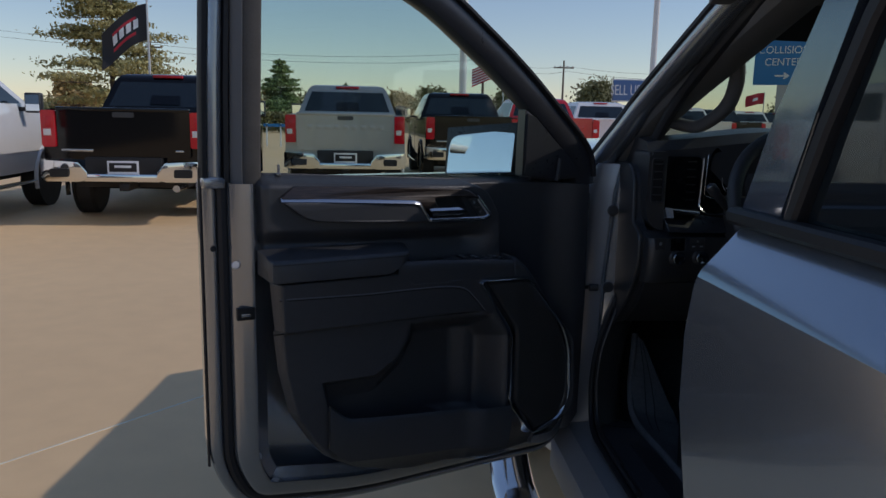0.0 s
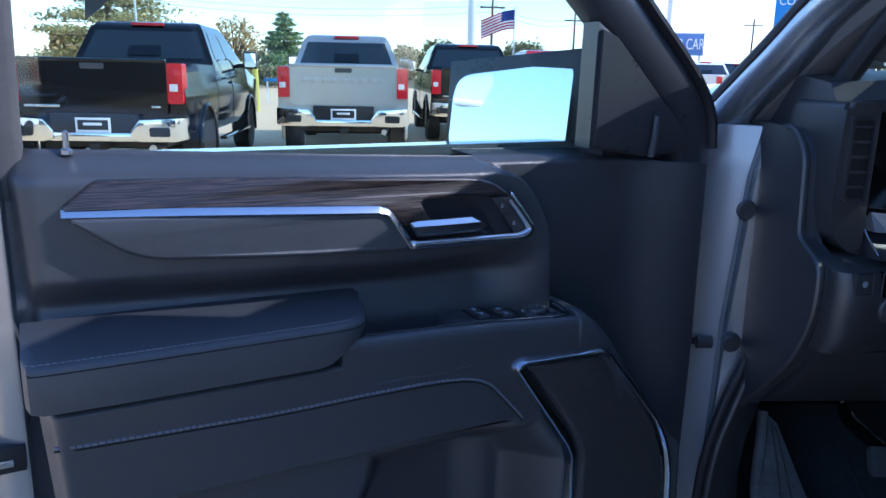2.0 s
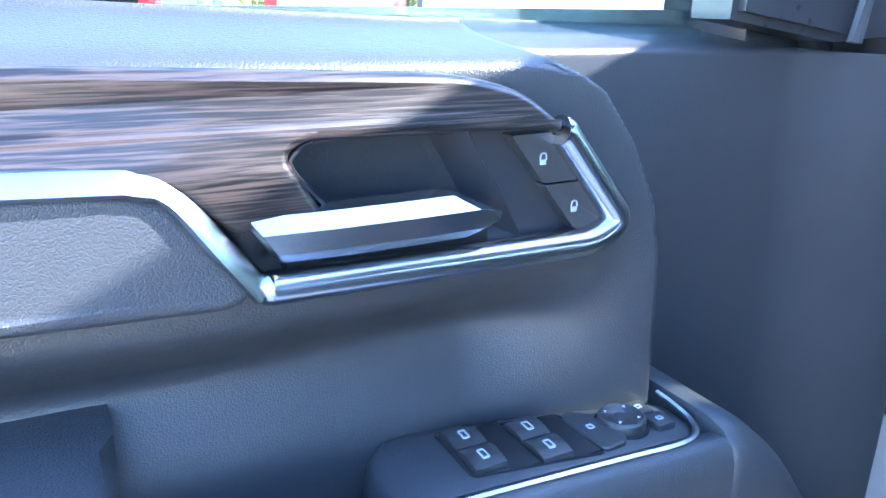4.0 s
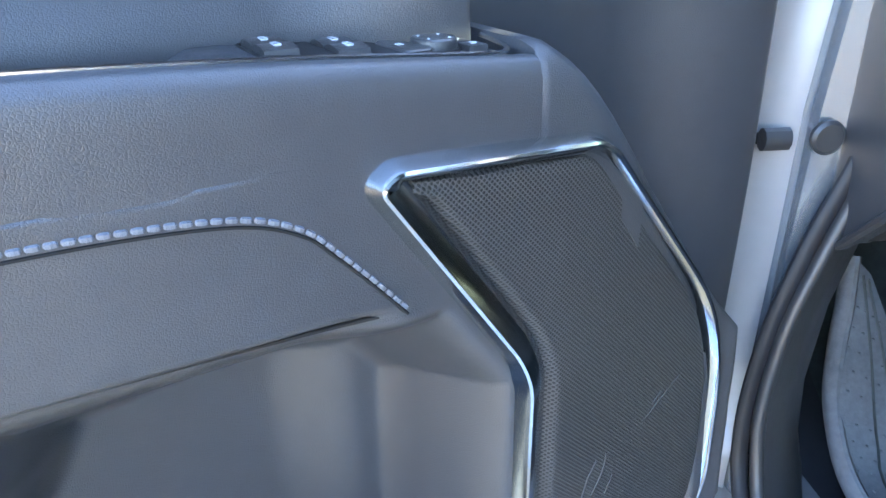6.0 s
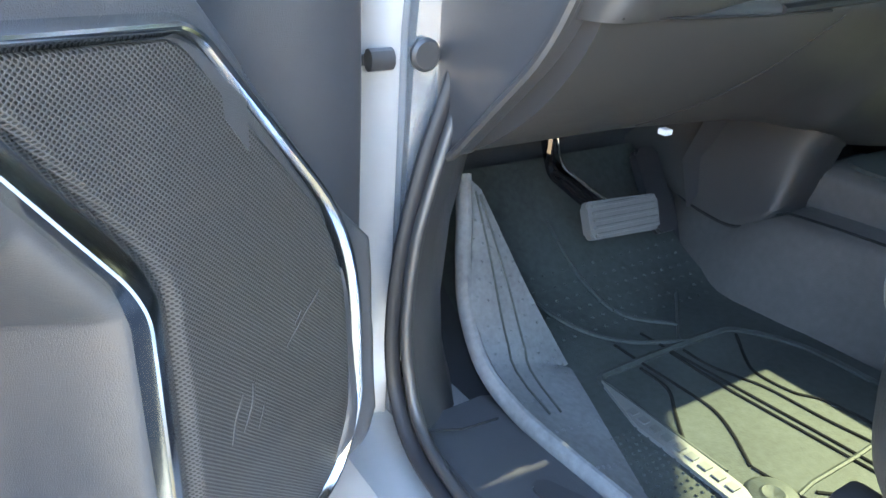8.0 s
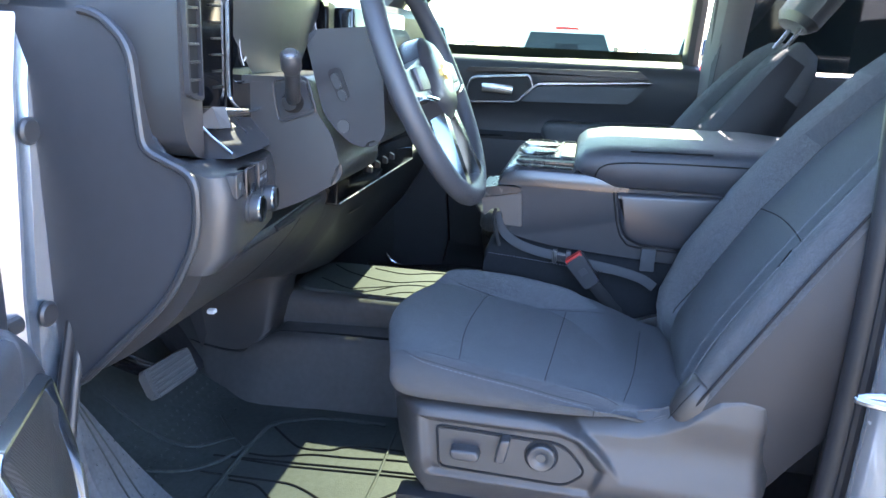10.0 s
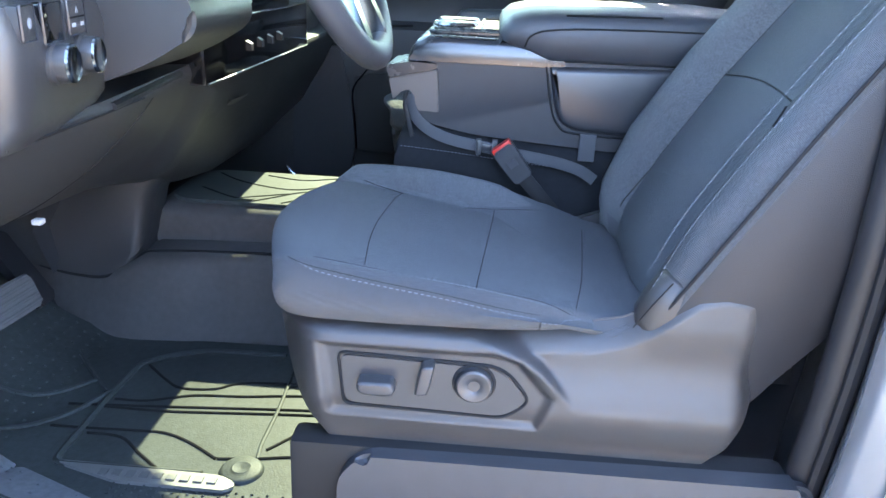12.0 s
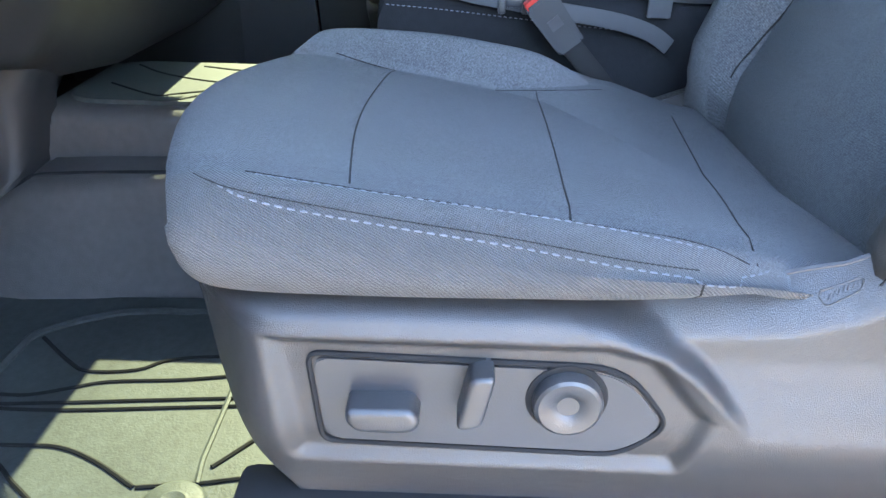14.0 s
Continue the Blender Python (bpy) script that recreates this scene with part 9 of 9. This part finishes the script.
broadleaf("green tree far beyond the signs", 52, 95, 4.5, 3.0, OLIVE, 37, 2600, 0.24)

# verge, hedges and far wood line
vb = bmesh.new()
for v in ((-250, 54), (250, 74), (250, 400), (-250, 400)):
    vb.verts.new((*v, 0.012))
vb.faces.new(vb.verts[:])
tagged(part("verge", vb, GRASS), "dry straw-coloured grass verge beyond the lot", "grass", kind="structure")
rng = np.random.default_rng(77)
hx = rng.uniform(-120, 130, 26000)
hh = 1.6 + 1.5 * np.abs(np.sin(hx * 0.13) * np.cos(hx * 0.057 + 1.3)) + 1.2 * np.abs(np.sin(hx * 0.031 + 2))
hp_ = np.stack([hx, 110 + rng.normal(0, 3, hx.size), hh * rng.uniform(0, 1, hx.size) ** 0.7], 1)
wood_line = part("far_wood", leaves(hp_, 0.45, OLIVE, 78), None)
tagged(wood_line, "low olive wood line along the horizon", "trees", kind="stuff")
hx = rng.uniform(-13, -6, 3500)
hedge = part("hedge", leaves(np.stack([hx, 58 + rng.normal(0, 0.4, hx.size), 1.5 * rng.uniform(0, 1, hx.size) ** 0.6], 1), 0.14, OLIVE, 80), None)
tagged(hedge, "low olive hedge beyond the parked row", "hedge", kind="stuff")
bol = post("yellow_bollard", "yellow painted steel bollard by the road", -4.6, 27, 1.9, 0.12, M("bollard_yellow", (0.55, 0.50, 0.08), 0.5, var=0.1))
rail = thing("rail_fence", "white and blue rail fence by the road", "fence")
for k in range(5):
    part("post", box(-5.4 + 0.6 * k, -5.34 + 0.6 * k, 34, 34.06, 0, 1.0, 0), SIGN_WHITE, rail)
part("rail", box(-5.5, -2.9, 34.0, 34.05, 0.85, 0.98, 0), SIGN_BLUE, rail)
joint = thing("paving_joint", "thin pale joint line across the concrete", "paving", kind="structure")
part("joint_line", sweep([(-9, -5.1, 0.001), (-1.24, 4.0, 0.001), (3.6, 9.7, 0.001)], 0.012, 0.006, n=4), M("joint_sealant", (0.92, 0.78, 0.62), 0.9, var=0.2), joint)

# plain wall added out of view, behind the camera's side, to block low sky light
sky_block = thing("sky_block_wall_west", "plain dark grey wall added out of view to block low sky light", "wall", kind="structure")
WALLM = M("dark_grey_wall_panel", (0.075, 0.078, 0.085), 0.75, var=0.12, vscale=0.6, bump=0.2, bscale=40)
part("wall_face", box(-9.6, -9.3, -24, 3.6, 0, 2.4, 0.02), WALLM, sky_block)
part("wall_cap", box(-9.66, -9.24, -24.05, 3.65, 2.4, 2.5, 0.02), GALV, sky_block)
